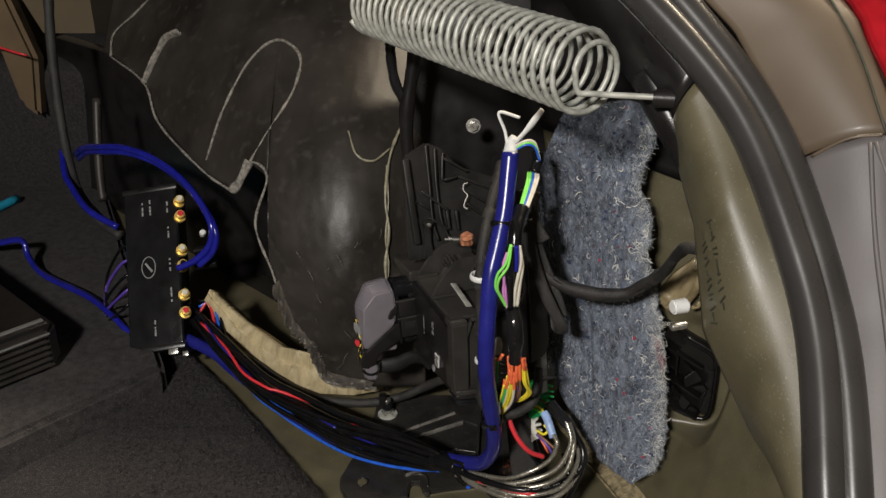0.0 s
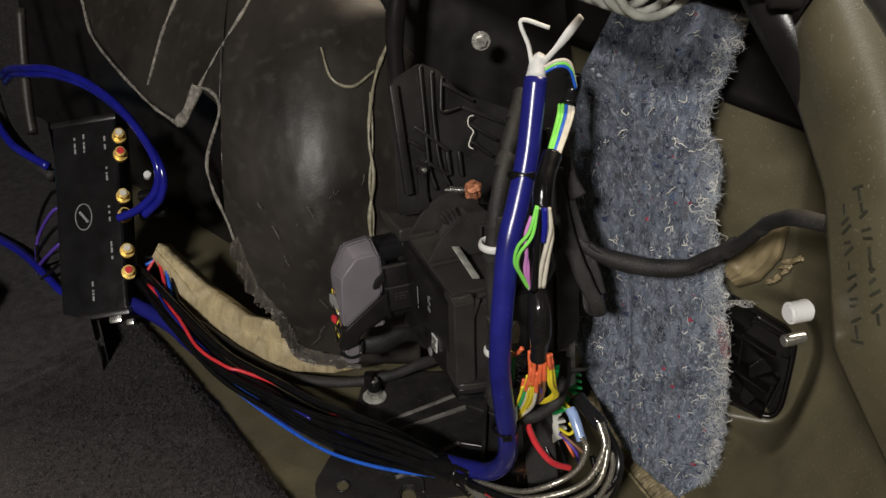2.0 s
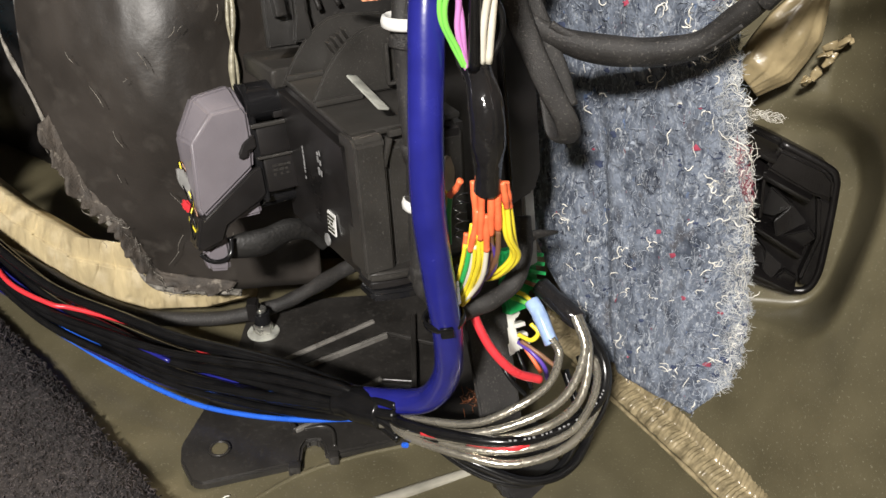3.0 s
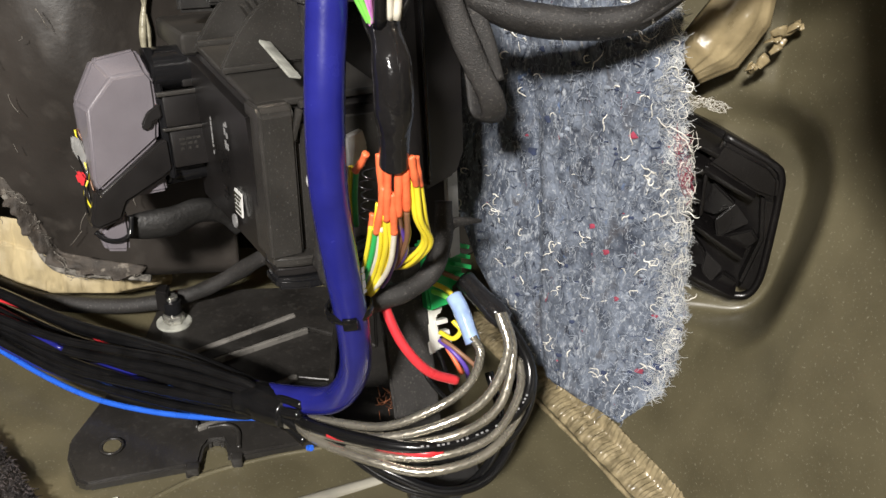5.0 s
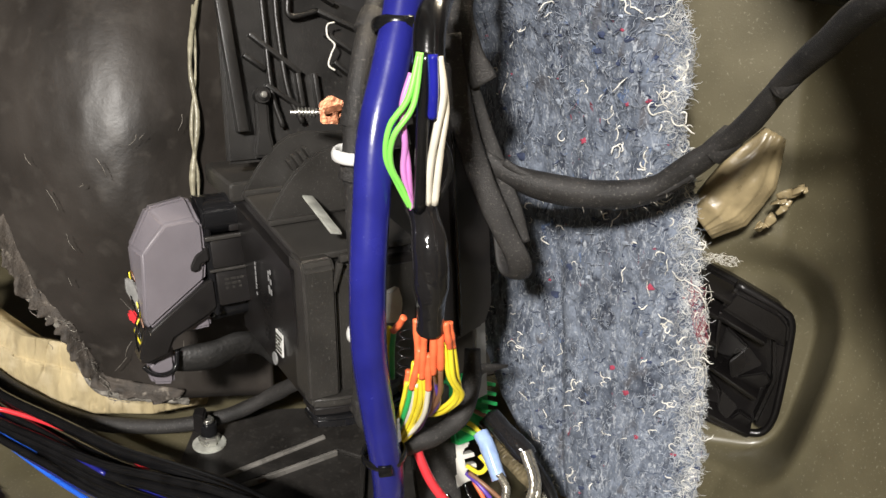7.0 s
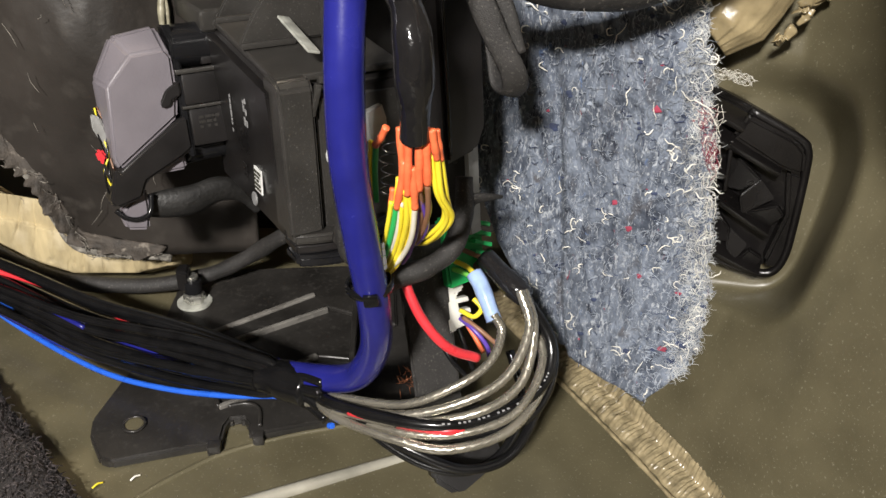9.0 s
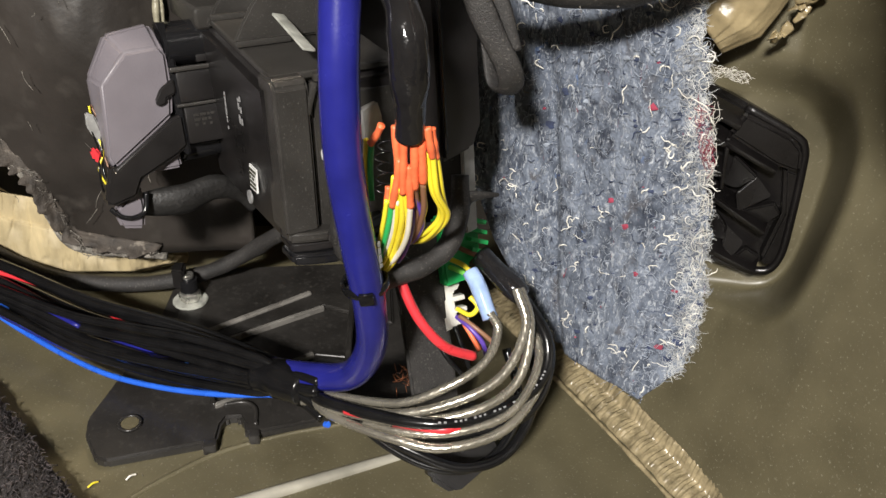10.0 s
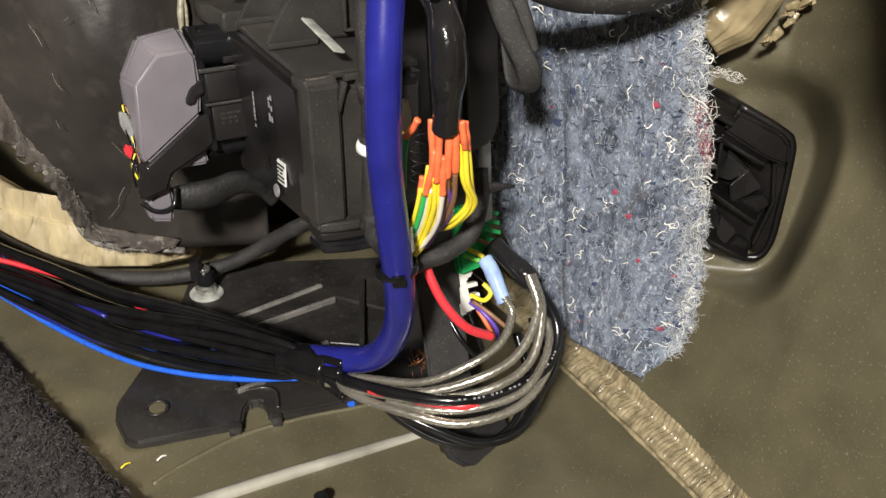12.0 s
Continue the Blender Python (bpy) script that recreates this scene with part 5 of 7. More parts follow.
    part("shroud_collar", prism_bm([(0.0135, 0.0090), (0.0175, 0.0085), (0.0185, -0.0090), (0.0180, -0.0470), (0.0150, -0.0460), (0.0150, -0.0120), (0.0160, -0.0040)], 0.0120, 0.0008, m @ Matrix.Translation((0, 0, 0.0002)), 2), BLACK_GLOSS, ob, "black collar round the cap")
    part("shroud_panel", box_bm(0.0190, 0.0138, 0.0130, 0.0008, m @ pose(0.0268, -0.0178, -0.0052), 2), BLACK, ob)
    part("shroud_panel", box_bm(0.0175, 0.0165, 0.0130, 0.0012, m @ pose(0.0268, -0.0342, -0.0060), 2), BLACK, ob)
    part("shroud_rib", box_bm(0.0225, 0.0020, 0.0040, 0.0006, m @ pose(0.0262, -0.0106, 0.0008)), BLACK_TEX, ob)
    part("shroud_rib", box_bm(0.0080, 0.0036, 0.0030, 0.0006, m @ pose(0.0310, -0.0070, -0.0010)), BLACK, ob)
    part("shroud_rib", box_bm(0.0215, 0.0014, 0.0034, 0.0005, m @ pose(0.0262, -0.0256, 0.0004)), BLACK_TEX, ob)
    part("shroud_flange", box_bm(0.0030, 0.0520, 0.0200, 0.0010, m @ pose(0.0366, -0.0200, -0.0120), 2), BLACK_GLOSS, ob)
    tube("shroud_bulge", [m @ Vector(p) for p in ((0.0150, -0.0455, -0.0120), (0.0260, -0.0450, -0.0120), (0.0370, -0.0445, -0.0120))], 0.0060, BLACK_GLOSS, ob, steps=4, sides=16)
    bars("moulded_print", m @ pose(0.0262, -0.0325, 0.0005), 0.0090, 0.0062, 3, ob, BLACK_TEX, 12)
    part("side_tab", prism_bm([(-0.0200, -0.0230), (-0.0165, -0.0250), (-0.0150, -0.0330), (-0.0160, -0.0400), (-0.0190, -0.0330), (-0.0205, -0.0290)], 0.0030, 0.0006, m @ Matrix.Translation((0, 0, -0.0060))), ALU, ob, "pale side tab")
    part("red_catch", prism_bm([(-0.0215, -0.0385), (-0.0188, -0.0375), (-0.0172, -0.0410), (-0.0185, -0.0445), (-0.0208, -0.0430)], 0.0040, 0.0009, m @ Matrix.Translation((0, 0, -0.0040)), 2), WIRE_RED, ob, "small red catch")
    for k, mt in enumerate((WIRE_BLACK, WIRE_YELLOW, WIRE_BLACK, WIRE_BROWN)):
        o = 0.0009 * k
        line = [(-0.0182 + o * 0.5, -0.0210, -0.0090), (-0.0180 + o, -0.0300, -0.0070), (-0.0182 + o, -0.0400, -0.0050), (-0.0196 + o, -0.0470, -0.0040), (-0.0192 + o * 0.6, -0.0550, -0.0030), (-0.0185 + o * 0.6, -0.0620, -0.0060)]
        tube("pigtail_wire", [m @ (Vector(p) + Vector((0.0009 * math.cos(2.6 * i + k * 1.6), 0, 0.0009 * math.sin(2.6 * i + k * 1.6)))) for i, p in enumerate(line)], 0.00042, mt, ob, steps=6, sides=6)
    tube("cable_sleeve", [m @ Vector(p) for p in ((-0.0060, -0.0660, -0.0100), (0.0020, -0.0665, -0.0095), (0.0140, -0.0670, -0.0090), (0.0270, -0.0650, -0.0110), (0.0380, -0.0690, -0.0130), (0.0460, -0.0780, -0.0150))], lambda s: 0.0040 + 0.0026 * math.sin(math.pi * min(1, 0.12 + s)), TAIL_TAPE, ob, "flat black taped cable tail", steps=14, sides=14, wob=0.10, flat=0.55, up=(0, 0.2, 1))


plug_connector()


def carrier():
    ob = empty("module_carrier", (0.005, 0.66, 0.18), "ribbed black plastic carrier behind the control module", "carrier")
    m = axes_pose((0.02, 0.660, 0.20), (0.95, 0.30, 0), (0.3, -0.9, 0.3))
    part("panel", prism_bm([(-0.054, -0.056), (0.036, -0.056), (0.030, 0.004), (-0.004, 0.018), (-0.018, 0.034), (-0.030, 0.040), (-0.050, 0.030)], 0.004, 0.0015, m @ Matrix.Translation((0, 0, -0.003))), CARRIER, ob)

    def rib(a, b, w=0.0022, h=0.0055, z=0.0):
        a, b = Vector((*a, z)), Vector((*b, z))
        part("rib", box_bm((b - a).length, w, h, 0.0007, m @ axes_pose((a + b) / 2, b - a, (0, 0, 1))), CARRIER, ob)
    for a, b in (((-0.0385, 0.0010), (-0.0173, -0.0175)), ((-0.0335, -0.0217), (-0.0190, -0.0328)), ((-0.0064, 0.0100), (0.0251, -0.0053)), ((-0.0035, -0.0003), (0.0158, -0.0140)),
                 ((-0.0008, -0.0132), (0.0119, -0.0243)), ((-0.0187, -0.0174), (-0.0177, -0.0329)), ((-0.0107, -0.0179), (-0.0100, -0.0345)), ((-0.0180, 0.0260), (0.0020, 0.0130)), ((-0.0420, -0.0080), (-0.0330, -0.0150))):
        rib(a, b)
    rib((-0.0500, 0.0280), (-0.0462, -0.0420), 0.0050, 0.0070)
    rib((0.0270, 0.0040), (0.0330, -0.0450), 0.0040, 0.0080)
    for pts in (((-0.0316, 0.0380), (-0.0316, 0.0250), (-0.0314, 0.0082), (-0.0312, -0.0243), (-0.0279, -0.0411)), ((-0.0246, 0.0340), (-0.0250, 0.0220), (-0.0255, 0.0030), (-0.0238, -0.0250), (-0.0185, -0.0400)),
                ((-0.0180, 0.0300), (-0.0195, 0.0160), (-0.0190, 0.0080), (-0.0064, 0.0100))):
        tube("bead", [m @ Vector((*p, 0.001)) for p in pts], 0.0013, CARRIER, ob, "rounded raised bead", steps=8, sides=8)
    part("post", cyl_bm(0.0036, 0.009, m @ pose(-0.0366, -0.0265, 0.003), 18, 0.0012), CARRIER, ob)
    part("post", cyl_bm(0.0014, 0.012, m @ pose(-0.0366, -0.0265, 0.0040), 12, 0.0005), STEEL, ob, "bright pin")
    part("arm", prism_bm([(-0.0400, -0.0290), (-0.0340, -0.0290), (-0.0345, -0.0420), (-0.0330, -0.0540), (-0.0430, -0.0540), (-0.0405, -0.0420)], 0.0040, 0.0010, m @ Matrix.Translation((0, 0, 0.004))), CARRIER, ob)
    tube("loose_thread", [m @ Vector((*p, 0.0055)) for p in ((0.0000, 0.0040), (-0.0035, 0.0030), (-0.0040, -0.0020), (-0.0010, -0.0060), (-0.0030, -0.0100), (-0.0048, -0.0150), (-0.0020, -0.0175))], 0.00045, THREAD, ob, "loose pale thread", steps=6, sides=5)
    # spring screw with a folded copper clip
    sc = empty("spring_screw", (0.015, 0.607, 0.178), "small spring screw with a brown metal clip", "screw")
    sp = [Vector((0.006 + 0.00035 * i * 0.6, 0.607 - 0.00004 * i, 0.177)) + Vector((0, math.cos(i * 0.9), math.sin(i * 0.9))) * 0.0017 for i in range(40)]
    v, f = sweep(sp, 0.0005, 5)
    link("spring", mesh_from("spring", v, f, STEEL), sc, "tiny bright spring")
    part("clip", prism_bm([(-0.004, -0.0055), (0.005, -0.0060), (0.0065, 0.003), (0.001, 0.006), (-0.004, 0.003)], 0.003, 0.0006, axes_pose((0.019, 0.603, 0.179), (1, 0, 0.1), (-0.3, -1, 0.3))), COPPER, sc, "folded brown clip")
    part("clip_fold", prism_bm([(-0.003, -0.001), (0.0045, -0.001), (0.004, 0.002), (-0.003, 0.002)], 0.002, 0.0003, axes_pose((0.0200, 0.6000, 0.1795), (1, 0, 0.3), (-0.1, -1, 0.8))), COPPER, sc)
    part("clip_fold", prism_bm([(-0.001, -0.003), (0.001, -0.003), (0.0014, 0.003), (-0.001, 0.003)], 0.002, 0.0003, axes_pose((0.0215, 0.5995, 0.1770), (1, 0, 0.1), (0.3, -1, 0.3))), COPPER, sc)
    part("shaft", cyl_bm(0.0009, 0.018, pose(0.012, 0.606, 0.177, 0, 90, 0), 10), STEEL, sc)


carrier()


def relay_box():
    ob = empty("relay_box", (0.073, 0.54, 0.12), "flat black plastic relay box beside the control module", "relay box")
    m = axes_pose((0.0715, 0.5385, 0.150), (0.80, 0.60, 0), (0.58, -0.80, 0.12))
    part("housing", prism_bm([(-0.0095, 0.045), (0.006, 0.045), (0.0105, 0.030), (0.0105, -0.030), (0.006, -0.038), (-0.0095, -0.040)], 0.020, 0.0016, m, 2), BLACK, ob)
    tube("edge_bead", [m @ Vector(p) for p in ((-0.0085, -0.036, 0.0006), (-0.0086, 0.0, 0.001), (-0.0085, 0.040, 0.0006))], 0.0007, BLACK_GLOSS, ob, steps=4, sides=6)
    part("bracket", prism_bm([(-0.003, 0.06), (0.003, 0.06), (0.003, -0.055), (-0.003, -0.055)], 0.002, 0.0004, m @ Matrix.Translation((0.0145, -0.022, -0.012))), ALU, ob, "dull aluminium strip")
    part("terminal", prism_bm([(-0.003, 0.006), (0.003, 0.008), (0.0045, 0.002), (0.003, -0.006), (-0.003, -0.005)], 0.003, 0.0008, axes_pose((0.042, 0.527, 0.126), (0.9, 0.3, 0), (0, -1, 0.2))), ALU, ob, "grey metal terminal tab")
    part("foot", prism_bm([(-0.014, 0.014), (0.016, 0.018), (0.022, -0.006), (0.0, -0.020), (-0.010, -0.012)], 0.012, 0.002, axes_pose((0.074, 0.534, -0.026), (1, 0.1, 0), (-0.1, -0.8, 0.7))), VENT_BLACK, ob, "black bracket foot")
    part("strut", prism_bm([(-0.011, 0.05), (0.010, 0.05), (0.014, -0.05), (-0.006, -0.052)], 0.003, 0.001, axes_pose((0.064, 0.552, 0.018), (1, 0.25, 0), (-0.2, -1, 0.3))), CLOTH_TAPE, ob, "grey-black felted strut")


relay_box()


# ---- cables ----
POWER = [(0.047, 0.536, 0.272), (0.0435, 0.521, 0.238), (0.039, 0.510, 0.217), (0.0345, 0.501, 0.199), (0.033, 0.495, 0.178), (0.032, 0.490, 0.155), (0.0325, 0.491, 0.130), (0.036, 0.497, 0.100), (0.040, 0.506, 0.068), (0.0402, 0.517, 0.042), (0.033, 0.530, 0.020), (0.018, 0.545, 0.008), (-0.010, 0.566, -0.002), (-0.047, 0.594, -0.012), (-0.085, 0.608, -0.020), (-0.126, 0.634, -0.018), (-0.167, 0.663, -0.009), (-0.208, 0.695, 0.007), (-0.247, 0.722, 0.012), (-0.285, 0.744, 0.014)]


def power_cable():
    ob = tube("power_cable", POWER, 0.0058, BLUE, None, "thick blue power cable with a cut white upper end", "cable", steps=12, sides=20)
    top = Vector(POWER[0])
    tube("end_wrap", [POWER[0], top + Vector((0.001, 0.003, 0.006)), top + Vector((0.003, 0.003, 0.010))], lambda s: 0.0062 - 0.003 * s, LABEL, ob, "white paper wrap", steps=4, sides=12, wob=0.3)
    tube("paper_shred", [top + Vector((-0.002, 0, 0.004)), top + Vector((-0.004, 0.004, 0.014)), top + Vector((-0.008, 0.006, 0.026)), top + Vector((0.006, 0.008, 0.022))], 0.0012, LABEL, ob, "twisted white shred", sides=5, flat=0.4)
    tube("paper_shred", [top + Vector((0.002, 0, 0.006)), top + Vector((0.010, 0.004, 0.014)), top + Vector((0.015, 0.006, 0.020)), top + Vector((0.021, 0.010, 0.027))], 0.0022, LABEL, ob, "twisted white shred", sides=6, flat=0.5, wob=0.4)
    for k, mt in enumerate((WIRE_BLUE, WIRE_LIME, WIRE_WHITE)):
        o = 0.0014 * k
        tube("core_wire", [top + Vector((0.003, 0, 0.002 + o)), top + Vector((0.010, -0.001, 0.006 + o)), top + Vector((0.016, 0.0, 0.004 + o)), top + Vector((0.020, 0.002, -0.006))], 0.0009, mt, ob, sides=6)
    # print along the jacket
    bars("jacket_print", axes_pose((0.0432, 0.4985, 0.092), (0.1, 0.05, -1), (0.75, -0.65, 0.05)), 0.013, 0.0024, 1, ob, PRINT, 3)
    bars("jacket_print", axes_pose((0.0452, 0.5095, 0.060), (0.05, 0.3, -1), (0.7, -0.7, -0.1)), 0.018, 0.0016, 1, ob, PRINT, 5)


power_cable()


def cable_tie(at, along, r, material, label, head=(0, -1, 0)):
    ob = empty("cable_tie", at, label, "cable tie", "cable ties")
    m = axes_pose(at, Vector(head), along)
    v, f = sweep([m @ Vector((math.cos(a) * r, math.sin(a) * r, 0)) for a in [i * 2 * math.pi / 28 for i in range(29)]], 0.0022, 8, 0, 0.45, 0, along)
    link("band", mesh_from("band", v, f, material), ob)
    part("head", box_bm(0.004, 0.005, 0.0045, 0.0008, m @ Matrix.Translation((r + 0.001, 0, 0))), material, ob)


cable_tie((0.0385, 0.5055, 0.078), (0.1, 0.25, -1), 0.0074, WIRE_BLACK, "black nylon cable tie round the blue cable")
cable_tie((0.042, 0.519, 0.228), (-0.1, -0.4, -1), 0.0076, WIRE_BLACK, "black nylon cable tie round the blue cable", (1, 0, 0))
cable_tie((0.0285, 0.525, 0.185), (0, 0.1, 1), 0.0068, TIE_WHITE, "white nylon cable tie round a taped loom", (0.6, -0.8, 0))

def tape_turns(ob, pts, r, n, seed):
    """Overlapping laps of cloth tape, each a shallow raised ring laid at a slant."""
    rnd = random.Random(seed)
    path = catmull(pts, 10)
    for k in range(n):
        i = int((k + 0.5 + rnd.uniform(-0.25, 0.25)) / n * (len(path) - 3)) + 1
        d = (path[i + 1] - path[i - 1]).normalized()
        lean = Vector((rnd.uniform(-0.3, 0.3), rnd.uniform(-0.3, 0.3), rnd.uniform(-0.3, 0.3)))
        c, ax = path[i], (d + lean).normalized()
        v, f = sweep([c - ax * 0.0042, c - ax * 0.0038, c + ax * 0.0038, c + ax * 0.0042], lambda q: r * (1.05 if 0.1 < q < 0.9 else 0.97), 14, 0.1, 1.0, k)
        link("tape_turn", mesh_from("tape_turn", v, f, CLOTH_TAPE), ob)


TAPED = [(0.044, 0.575, 0.250), (0.036, 0.548, 0.230), (0.031, 0.531, 0.212), (0.0285, 0.525, 0.188), (0.0295, 0.525, 0.159), (0.0315, 0.524, 0.126), (0.0315, 0.521, 0.104), (0.033, 0.523, 0.082), (0.044, 0.530, 0.070), (0.054, 0.540, 0.062)]
taped = tube("taped_loom", TAPED, 0.0050, CLOTH_TAPE, None, "black cloth-taped wiring loom behind the blue cable", "wiring loom", steps=16, sides=14, wob=0.22, flat=0.8)
tape_turns(taped, TAPED, 0.0047, 9, 4)
cable_tie((0.0320, 0.5235, 0.118), (0, 0.1, 1), 0.0058, TIE_WHITE, "white nylon cable tie low on the taped loom", (0.3, -0.9, 0))

LOOM = [(-0.250, 0.752, 0.026), (-0.236, 0.734, 0.024), (-0.208, 0.700, 0.017), (-0.163, 0.660, -0.001), (-0.122, 0.634, -0.008), (-0.090, 0.612, -0.010), (-0.060, 0.594, -0.008), (-0.034, 0.578, -0.005), (-0.007, 0.560, -0.001), (0.004, 0.5525, 0.001), (0.014, 0.545, 0.002), (0.022, 0.540, 0.002)]


def wire_loom():
    ob = empty("wire_loom", (-0.05, 0.59, -0.02), "bundle of black, red and blue amplifier wires", "wire loom")
    rnd = random.Random(21)
    for k in range(15):
        a = k * 2.4
        mat_k, r = (WIRE_BLACK, 0.0019 + 0.0012 * rnd.random())
        name, label = "black_wire", ""
        if k == 3:
            mat_k, r, name, label = WIRE_RED, 0.0014, "red_wire", "glossy red wire"
        if k == 6:
            mat_k, r, name, label = WIRE_BLUE, 0.0016, "blue_wire", "bright blue wire"
        pts = []
        for i, p in enumerate(LOOM):
            s = i / (len(LOOM) - 1)
            spread = 0.0125 * (1 - 0.62 * math.exp(-((s - 0.82) / 0.12) ** 2)) * (0.35 + 0.65 * ((k % 5) / 4 + 0.25))
            ang = a + s * 2.3 * (1 if k % 2 else -1)
            off = Vector((0.35 * math.cos(ang), 0.55 * math.cos(ang), math.sin(ang) * 0.95)) * spread
            if name == "red_wire":
                off = Vector((-0.2, -0.45, 0.85)) * spread * 0.85 + Vector((0, 0.005 * math.sin(6 * s + k), 0.0045 * math.sin(17 * s)))
            if name == "blue_wire":
                off = Vector((-0.2, -0.6, -0.5)) * spread + Vector((0, 0, 0.005 * math.sin(11 * s)))
            pts.append(Vector(p) + off)
        if name == "red_wire":
            pts = [Vector(p) for p in ((-0.238, 0.728, 0.030), (-0.206, 0.692, 0.024), (-0.184, 0.664, 0.014), (-0.160, 0.649, 0.008), (-0.150, 0.647, 0.006), (-0.133, 0.642, 0.003), (-0.115, 0.633, 0.002), (-0.089, 0.621, -0.001), (-0.060, 0.596, -0.008))]
        if name == "blue_wire":
            pts = pts[:8] + [Vector(LOOM[8])]
        tube(name, pts, r, mat_k, ob, label, steps=8, sides=8)
    for k, lift in enumerate((0.0085, 0.0065)):
        tube("blue_strand", [Vector(p) + Vector((-0.15, -0.55 + 0.4 * math.sin(1.9 * i + 2 * k), 0.75)) * (lift + 0.0030 * math.sin(1.3 * i + 1.7 * k)) for i, p in enumerate(LOOM[:6])], 0.0011, BLUE, ob, "dark blue strand", steps=8, sides=8)
    # tape round the narrow part
    tube("tape_wrap", [(-0.006, 0.560, -0.001), (0.004, 0.5525, 0.001), (0.014, 0.545, 0.002)], 0.0082, WIRE_BLACK, ob, "black tape wrap", steps=8, sides=12, wob=0.15)
    tube("blue_wire", [(-0.246, 0.750, 0.030), (-0.219, 0.716, 0.010), (-0.180, 0.676, -0.016), (-0.151, 0.650, -0.021), (-0.114, 0.619, -0.024), (-0.082, 0.595, -0.024), (-0.054, 0.580, -0.022), (-0.026, 0.568, -0.018), (0.000, 0.555, -0.009)], 0.0014, WIRE_BLUE, ob, "bright blue remote wire", steps=10, sides=8)
    tube("red_wire", [(0.030, 0.526, 0.0055), (0.050, 0.516, 0.0065), (0.066, 0.5095, 0.0075), (0.074, 0.510, 0.008)], 0.0019, WIRE_RED, ob, "glossy red wire", steps=8, sides=8)
    part("blue_end", cyl_bm(0.0013, 0.003, pose(0.0225, 0.5275, -0.003, 60, 0, 40), 10, 0.0004), WIRE_BLUE, ob, "cut blue wire end")


wire_loom()


def speaker_wires():
    ob = empty("speaker_wire", (0.08, 0.525, 0.0), "silver and black speaker wires bent in loops", "speaker wire")
    runs = [
        ("silver_wire", [(0.088, 0.537, 0.042), (0.091, 0.533, 0.036), (0.085, 0.524, 0.028), (0.071, 0.519, 0.021), (0.051, 0.522, 0.011), (0.027, 0.534, 0.004)], 0.0018, SILVER_WIRE),
        ("silver_wire", [(0.099, 0.541, 0.050), (0.1015, 0.531, 0.039), (0.092, 0.519, 0.026), (0.075, 0.514, 0.018), (0.050, 0.518, 0.009), (0.027, 0.531, 0.003)], 0.0019, SILVER_WIRE),
        ("silver_wire", [(0.101, 0.543, 0.049), (0.104, 0.533, 0.037), (0.097, 0.519, 0.021), (0.078, 0.512, 0.013), (0.050, 0.516, 0.007), (0.028, 0.529, 0.002)], 0.0019, SILVER_WIRE),
        ("silver_wire", [(0.110, 0.543, 0.032), (0.111, 0.530, 0.018), (0.094, 0.511, 0.006), (0.069, 0.506, 0.001), (0.048, 0.513, 0.001), (0.028, 0.527, 0.000)], 0.0020, SILVER_WIRE),
        ("silver_wire", [(0.104, 0.548, 0.036), (0.108, 0.530, 0.024), (0.095, 0.514, 0.011), (0.072, 0.509, 0.006), (0.050, 0.515, 0.003), (0.030, 0.528, 0.001)], 0.0018, SILVER_WIRE),
        ("black_wire", [(0.100, 0.547, 0.047), (0.112, 0.535, 0.028), (0.106, 0.523, 0.015), (0.084, 0.513, 0.010), (0.059, 0.512, 0.009), (0.027, 0.529, 0.005)], 0.0026, WIRE_BLACK),
        ("black_wire", [(0.104, 0.550, 0.040), (0.114, 0.537, 0.022), (0.104, 0.519, 0.007), (0.080, 0.511, 0.004), (0.055, 0.514, 0.003), (0.030, 0.528, 0.001)], 0.0024, WIRE_BLACK),
        ("black_wire", [(0.106, 0.552, 0.020), (0.110, 0.535, 0.004), (0.096, 0.516, -0.012), (0.076, 0.512, -0.016), (0.055, 0.518, -0.010), (0.036, 0.528, -0.003)], 0.0022, WIRE_BLACK),
        ("black_wire", [(0.100, 0.555, 0.010), (0.104, 0.540, -0.008), (0.092, 0.523, -0.020), (0.072, 0.519, -0.024), (0.050, 0.525, -0.016)], 0.0020, WIRE_BLACK),
    ]
    for k, (name, pts, r, mt) in enumerate(runs):
        pts = pts[:-1] + [Vector(pts[-1]) + Vector((-0.004, 0.003, 0)), Vector((0.014, 0.545, 0.002)) + Vector((0.3, 0.4, 0.9)) * (0.0014 * (k - 4)), Vector((0.002, 0.554, 0.001)) + Vector((0.3, 0.4, 0.9)) * (0.0010 * (k - 4))]
        w = tube(name, pts, r, mt, ob, "twisted silver strands in clear jacket" if "silver" in name else "", steps=34 if mt is SILVER_WIRE else 12, sides=20 if mt is SILVER_WIRE else 12, seed=k, twist=1.0 if mt is SILVER_WIRE else 0.0)
        if k == 5:
            p = catmull(pts, 12)
            bm = bmesh.new()
            for i in range(20, 46):
                if i % 4 != 3:
                    d = p[i + 1] - p[i]
                    box_bm(d.length * 0.5, 0.0007, 0.0003, 0, axes_pose(p[i] + Vector((-0.1, -0.62, 0.75)).normalized() * r * 0.99, d, (-0.1, -0.62, 0.75)), bm=bm)
            part("jacket_print", bm, PRINT, w, "fine white jacket print")
    tube("taped_joint", [(0.088, 0.562, 0.053), (0.094, 0.552, 0.050), (0.102, 0.543, 0.045)], 0.0046, TAPE_GLOSS, ob, "shiny black tape joint", steps=8, sides=12, wob=0.25)
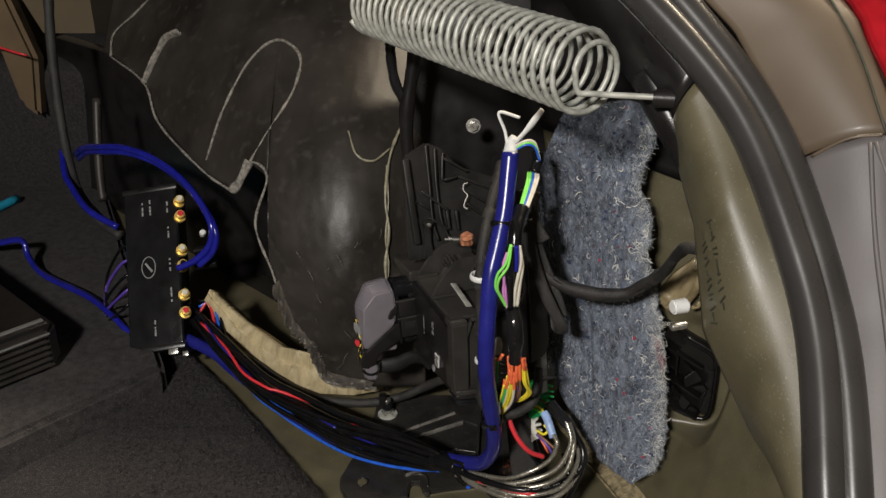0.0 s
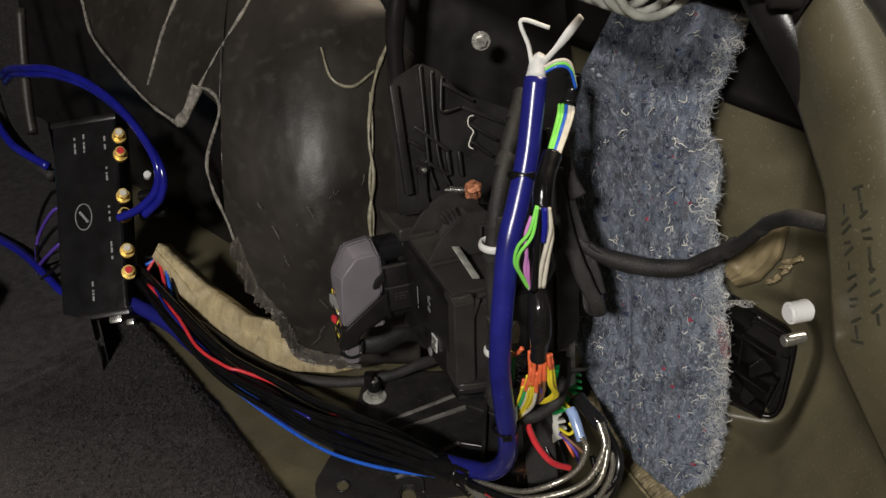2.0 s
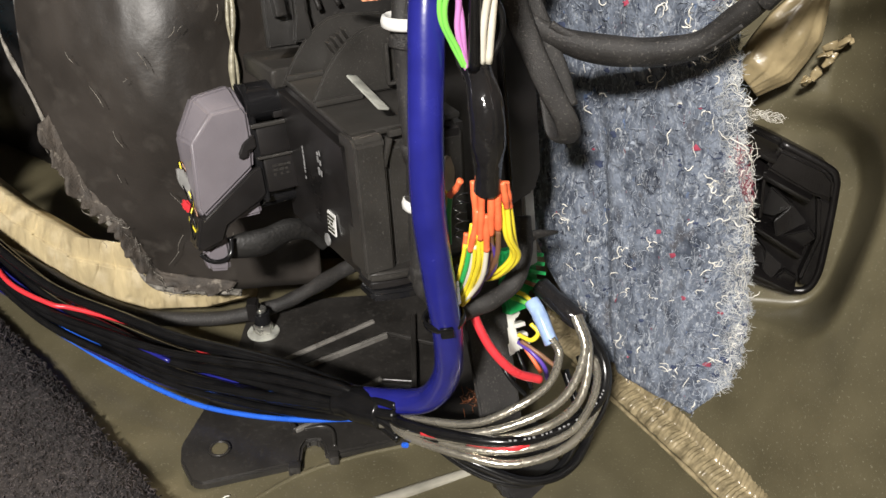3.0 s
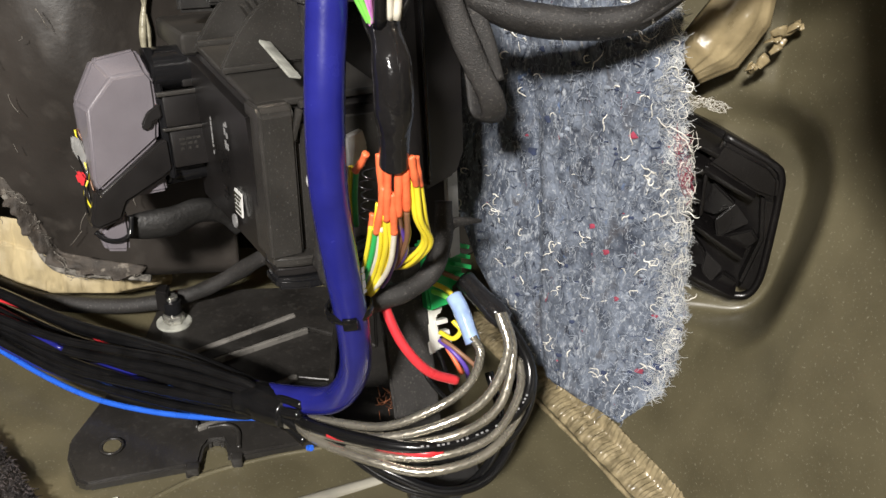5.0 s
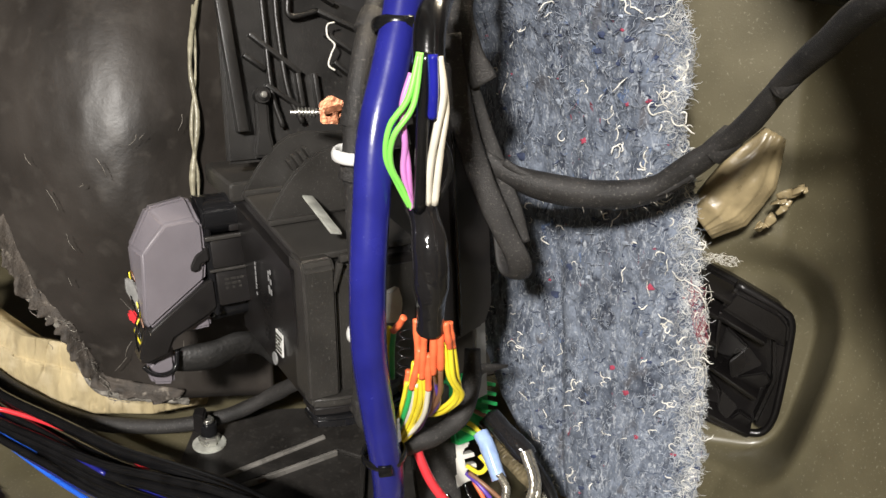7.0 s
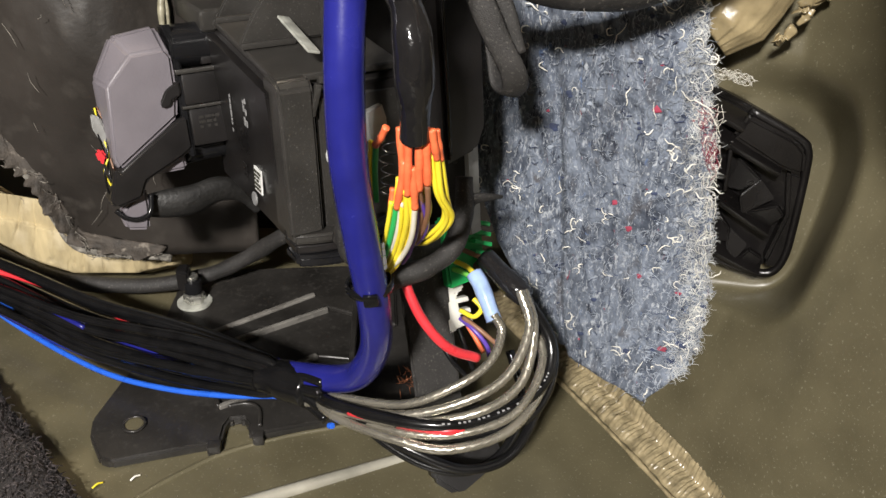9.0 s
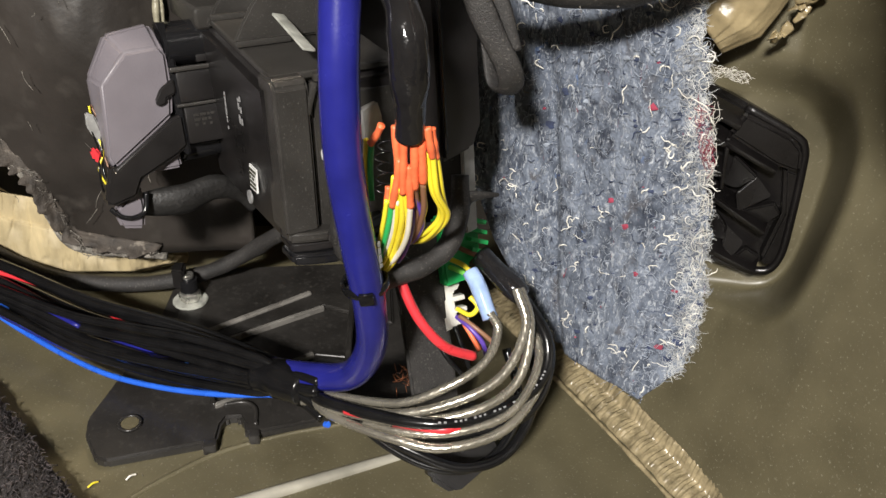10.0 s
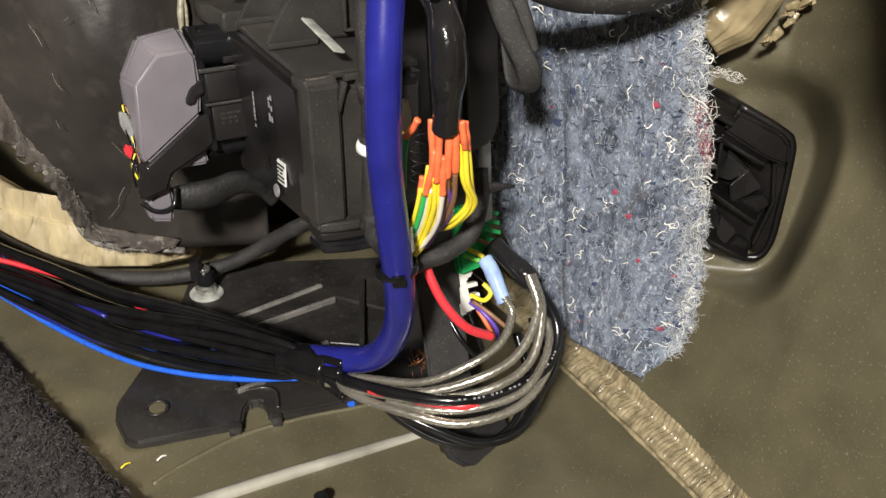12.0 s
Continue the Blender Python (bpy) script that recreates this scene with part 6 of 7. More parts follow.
    c = tube("crimp_sleeve", [(0.082, 0.552, 0.052), (0.0845, 0.547, 0.0485), (0.0885, 0.537, 0.039)], 0.0033, CLEAR_BLUE, ob, "pale blue heat-shrink crimp", steps=8, sides=12, wob=0.12)
    tube("red_wire", [(0.051, 0.523, 0.074), (0.0525, 0.519, 0.067), (0.058, 0.514, 0.056), (0.067, 0.511, 0.046), (0.0785, 0.514, 0.0385)], 0.0019, WIRE_RED, ob, "glossy red wire", steps=10, sides=9)


speaker_wires()


def connector_pair():
    ob = empty("harness_plug", (0.08, 0.565, 0.045), "green and white harness plugs with thin coloured wires", "connector")
    m = axes_pose((0.080, 0.566, 0.058), (0.95, 0.3, -0.05), (-0.1, -0.9, 0.4))
    part("green_housing", prism_bm([(-0.008, 0.011), (0.004, 0.012), (0.0085, 0.006), (0.008, -0.006), (0.002, -0.010), (0.002, -0.016), (-0.009, -0.018), (-0.010, -0.004)], 0.012, 0.0012, m), GREEN_CONN, ob, "bright green plug housing")
    for k in range(4):
        part("green_fin", box_bm(0.008, 0.0018, 0.006, 0.0004, m @ pose(0.006, 0.008 - 0.0042 * k, 0.002, 0, 0, -18)), GREEN_CONN, ob)
    w = axes_pose((0.0765, 0.560, 0.031), (0.97, 0.2, 0.1), (-0.1, -0.9, 0.4))
    part("white_housing", prism_bm([(-0.0055, 0.010), (0.0045, 0.011), (0.0045, 0.006), (0.001, 0.005), (0.001, -0.010), (-0.0055, -0.011)], 0.010, 0.0008, w), WHITE_CONN, ob, "white slotted plug housing")
    for k in range(3):
        part("white_tooth", box_bm(0.0055, 0.0020, 0.006, 0.0004, w @ pose(0.0028, 0.002 - 0.005 * k, -0.002)), WHITE_CONN, ob)
    for pts, mt in (
        ([(0.074, 0.563, 0.052), (0.079, 0.556, 0.053), (0.082, 0.552, 0.052)], WIRE_YELLOW),
        ([(0.072, 0.564, 0.048), (0.077, 0.557, 0.050), (0.0815, 0.552, 0.050)], WIRE_LIME),
        ([(0.077, 0.566, 0.056), (0.084, 0.561, 0.055), (0.089, 0.561, 0.053)], WIRE_BROWN),
        ([(0.078, 0.558, 0.030), (0.083, 0.553, 0.030), (0.086, 0.553, 0.034), (0.083, 0.556, 0.037)], WIRE_YELLOW),
        ([(0.078, 0.558, 0.026), (0.083, 0.552, 0.024), (0.088, 0.548, 0.019), (0.090, 0.547, 0.012)], WIRE_PURPLE),
        ([(0.081, 0.555, 0.024), (0.084, 0.551, 0.020), (0.087, 0.548, 0.015)], ORANGE),
        ([(0.077, 0.557, 0.022), (0.080, 0.551, 0.015), (0.083, 0.548, 0.006)], WIRE_BLACK),
        ([(0.079, 0.557, 0.027), (0.086, 0.551, 0.024), (0.094, 0.547, 0.018)], WIRE_BROWN),
        ([(0.068, 0.556, 0.020), (0.073, 0.549, 0.012), (0.080, 0.546, 0.004)], WIRE_BLACK),
    ):
        tube("plug_wire", pts, 0.0011, mt, ob, steps=8, sides=7)
    rnd = random.Random(9)
    V, Fc = [], []
    for k in range(26):
        p = Vector((0.056, 0.560, -0.006)) + Vector((rnd.uniform(-1, 1) * 0.006, rnd.uniform(-1, 1) * 0.003, rnd.uniform(-1, 1) * 0.005))
        d = Vector((rnd.uniform(-1, 1), rnd.uniform(-0.3, 0.3), rnd.uniform(-1, 1))) * 0.005
        sv, sf = sweep(catmull([p, p + d * 0.5 + Vector((0, -0.001, 0)), p + d], 2), 0.00022, 4)
        o = len(V)
        V += sv
        Fc += [tuple(o + i for i in t) for t in sf]
    st = link("copper_strands", mesh_from("copper_strands", V, Fc, COPPER), ob, "loose copper strands", kind="stuff")


connector_pair()


def crimped_bundle():
    ob = empty("crimped_harness", (0.05, 0.50, 0.12), "taped harness with orange crimps and coloured wires", "wiring harness")
    tube("shiny_tape", [(0.047, 0.500, 0.182), (0.0500, 0.490, 0.172), (0.0510, 0.486, 0.160), (0.0515, 0.488, 0.147), (0.0520, 0.491, 0.138)], lambda s: 0.0047 + 0.0005 * math.sin(3 * s), TAPE_GLOSS, ob, "shiny black insulating tape", steps=16, sides=18, wob=0.26)
    tube("upper_tape", [(0.049, 0.494, 0.222), (0.0495, 0.499, 0.231), (0.0520, 0.507, 0.237), (0.0545, 0.514, 0.241)], 0.0048, WIRE_BLACK, ob, "black tape sleeve", steps=8, sides=12, wob=0.12)
    # bare stretch of wires between the tapes
    for pts, mt, r in (
        ([(0.046, 0.490, 0.226), (0.043, 0.487, 0.214), (0.038, 0.487, 0.206), (0.037, 0.489, 0.196), (0.0405, 0.492, 0.187), (0.0450, 0.494, 0.178)], WIRE_LIME, 0.0009),
        ([(0.0465, 0.490, 0.226), (0.0445, 0.487, 0.212), (0.039, 0.486, 0.203), (0.0385, 0.488, 0.194), (0.0425, 0.491, 0.185), (0.0460, 0.493, 0.177)], WIRE_LIME, 0.0009),
        ([(0.0440, 0.491, 0.220), (0.0415, 0.489, 0.211), (0.0425, 0.489, 0.200), (0.0425, 0.491, 0.190), (0.0460, 0.493, 0.176)], WIRE_PINK, 0.0010),
        ([(0.0430, 0.492, 0.214), (0.0415, 0.490, 0.205), (0.0435, 0.490, 0.195), (0.0450, 0.493, 0.180)], WIRE_PINK, 0.0008),
        ([(0.0495, 0.488, 0.226), (0.0500, 0.487, 0.216), (0.0500, 0.488, 0.208)], BLUE_CLEAR, 0.0015),
        ([(0.0515, 0.490, 0.225), (0.0530, 0.489, 0.215), (0.0515, 0.489, 0.204), (0.0500, 0.490, 0.192), (0.0500, 0.492, 0.180)], WIRE_WHITE, 0.0012),
        ([(0.0520, 0.492, 0.222), (0.0540, 0.491, 0.210), (0.0530, 0.491, 0.198), (0.0520, 0.492, 0.180)], WIRE_WHITE, 0.0012),
        ([(0.0480, 0.491, 0.226), (0.0475, 0.490, 0.205), (0.0475, 0.491, 0.178)], WIRE_BLACK, 0.0020),
        ([(0.0535, 0.494, 0.200), (0.0560, 0.494, 0.195), (0.0565, 0.495, 0.188), (0.0530, 0.494, 0.180)], WIRE_BLACK, 0.0009),
    ):
        tube("bare_wire", pts, r, mt, ob, steps=8, sides=8)
    # second bare stretch, higher up
    for k, mt in enumerate((WIRE_LIME, WIRE_LIME, WIRE_BLUE, WIRE_WHITE, WIRE_WHITE)):
        o = 0.0017 * k
        tube("bare_wire", [(0.0600 + o, 0.541, 0.2565), (0.0590 + o, 0.535, 0.2530), (0.0560 + 0.9 * o, 0.525, 0.2470), (0.0525 + 0.75 * o, 0.514, 0.2405), (0.0515 + 0.6 * o, 0.508, 0.2370)], 0.0010, mt, ob, steps=6, sides=7)
    tube("upper_tape", [(0.0665, 0.546, 0.270), (0.0665, 0.545, 0.263), (0.0640, 0.540, 0.2565)], 0.0042, WIRE_BLACK, ob, steps=6, sides=10, wob=0.2)
    # orange crimps and the wires that leave them
    rnd = random.Random(14)
    crimps = [((0.0475, 0.4935, 0.140), (0.0490, 0.4940, 0.122)), ((0.0500, 0.4905, 0.139), (0.0500, 0.4930, 0.118)), ((0.0530, 0.4900, 0.139), (0.0535, 0.4925, 0.120)), ((0.0565, 0.4890, 0.141), (0.0585, 0.4905, 0.131)), ((0.0580, 0.4910, 0.140), (0.0598, 0.4925, 0.130)), ((0.0440, 0.4985, 0.138), (0.0410, 0.5040, 0.130)), ((0.0460, 0.4980, 0.118), (0.0452, 0.5010, 0.104))]
    crimps += [((0.0490, 0.4920, 0.130), (0.0470, 0.4960, 0.112)), ((0.0515, 0.4915, 0.128), (0.0525, 0.4940, 0.113)), ((0.0550, 0.4900, 0.139), (0.0560, 0.4920, 0.122))]
    for a, b in crimps:
        mid = Vector(a).lerp(Vector(b), 0.5) + Vector((0, -0.0008, 0))
        tube("crimp", [a, mid, b], lambda q: 0.00122 + 0.00010 * math.sin(11 * q + a[0] * 900), ORANGE, ob, "orange insulated crimp", steps=10, sides=10, wob=0.14)
    for pts, mt in (
        ([(0.0585, 0.4905, 0.132), (0.0605, 0.4930, 0.118), (0.0648, 0.4990, 0.107), (0.0620, 0.5060, 0.097), (0.0580, 0.5140, 0.089), (0.0520, 0.518, 0.088)], WIRE_YELLOW),
        ([(0.0598, 0.4925, 0.131), (0.0622, 0.4960, 0.117), (0.0640, 0.5010, 0.106), (0.0600, 0.5070, 0.097), (0.0560, 0.5150, 0.090)], WIRE_YELLOW),
        ([(0.0490, 0.4940, 0.123), (0.0480, 0.4980, 0.108), (0.0460, 0.5060, 0.092), (0.0420, 0.5110, 0.083), (0.0400, 0.5150, 0.080)], WIRE_GREEN),
        ([(0.0495, 0.4930, 0.120), (0.0500, 0.4970, 0.106), (0.0480, 0.5060, 0.090), (0.0440, 0.5105, 0.081), (0.0405, 0.5140, 0.079)], WIRE_YELLOW),
        ([(0.0505, 0.4930, 0.119), (0.0520, 0.4980, 0.104), (0.0500, 0.5060, 0.090), (0.0460, 0.5110, 0.080), (0.0410, 0.5145, 0.077)], WIRE_YELLOW),
        ([(0.0520, 0.4940, 0.118), (0.0535, 0.4995, 0.104), (0.0520, 0.5070, 0.090), (0.0500, 0.5130, 0.082)], WIRE_PURPLE),
        ([(0.0535, 0.4925, 0.121), (0.0550, 0.4990, 0.108), (0.0530, 0.5070, 0.093), (0.0520, 0.5130, 0.086)], WIRE_BROWN),
        ([(0.0540, 0.4950, 0.116), (0.0570, 0.5010, 0.104), (0.0555, 0.5090, 0.093), (0.0530, 0.5160, 0.087)], WIRE_PURPLE),
        ([(0.0452, 0.5010, 0.105), (0.0445, 0.5060, 0.094), (0.0420, 0.5110, 0.085)], ORANGE),
        ([(0.0412, 0.5038, 0.131), (0.0408, 0.5070, 0.120), (0.0412, 0.5090, 0.108)], WIRE_GREEN),
        ([(0.0545, 0.4950, 0.122), (0.0575, 0.5000, 0.109), (0.0540, 0.5075, 0.094), (0.0480, 0.5125, 0.083)], WIRE_YELLOW),
        ([(0.0485, 0.4950, 0.115), (0.0475, 0.5000, 0.102), (0.0450, 0.5080, 0.088), (0.0420, 0.5125, 0.081)], WIRE_WHITE),
        ([(0.0470, 0.4960, 0.114), (0.0458, 0.5000, 0.102), (0.0438, 0.5070, 0.089), (0.0405, 0.5120, 0.082)], WIRE_GREEN),
        ([(0.0525, 0.4935, 0.114), (0.0518, 0.4985, 0.100), (0.0490, 0.5060, 0.088), (0.0445, 0.5115, 0.080)], WIRE_WHITE),
        ([(0.0560, 0.4920, 0.122), (0.0568, 0.4975, 0.109), (0.0550, 0.5060, 0.096), (0.0515, 0.5130, 0.087)], WIRE_BROWN),
    ):
        tube("crimped_wire", pts, 0.00095, mt, ob, steps=8, sides=8)
        if mt in (WIRE_YELLOW, WIRE_GREEN):
            tube("crimped_wire", [Vector(p) + Vector((-0.0016, 0.0010 - 0.0005 * i, 0.0006 * math.sin(1.7 * i))) for i, p in enumerate(pts)], 0.0008, WIRE_YELLOW if mt is WIRE_GREEN else mt, ob, steps=8, sides=8)
    hp = [Vector((0.0445 + 0.0006 * math.sin(i * 0.3), 0.501, 0.132 - 0.0004 * i)) + Vector((math.cos(i * 0.7), math.sin(i * 0.7) * 0.6, 0)) * 0.0022 for i in range(44)]
    v, f = sweep(hp, 0.0003, 4)
    link("wire_coil", mesh_from("wire_coil", v, f, BLACK_GLOSS), ob, "fine black springy wire coil")
    # taped lower bundle that ties to the blue cable
    tube("lower_tape", [(0.037, 0.513, 0.076), (0.043, 0.516, 0.073), (0.050, 0.518, 0.0735), (0.060, 0.521, 0.0750), (0.069, 0.527, 0.079), (0.0735, 0.533, 0.090), (0.074, 0.538, 0.102)], lambda s: 0.0046 - 0.0014 * s, CLOTH_TAPE, ob, "black taped lower bundle", steps=8, sides=12, wob=0.25)
    tube("tape_tail", [(0.073, 0.534, 0.088), (0.077, 0.535, 0.094), (0.083, 0.537, 0.094), (0.089, 0.540, 0.0925)], lambda s: 0.0035 * (1 - 0.8 * s), CLOTH_TAPE, ob, "torn tape tail", steps=6, sides=8, flat=0.4)


crimped_bundle()


def cross_loom():
    pts = [(0.056, 0.560, 0.236), (0.060, 0.549, 0.213), (0.067, 0.545, 0.190), (0.078, 0.542, 0.1765), (0.092, 0.537, 0.1705), (0.112, 0.530, 0.1690), (0.130, 0.524, 0.1725), (0.140, 0.515, 0.1845), (0.148, 0.499, 0.2020), (0.1485, 0.480, 0.2210), (0.1465, 0.459, 0.2360), (0.142, 0.43, 0.252), (0.150, 0.40, 0.262)]
    def half(s):
        return 0.0042 + 0.0026 * math.exp(-((s - 0.42) / 0.13) ** 2) + 0.0004 * math.sin(23 * s) + 0.0003 * math.sin(57 * s)
    ob = tube("cross_loom", pts, half, CLOTH_TAPE, None, "black cloth-taped wiring loom hanging across the felt", "wiring loom", steps=16, sides=18, wob=0.12, flat=0.75)
    path = catmull(pts, 16)
    # the tape's open edge and its laps
    tube("tape_edge", [path[i] + Vector((0.0, -0.0042, 0.0042 - 0.0001 * (i - 52))) for i in range(52, 116, 6)], lambda s: 0.0016 - 0.0008 * s, CLOTH_TAPE, ob, "lapped edge of the cloth tape", steps=6, sides=8, flat=0.4)
    for i in (122, 146):
        d = (path[i + 2] - path[i - 2]).normalized()
        ax = (d + Vector((0.3, 0.1, 0.35))).normalized()
        r = half(i / (len(path) - 1))
        v, f = sweep([path[i] - ax * 0.0050, path[i] - ax * 0.0046, path[i] + ax * 0.0046, path[i] + ax * 0.0050], lambda q: r * (1.02 if 0.1 < q < 0.9 else 0.93), 18, 0.12, 0.76, i)
        link("tape_turn", mesh_from("tape_turn", v, f, CLOTH_TAPE), ob)
    def strap(line, w, label=""):
        tube("branch", line, w, CLOTH_TAPE, ob, label, steps=10, sides=12, wob=0.14, flat=0.34, up=(1, -0.2, 0.3))
    strap([(0.060, 0.541, 0.222), (0.064, 0.538, 0.200), (0.071, 0.534, 0.178), (0.080, 0.531, 0.158), (0.087, 0.530, 0.145), (0.0890, 0.532, 0.138), (0.0875, 0.536, 0.1345), (0.0850, 0.541, 0.136), (0.0840, 0.546, 0.145), (0.0800, 0.550, 0.165)], 0.0044, "doubled flat taped branch")
    strap([(0.064, 0.546, 0.222), (0.070, 0.543, 0.200), (0.078, 0.540, 0.180), (0.086, 0.537, 0.160), (0.090, 0.536, 0.148)], 0.0030)
    strap([(0.066, 0.552, 0.238), (0.064, 0.545, 0.228), (0.067, 0.541, 0.216), (0.073, 0.540, 0.206)], 0.0050)
    rnd = random.Random(17)
    bm_v, bm_f = [], []
    for k in range(40):
        i = rnd.randrange(60, 112)
        p = path[i] + Vector((0, -0.0040, rnd.uniform(-0.0045, 0.0045)))
        d = Vector((rnd.uniform(-1, 1), rnd.uniform(-0.6, 0), rnd.uniform(-1, 1))) * 0.0016
        v, f = sweep([p, p + d * 0.6, p + d + Vector((0, 0, -0.0006))], 0.00012, 3)
        o = len(bm_v)
        bm_v += v
        bm_f += [tuple(o + q for q in t) for t in f]
    link("lint", mesh_from("lint", bm_v, bm_f, FIBRE), ob, "pale lint caught on the tape", kind="stuff")


cross_loom()
tube("ground_cable", [(-0.215, 0.715, 0.014), (-0.180, 0.690, 0.008), (-0.149, 0.676, -0.006), (-0.121, 0.669, -0.0165), (-0.093, 0.668, -0.0210), (-0.066, 0.668, -0.0210), (-0.039, 0.668, -0.0145), (-0.016, 0.662, 0.001), (-0.002, 0.650, 0.016), (0.02, 0.64, 0.032)], 0.0043, CLOTH_TAPE, None, "black taped cable under the control module", "cable", steps=10, sides=12, wob=0.15)


# ---- coil spring ----
def coil_spring():
    a, b = Vector((0.0840, 0.440, 0.3475)), Vector((-0.050, 0.644, 0.3515))
    ax = (b - a).normalized()
    m = axes_pose(a, ax, (0, 0, 1))
    turns, R, L = 29, 0.0225, (b - a).length
    path = []
    n = turns * 22
    for i in range(n + 1):
        s = i / n
        th = s * turns * 2 * math.pi - 0.5
        r = R * min(1, 0.62 + 0.38 * i / 20)
        path.append(m @ Vector((s * L, math.cos(th) * r, math.sin(th) * r)))
    # the straight hooked end
    hook = [Vector((0.120, 0.432, 0.338)), Vector((0.108, 0.434, 0.338)), Vector((0.092, 0.435, 0.3385)), Vector((0.080, 0.434, 0.3395))]
    path = catmull([*hook, path[0], path[3]], 5) + path[4:]
    v, f = sweep(path, 0.0017, 8)
    ob = link("coil_spring", mesh_from("coil_spring", v, f, GALV), None, "long galvanised coil spring of the boot lid hinge", "coil spring")
    part("clip", prism_bm([(-0.012, -0.010), (0.012, -0.008), (0.010, 0.014), (-0.006, 0.016)], 0.004, 0.001, axes_pose((0.005, 0.575, 0.384), (0.6, -0.8, 0), (-0.2, -0.9, 0.5))), ALU, ob, "grey plastic anti-rattle clip")
    part("clip", prism_bm([(-0.010, -0.012), (0.010, -0.012), (0.010, 0.012), (-0.010, 0.012)], 0.003, 0.001, axes_pose((0.006, 0.552, 0.350), (0.6, -0.8, 0), (-0.6, -0.5, 0.5))), ALU, ob, "grey plastic anti-rattle clip")
    hb = empty("hinge_bracket", (0.12, 0.43, 0.33), "dark hinge bracket that holds the spring's end", "bracket")
    # Olive-brown arm coloured black, putting the corner's shade into it.
    tube("arm", [(0.112, 0.455, 0.345), (0.122, 0.440, 0.325), (0.134, 0.430, 0.305), (0.140, 0.420, 0.290)], lambda q: 0.010 - 0.003 * q, BLACK, hb, "curved dark bracket arm", steps=8, sides=10, flat=0.6)
    part("pin", cyl_bm(0.005, 0.012, axes_pose((0.119, 0.430, 0.338), (0, 0, 1), (1, -0.2, 0)), 16, 0.001), BLACK, hb, "black pivot bush")
    fa = empty("boot_hinge", (-0.06, 0.69, 0.30), "dark hinge linkage hanging beside the wheel housing", "hinge")
    tube("rod", [(-0.050, 0.70, 0.39), (-0.044, 0.694, 0.33), (-0.040, 0.69, 0.285), (-0.030, 0.688, 0.262)], 0.004, BLACK_GLOSS, fa, steps=8, sides=8, wob=0.3)
    tube("rod", [(-0.02, 0.70, 0.39), (-0.022, 0.69, 0.31), (-0.030, 0.686, 0.25), (-0.026, 0.684, 0.18)], 0.006, BLACK, fa, steps=8, sides=8, wob=0.2)


coil_spring()


# ---- foam ----
def foam_block():
    def fn(u, v):
        a = interp(u, [(0, -0.232, 0.750, 0.056), (0.25, -0.194, 0.724, 0.034), (0.5, -0.153, 0.690, 0.026), (0.75, -0.113, 0.684, 0.020), (0.9, -0.085, 0.680, 0.006), (1, -0.060, 0.678, -0.006)])
        b = interp(u, [(0, -0.238, 0.746, 0.046), (0.25, -0.208, 0.720, 0.010), (0.5, -0.168, 0.692, -0.006), (0.75, -0.117, 0.678, -0.018), (0.9, -0.085, 0.676, -0.018), (1, -0.062, 0.677, -0.014)])
        p = a.lerp(b, v)
        # cut faces of two layers, with slits and tears
        layer = 0.0030 if v > 0.42 + 0.05 * noise.noise(Vector((u * 14, 0, 0))) else 0.0
        slit = -0.0022 * max(0, 1 - abs(((u * 21 + 0.7 * noise.noise(Vector((u * 40, v * 2, 5)))) % 1) - 0.5) / 0.10) * (0.5 + 0.5 * noise.noise(Vector((u * 9, v * 3, 9))))
        return p + Vector((0.3, -0.8, 0.4)) * (0.003 * math.sin(math.pi * v) + layer + slit + 0.0016 * noise.noise(p * 60) + 0.0006 * noise.noise(Vector((p.x * 500, p.y * 500, p.z * 90))))
    link("foam_block", grid_mesh("foam_block", fn, 260, 36, FOAM, 0.02, (0.2, 0.8, -0.5)), None, "cream layered foam block under the wheel arch mat", "foam")


foam_block()


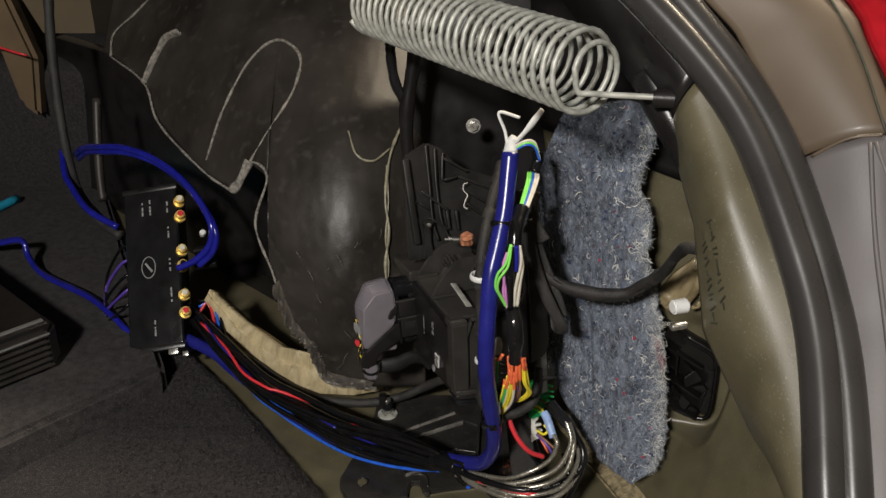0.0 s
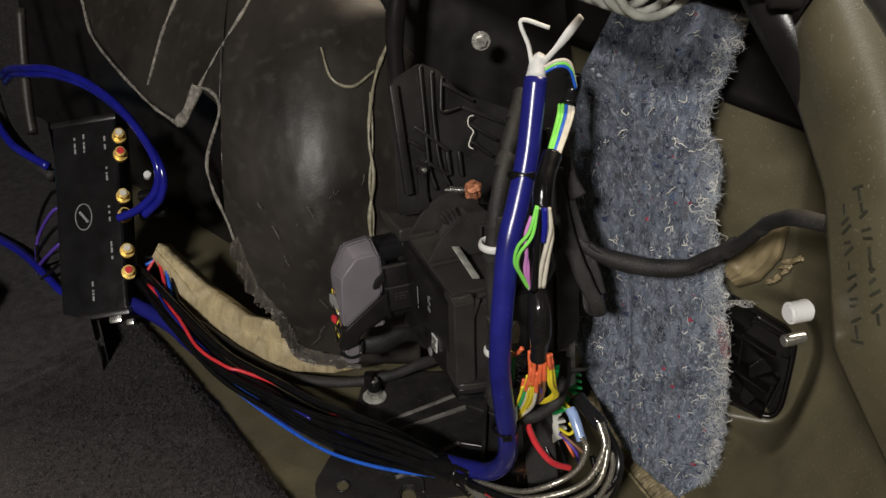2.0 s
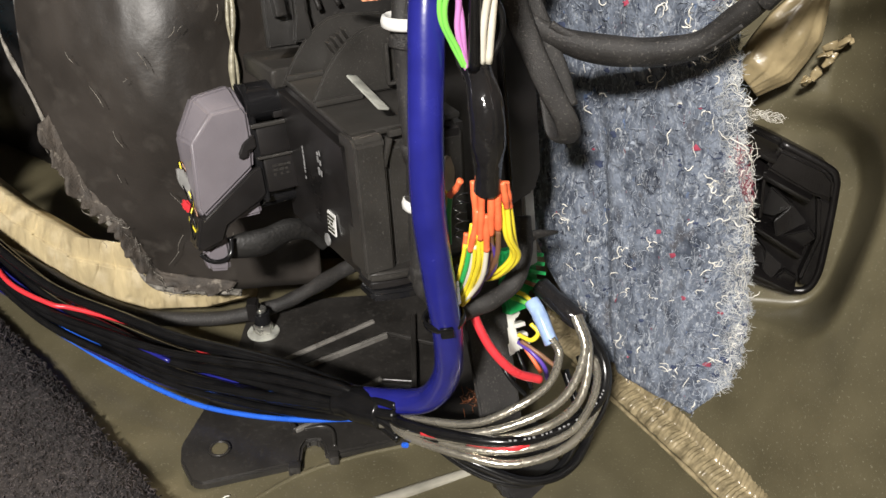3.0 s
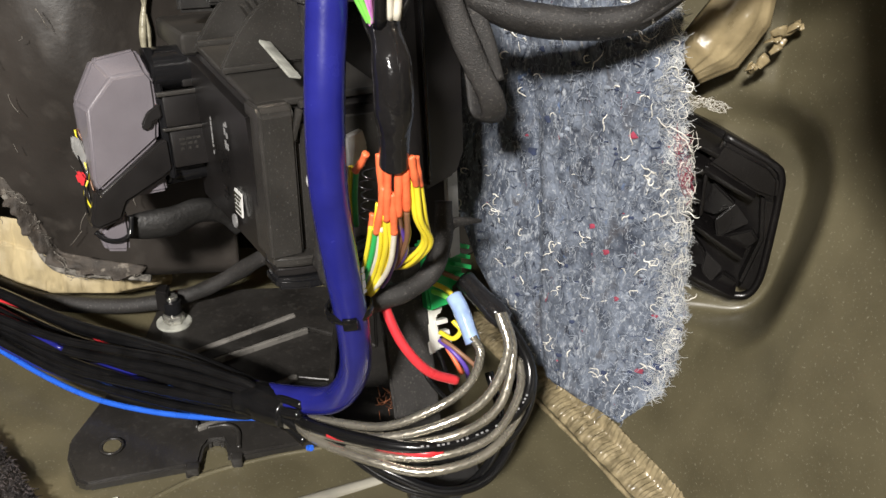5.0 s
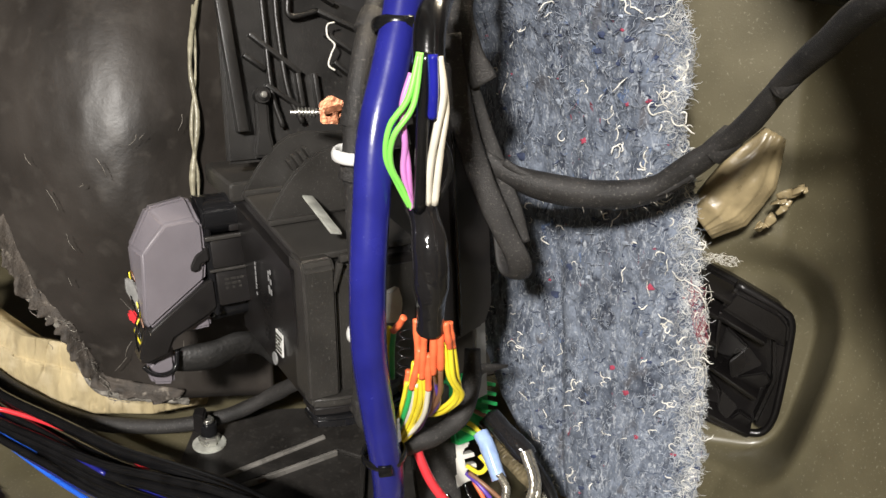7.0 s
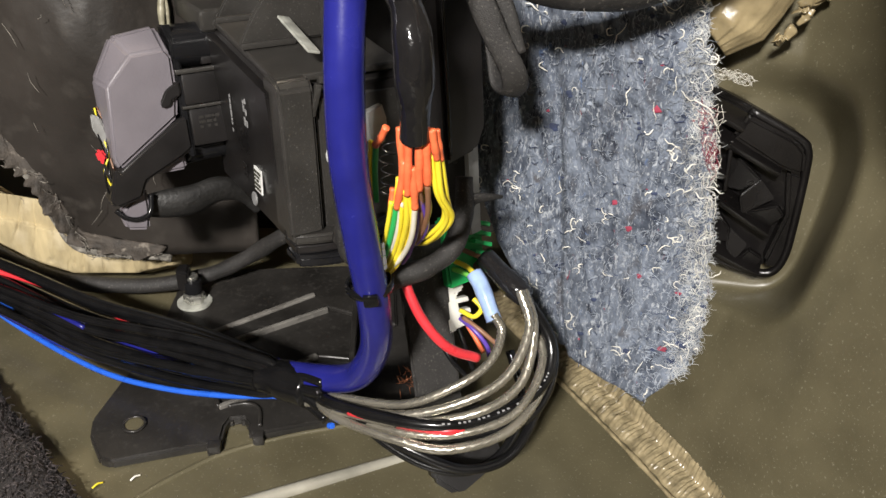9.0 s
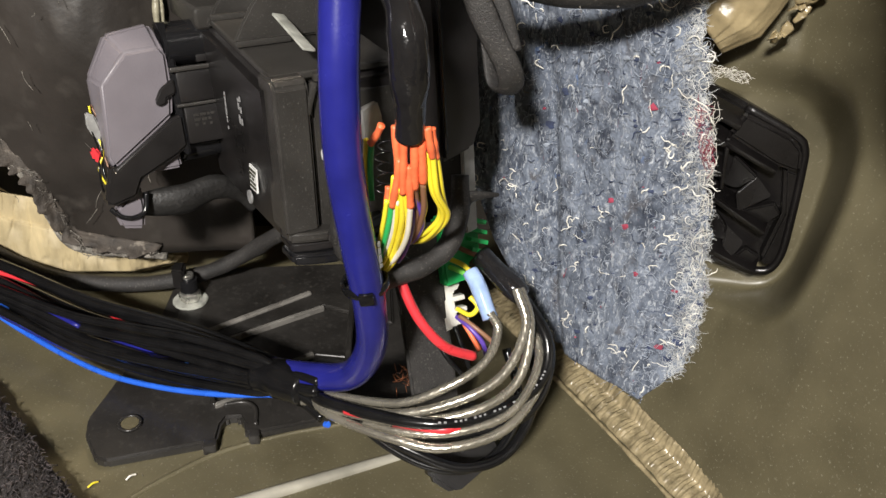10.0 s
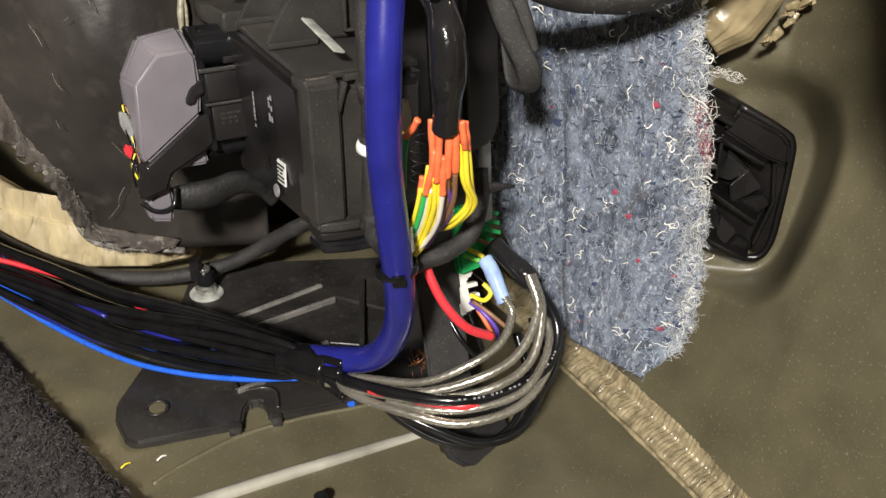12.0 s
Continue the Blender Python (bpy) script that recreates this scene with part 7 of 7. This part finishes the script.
# ---- signal processor and its cables ----
def signal_processor():
    ob = empty("signal_processor", (-0.285, 0.76, 0.02), "glossy black line output converter with gold sockets", "signal processor")
    d = Vector((-0.017, 0.077, 0.089)).normalized()
    m = axes_pose((-0.2870, 0.7640, 0.0740), d, Vector((-0.10, -0.74, 0.66)))
    # x: up along the case; y: to the left
    part("case", box_bm(0.165, 0.056, 0.026, 0.004, m @ Matrix.Translation((0, 0.004, -0.013)), 3), BLACK_GLOSS, ob)
    part("end_cap", box_bm(0.006, 0.058, 0.028, 0.002, m @ Matrix.Translation((0.083, 0.004, -0.013))), BLACK, ob)
    part("end_cap", box_bm(0.006, 0.058, 0.028, 0.002, m @ Matrix.Translation((-0.083, 0.004, -0.013))), BLACK, ob)
    v, f = sweep([m @ Vector((math.cos(a) * 0.011, 0.008 + math.sin(a) * 0.007, 0.0006)) for a in [i * 2 * math.pi / 28 for i in range(29)]], 0.0006, 5)
    link("emblem", mesh_from("emblem", v, f, PRINT), ob, "plain oval emblem")
    part("emblem_slash", box_bm(0.012, 0.002, 0.0006, 0, m @ pose(0, 0.008, 0.0004, 0, 0, 35)), PRINT, ob)
    for k, (x, y) in enumerate(((0.062, 0.012), (0.062, 0.004), (0.035, -0.014), (0.062, -0.014), (0.0, -0.014), (-0.032, -0.014), (-0.064, 0.004))):
        bars("case_print", m @ pose(x, y, 0.0002, 0, 0, 0), 0.014, 0.003, 1, ob, PRINT, 20 + k)
    # the sockets stand out of the right-hand side
    for x, c in ((0.064, WIRE_WHITE), (0.048, WIRE_RED), (0.012, WIRE_WHITE), (-0.004, WIRE_BLACK), (-0.034, WIRE_WHITE), (-0.052, WIRE_RED)):
        s = m @ Matrix.Translation((x, -0.025, -0.004)) @ pose(0, 0, 0, 24, 0, 0)
        j = part("socket", cyl_bm(0.0058, 0.006, s @ Matrix.Translation((0, 0, 0.004)), 20, 0.0008), GOLD, ob, "gold-plated socket", smooth=False)
        part("socket_barrel", cyl_bm(0.0042, 0.012, s @ Matrix.Translation((0, 0, 0.009)), 20, 0.0006), GOLD, j)
        part("socket_core", cyl_bm(0.0028, 0.002, s @ Matrix.Translation((0, 0, 0.0155)), 14), c, j)
    for x in (0.012, -0.004):
        s = m @ Matrix.Translation((x, -0.040, -0.008)) @ pose(0, 0, 0, 90, 0, 0)
        part("plug", cyl_bm(0.0050, 0.022, s @ Matrix.Translation((0, 0, 0.008)), 16, 0.001), WIRE_BLACK, ob, "black moulded plug")
    for k in range(5):
        tube("input_wire", [m @ Vector((0.030 - 0.014 * k, 0.030, -0.012)), m @ Vector((0.028 - 0.016 * k, 0.044, -0.014)), (-0.356, 0.800 - 0.006 * k, 0.040 - 0.010 * k), (-0.350, 0.770, 0.004)], 0.0016, (WIRE_BLACK, WIRE_PURPLE, WIRE_BLACK, WIRE_PURPLE, WIRE_BLACK)[k], ob, steps=6, sides=6)
    for k in range(3):
        tube("output_wire", [m @ Vector((-0.052 + 0.006 * k, -0.038, -0.008)), (-0.232 + 0.004 * k, 0.742, 0.044), (-0.216 + 0.003 * k, 0.712, 0.020), (-0.180, 0.676 + 0.003 * k, 0.010), (-0.150, 0.656, 0.000)], 0.0015, (WIRE_RED, WIRE_BLUE, WIRE_BLACK)[k], ob, steps=8, sides=7)
    part("jumper", box_bm(0.006, 0.010, 0.006, 0.001, m @ Matrix.Translation((-0.088, -0.012, -0.004))), STEEL, ob, "bright terminal screw")
    part("jumper", box_bm(0.005, 0.006, 0.006, 0.001, m @ Matrix.Translation((-0.092, -0.024, -0.004))), STEEL, ob, "bright terminal screw")
    part("white_tag", cyl_bm(0.003, 0.006, pose(-0.2385, 0.770, 0.108, 40, 20, 0), 12, 0.0006), TIE_WHITE, ob, "small white plug tip")


signal_processor()


def signal_cables():
    a = [(-0.43, 0.945, 0.130), (-0.405, 0.915, 0.148), (-0.372, 0.882, 0.160), (-0.338, 0.860, 0.166), (-0.297, 0.832, 0.163), (-0.255, 0.793, 0.150), (-0.229, 0.768, 0.122), (-0.230, 0.760, 0.100), (-0.245, 0.755, 0.085), (-0.262, 0.752, 0.078)]
    ob = tube("signal_cable", a, 0.0034, BLUE_CLEAR, None, "glossy translucent blue twin signal cable", "cable", steps=10, sides=12, group="blue signal cables")
    tube("second_core", [Vector(p) + Vector((0.004, -0.002, -0.005)) for p in a[:-1]], 0.0032, BLUE_CLEAR, ob, steps=10, sides=12)
    b = [(-0.78, 0.93, 0.024), (-0.70, 0.92, 0.017), (-0.605, 0.915, 0.020), (-0.53, 0.908, 0.032), (-0.492, 0.900, 0.040), (-0.482, 0.890, 0.024), (-0.453, 0.860, 0.016), (-0.385, 0.810, 0.016), (-0.345, 0.772, 0.014), (-0.315, 0.745, 0.006), (-0.290, 0.733, 0.004), (-0.258, 0.732, 0.004), (-0.235, 0.722, 0.004), (-0.205, 0.698, -0.006), (-0.165, 0.668, -0.018)]
    ob2 = tube("signal_cable", b, 0.0034, BLUE_CLEAR, None, "glossy translucent blue twin signal cable on the carpet", "cable", steps=10, sides=12, group="blue signal cables")
    tube("second_core", [Vector(p) + Vector((0.003, -0.005, 0.001)) for p in b], 0.0032, BLUE_CLEAR, ob2, steps=10, sides=12)
    tube("trunk_cable", [(-0.44, 1.0, 0.38), (-0.445, 0.97, 0.26), (-0.440, 0.945, 0.16), (-0.415, 0.90, 0.105), (-0.375, 0.855, 0.085), (-0.345, 0.83, 0.078)], 0.0055, CLOTH_TAPE, None, "thick black cable coming down beside the seat", "cable", steps=10, sides=12, wob=0.1)
    tube("drop_cable", [(-0.440, 0.935, 0.138), (-0.428, 0.905, 0.122), (-0.418, 0.89, 0.115), (-0.385, 0.850, 0.100), (-0.345, 0.825, 0.090)], 0.0036, BLUE_CLEAR, None, "glossy blue cable going down to the converter", "cable", steps=10, sides=10, group="blue signal cables")
    tube("edge_trim", [(-0.388, 0.930, 0.20), (-0.386, 0.910, 0.16), (-0.382, 0.89, 0.125), (-0.377, 0.875, 0.10)], 0.005, LINER, None, "dark sheet edge beside the wheel housing", "body panel", steps=8, sides=8, kind="structure")
    c1 = tube("turquoise_cable", [(-0.80, 0.76, 0.014), (-0.69, 0.92, 0.015), (-0.66, 1.00, 0.016), (-0.63, 1.10, 0.016)], 0.006, CYAN, None, "turquoise cable lying on the dark carpet", "cable", group="turquoise cables")
    copy_thing(c1, Matrix.Translation((0.042, -0.01, 0)))


signal_cables()


def amplifier():
    ob = empty("amplifier", (-0.45, 0.72, 0.012), "black finned car amplifier with a bright trim strip", "amplifier")
    d = Vector((-0.108, -0.118, 0)).normalized()
    m = axes_pose((-0.363, 0.687, 0.010), d, (0, 0, 1))
    # x: along the front, y: back is negative here, towards the seat
    sgn = -1
    part("body", box_bm(0.235, 0.20, 0.040, 0.004, m @ Matrix.Translation((0.118, sgn * 0.104, 0.024)), 3), BLACK, ob)
    for k in range(6):
        part("fin", box_bm(0.215, 0.014, 0.0032, 0.001, m @ Matrix.Translation((0.116, 0.002, 0.006 + 0.0062 * k))), BLACK_TEX, ob)
    part("end_plate", prism_bm([(-0.004, -0.006), (0.012, 0.012), (0.012, -0.03), (-0.004, -0.03)], 0.036, 0.003, m @ Matrix.Translation((0, 0, 0.040))), BLACK, ob)
    part("trim_strip", box_bm(0.225, 0.005, 0.0016, 0.0005, m @ Matrix.Translation((0.118, sgn * 0.010, 0.0445))), ALU, ob, "bright aluminium trim strip")
    part("trim_strip", box_bm(0.215, 0.002, 0.0016, 0.0004, m @ Matrix.Translation((0.116, 0.0088, 0.0385))), ALU, ob, "thin bright trim line")
    bars("logo_plate", m @ pose(0.11, sgn * 0.085, 0.0445, 0, 0, 0), 0.08, 0.016, 1, ob, PRINT, 31)
    v, f = sweep([m @ Vector(p) for p in ((0.060, sgn * 0.072, 0.0445), (0.160, sgn * 0.072, 0.0445), (0.160, sgn * 0.098, 0.0445), (0.060, sgn * 0.098, 0.0445), (0.060, sgn * 0.072, 0.0445))], 0.0006, 4)
    link("logo_frame", mesh_from("logo_frame", v, f, PRINT), ob)
    for k in range(4):
        part("terminal", box_bm(0.010, 0.010, 0.010, 0.001, m @ Matrix.Translation((0.238, sgn * (0.024 + 0.014 * k), 0.026))), GOLD, ob, "brass screw terminal")
    tube("terminal_wire", [m @ Vector((0.240, sgn * 0.030, 0.030)), m @ Vector((0.262, sgn * 0.030, 0.030)), m @ Vector((0.30, sgn * 0.05, 0.018))], 0.004, ORANGE, ob, "orange terminal wire")


amplifier()


# ---- seat side trim far inside ----
def seat_trim():
    ob = empty("seat_trim", (-0.65, 1.2, 0.0), "tan cloth side trim by the folded rear seat", "seat trim")
    m = axes_pose((-0.66, 1.16, 0.28), (1, 0.05, 0), (0, -1, 0.1))
    part("bolster", prism_bm([(-0.30, 0.30), (0.02, 0.30), (0.05, 0.05), (0.125, -0.10), (0.115, -0.15), (0.05, -0.06), (-0.02, 0.0), (-0.30, -0.02)], 0.05, 0.010, m, 3), TAN_TRIM, ob)
    part("lower_trim", prism_bm([(0.03, 0.14), (0.055, 0.14), (0.125, -0.08), (0.118, -0.16), (0.095, -0.14)], 0.03, 0.006, m @ Matrix.Translation((0.0, 0, 0.05)), 2), TAN_TRIM, ob)
    part("buckle", box_bm(0.035, 0.004, 0.004, 0.001, m @ pose(-0.01, 0.015, 0.06, 0, 0, 5)), STEEL, ob, "bright buckle edge")
    part("seat_back", box_bm(1.0, 0.16, 0.24, 0.03, pose(-0.80, 1.22, 0.08, 8, 0, 0), 4), CARPET, None, "dark folded rear seat back", "seat", "structure")
    tube("thin_red_wire", [(-0.78, 1.12, 0.19), (-0.70, 1.10, 0.215), (-0.60, 1.09, 0.228), (-0.53, 1.08, 0.215)], 0.0016, WIRE_RED, None, "thin red wire across the seat trim", "wire")


seat_trim()


# ---- crumbs on the floor ----
def crumbs():
    spots = [((-0.077, 0.538), WIRE_YELLOW, 0.0018, "yellow-green wire crumb on the olive floor"), ((-0.062, 0.541), THREAD, 0.0018, "white shaving on the olive floor"), ((-0.135, 0.556), THREAD, 0.0022, "white lint on the dark carpet")]
    for (x, y), mt, r, label in spots:
        z = floor_z(y) + (0.009 if x < -0.11 else 0.001)
        tube("crumb", [(x - r, y - 0.001, z), (x, y + 0.0005, z + 0.0008), (x + r, y + 0.002, z)], 0.00045, mt, None, label, "debris", sides=6)
    part("floor_clip", cyl_bm(0.003, 0.010, pose(0.008, 0.505, floor_z(0.505) + 0.005), 14, 0.0008), BLACK_GLOSS, None, "small black clip standing on the floor", "clip")
    rnd = random.Random(8)
    V, Fc = [], []
    for k in range(160):
        x, y = rnd.uniform(-0.06, 0.19), rnd.uniform(0.42, 0.57)
        if x > seam_at(y) - 0.02:
            continue
        p = Vector((x, y, floor_z(y) + 0.0007))
        a = rnd.uniform(0, 6.28)
        l = rnd.uniform(0.0003, 0.0012)
        sv, sf = sweep([p, p + Vector((math.cos(a), math.sin(a), 0)) * l], 0.00012, 4)
        o = len(V)
        V += sv
        Fc += [tuple(o + i for i in t) for t in sf]
    link("floor_dust", mesh_from("floor_dust", V, Fc, FIBRE), None, "fine pale dust and lint on the olive floor", "dust", "stuff")


crumbs()
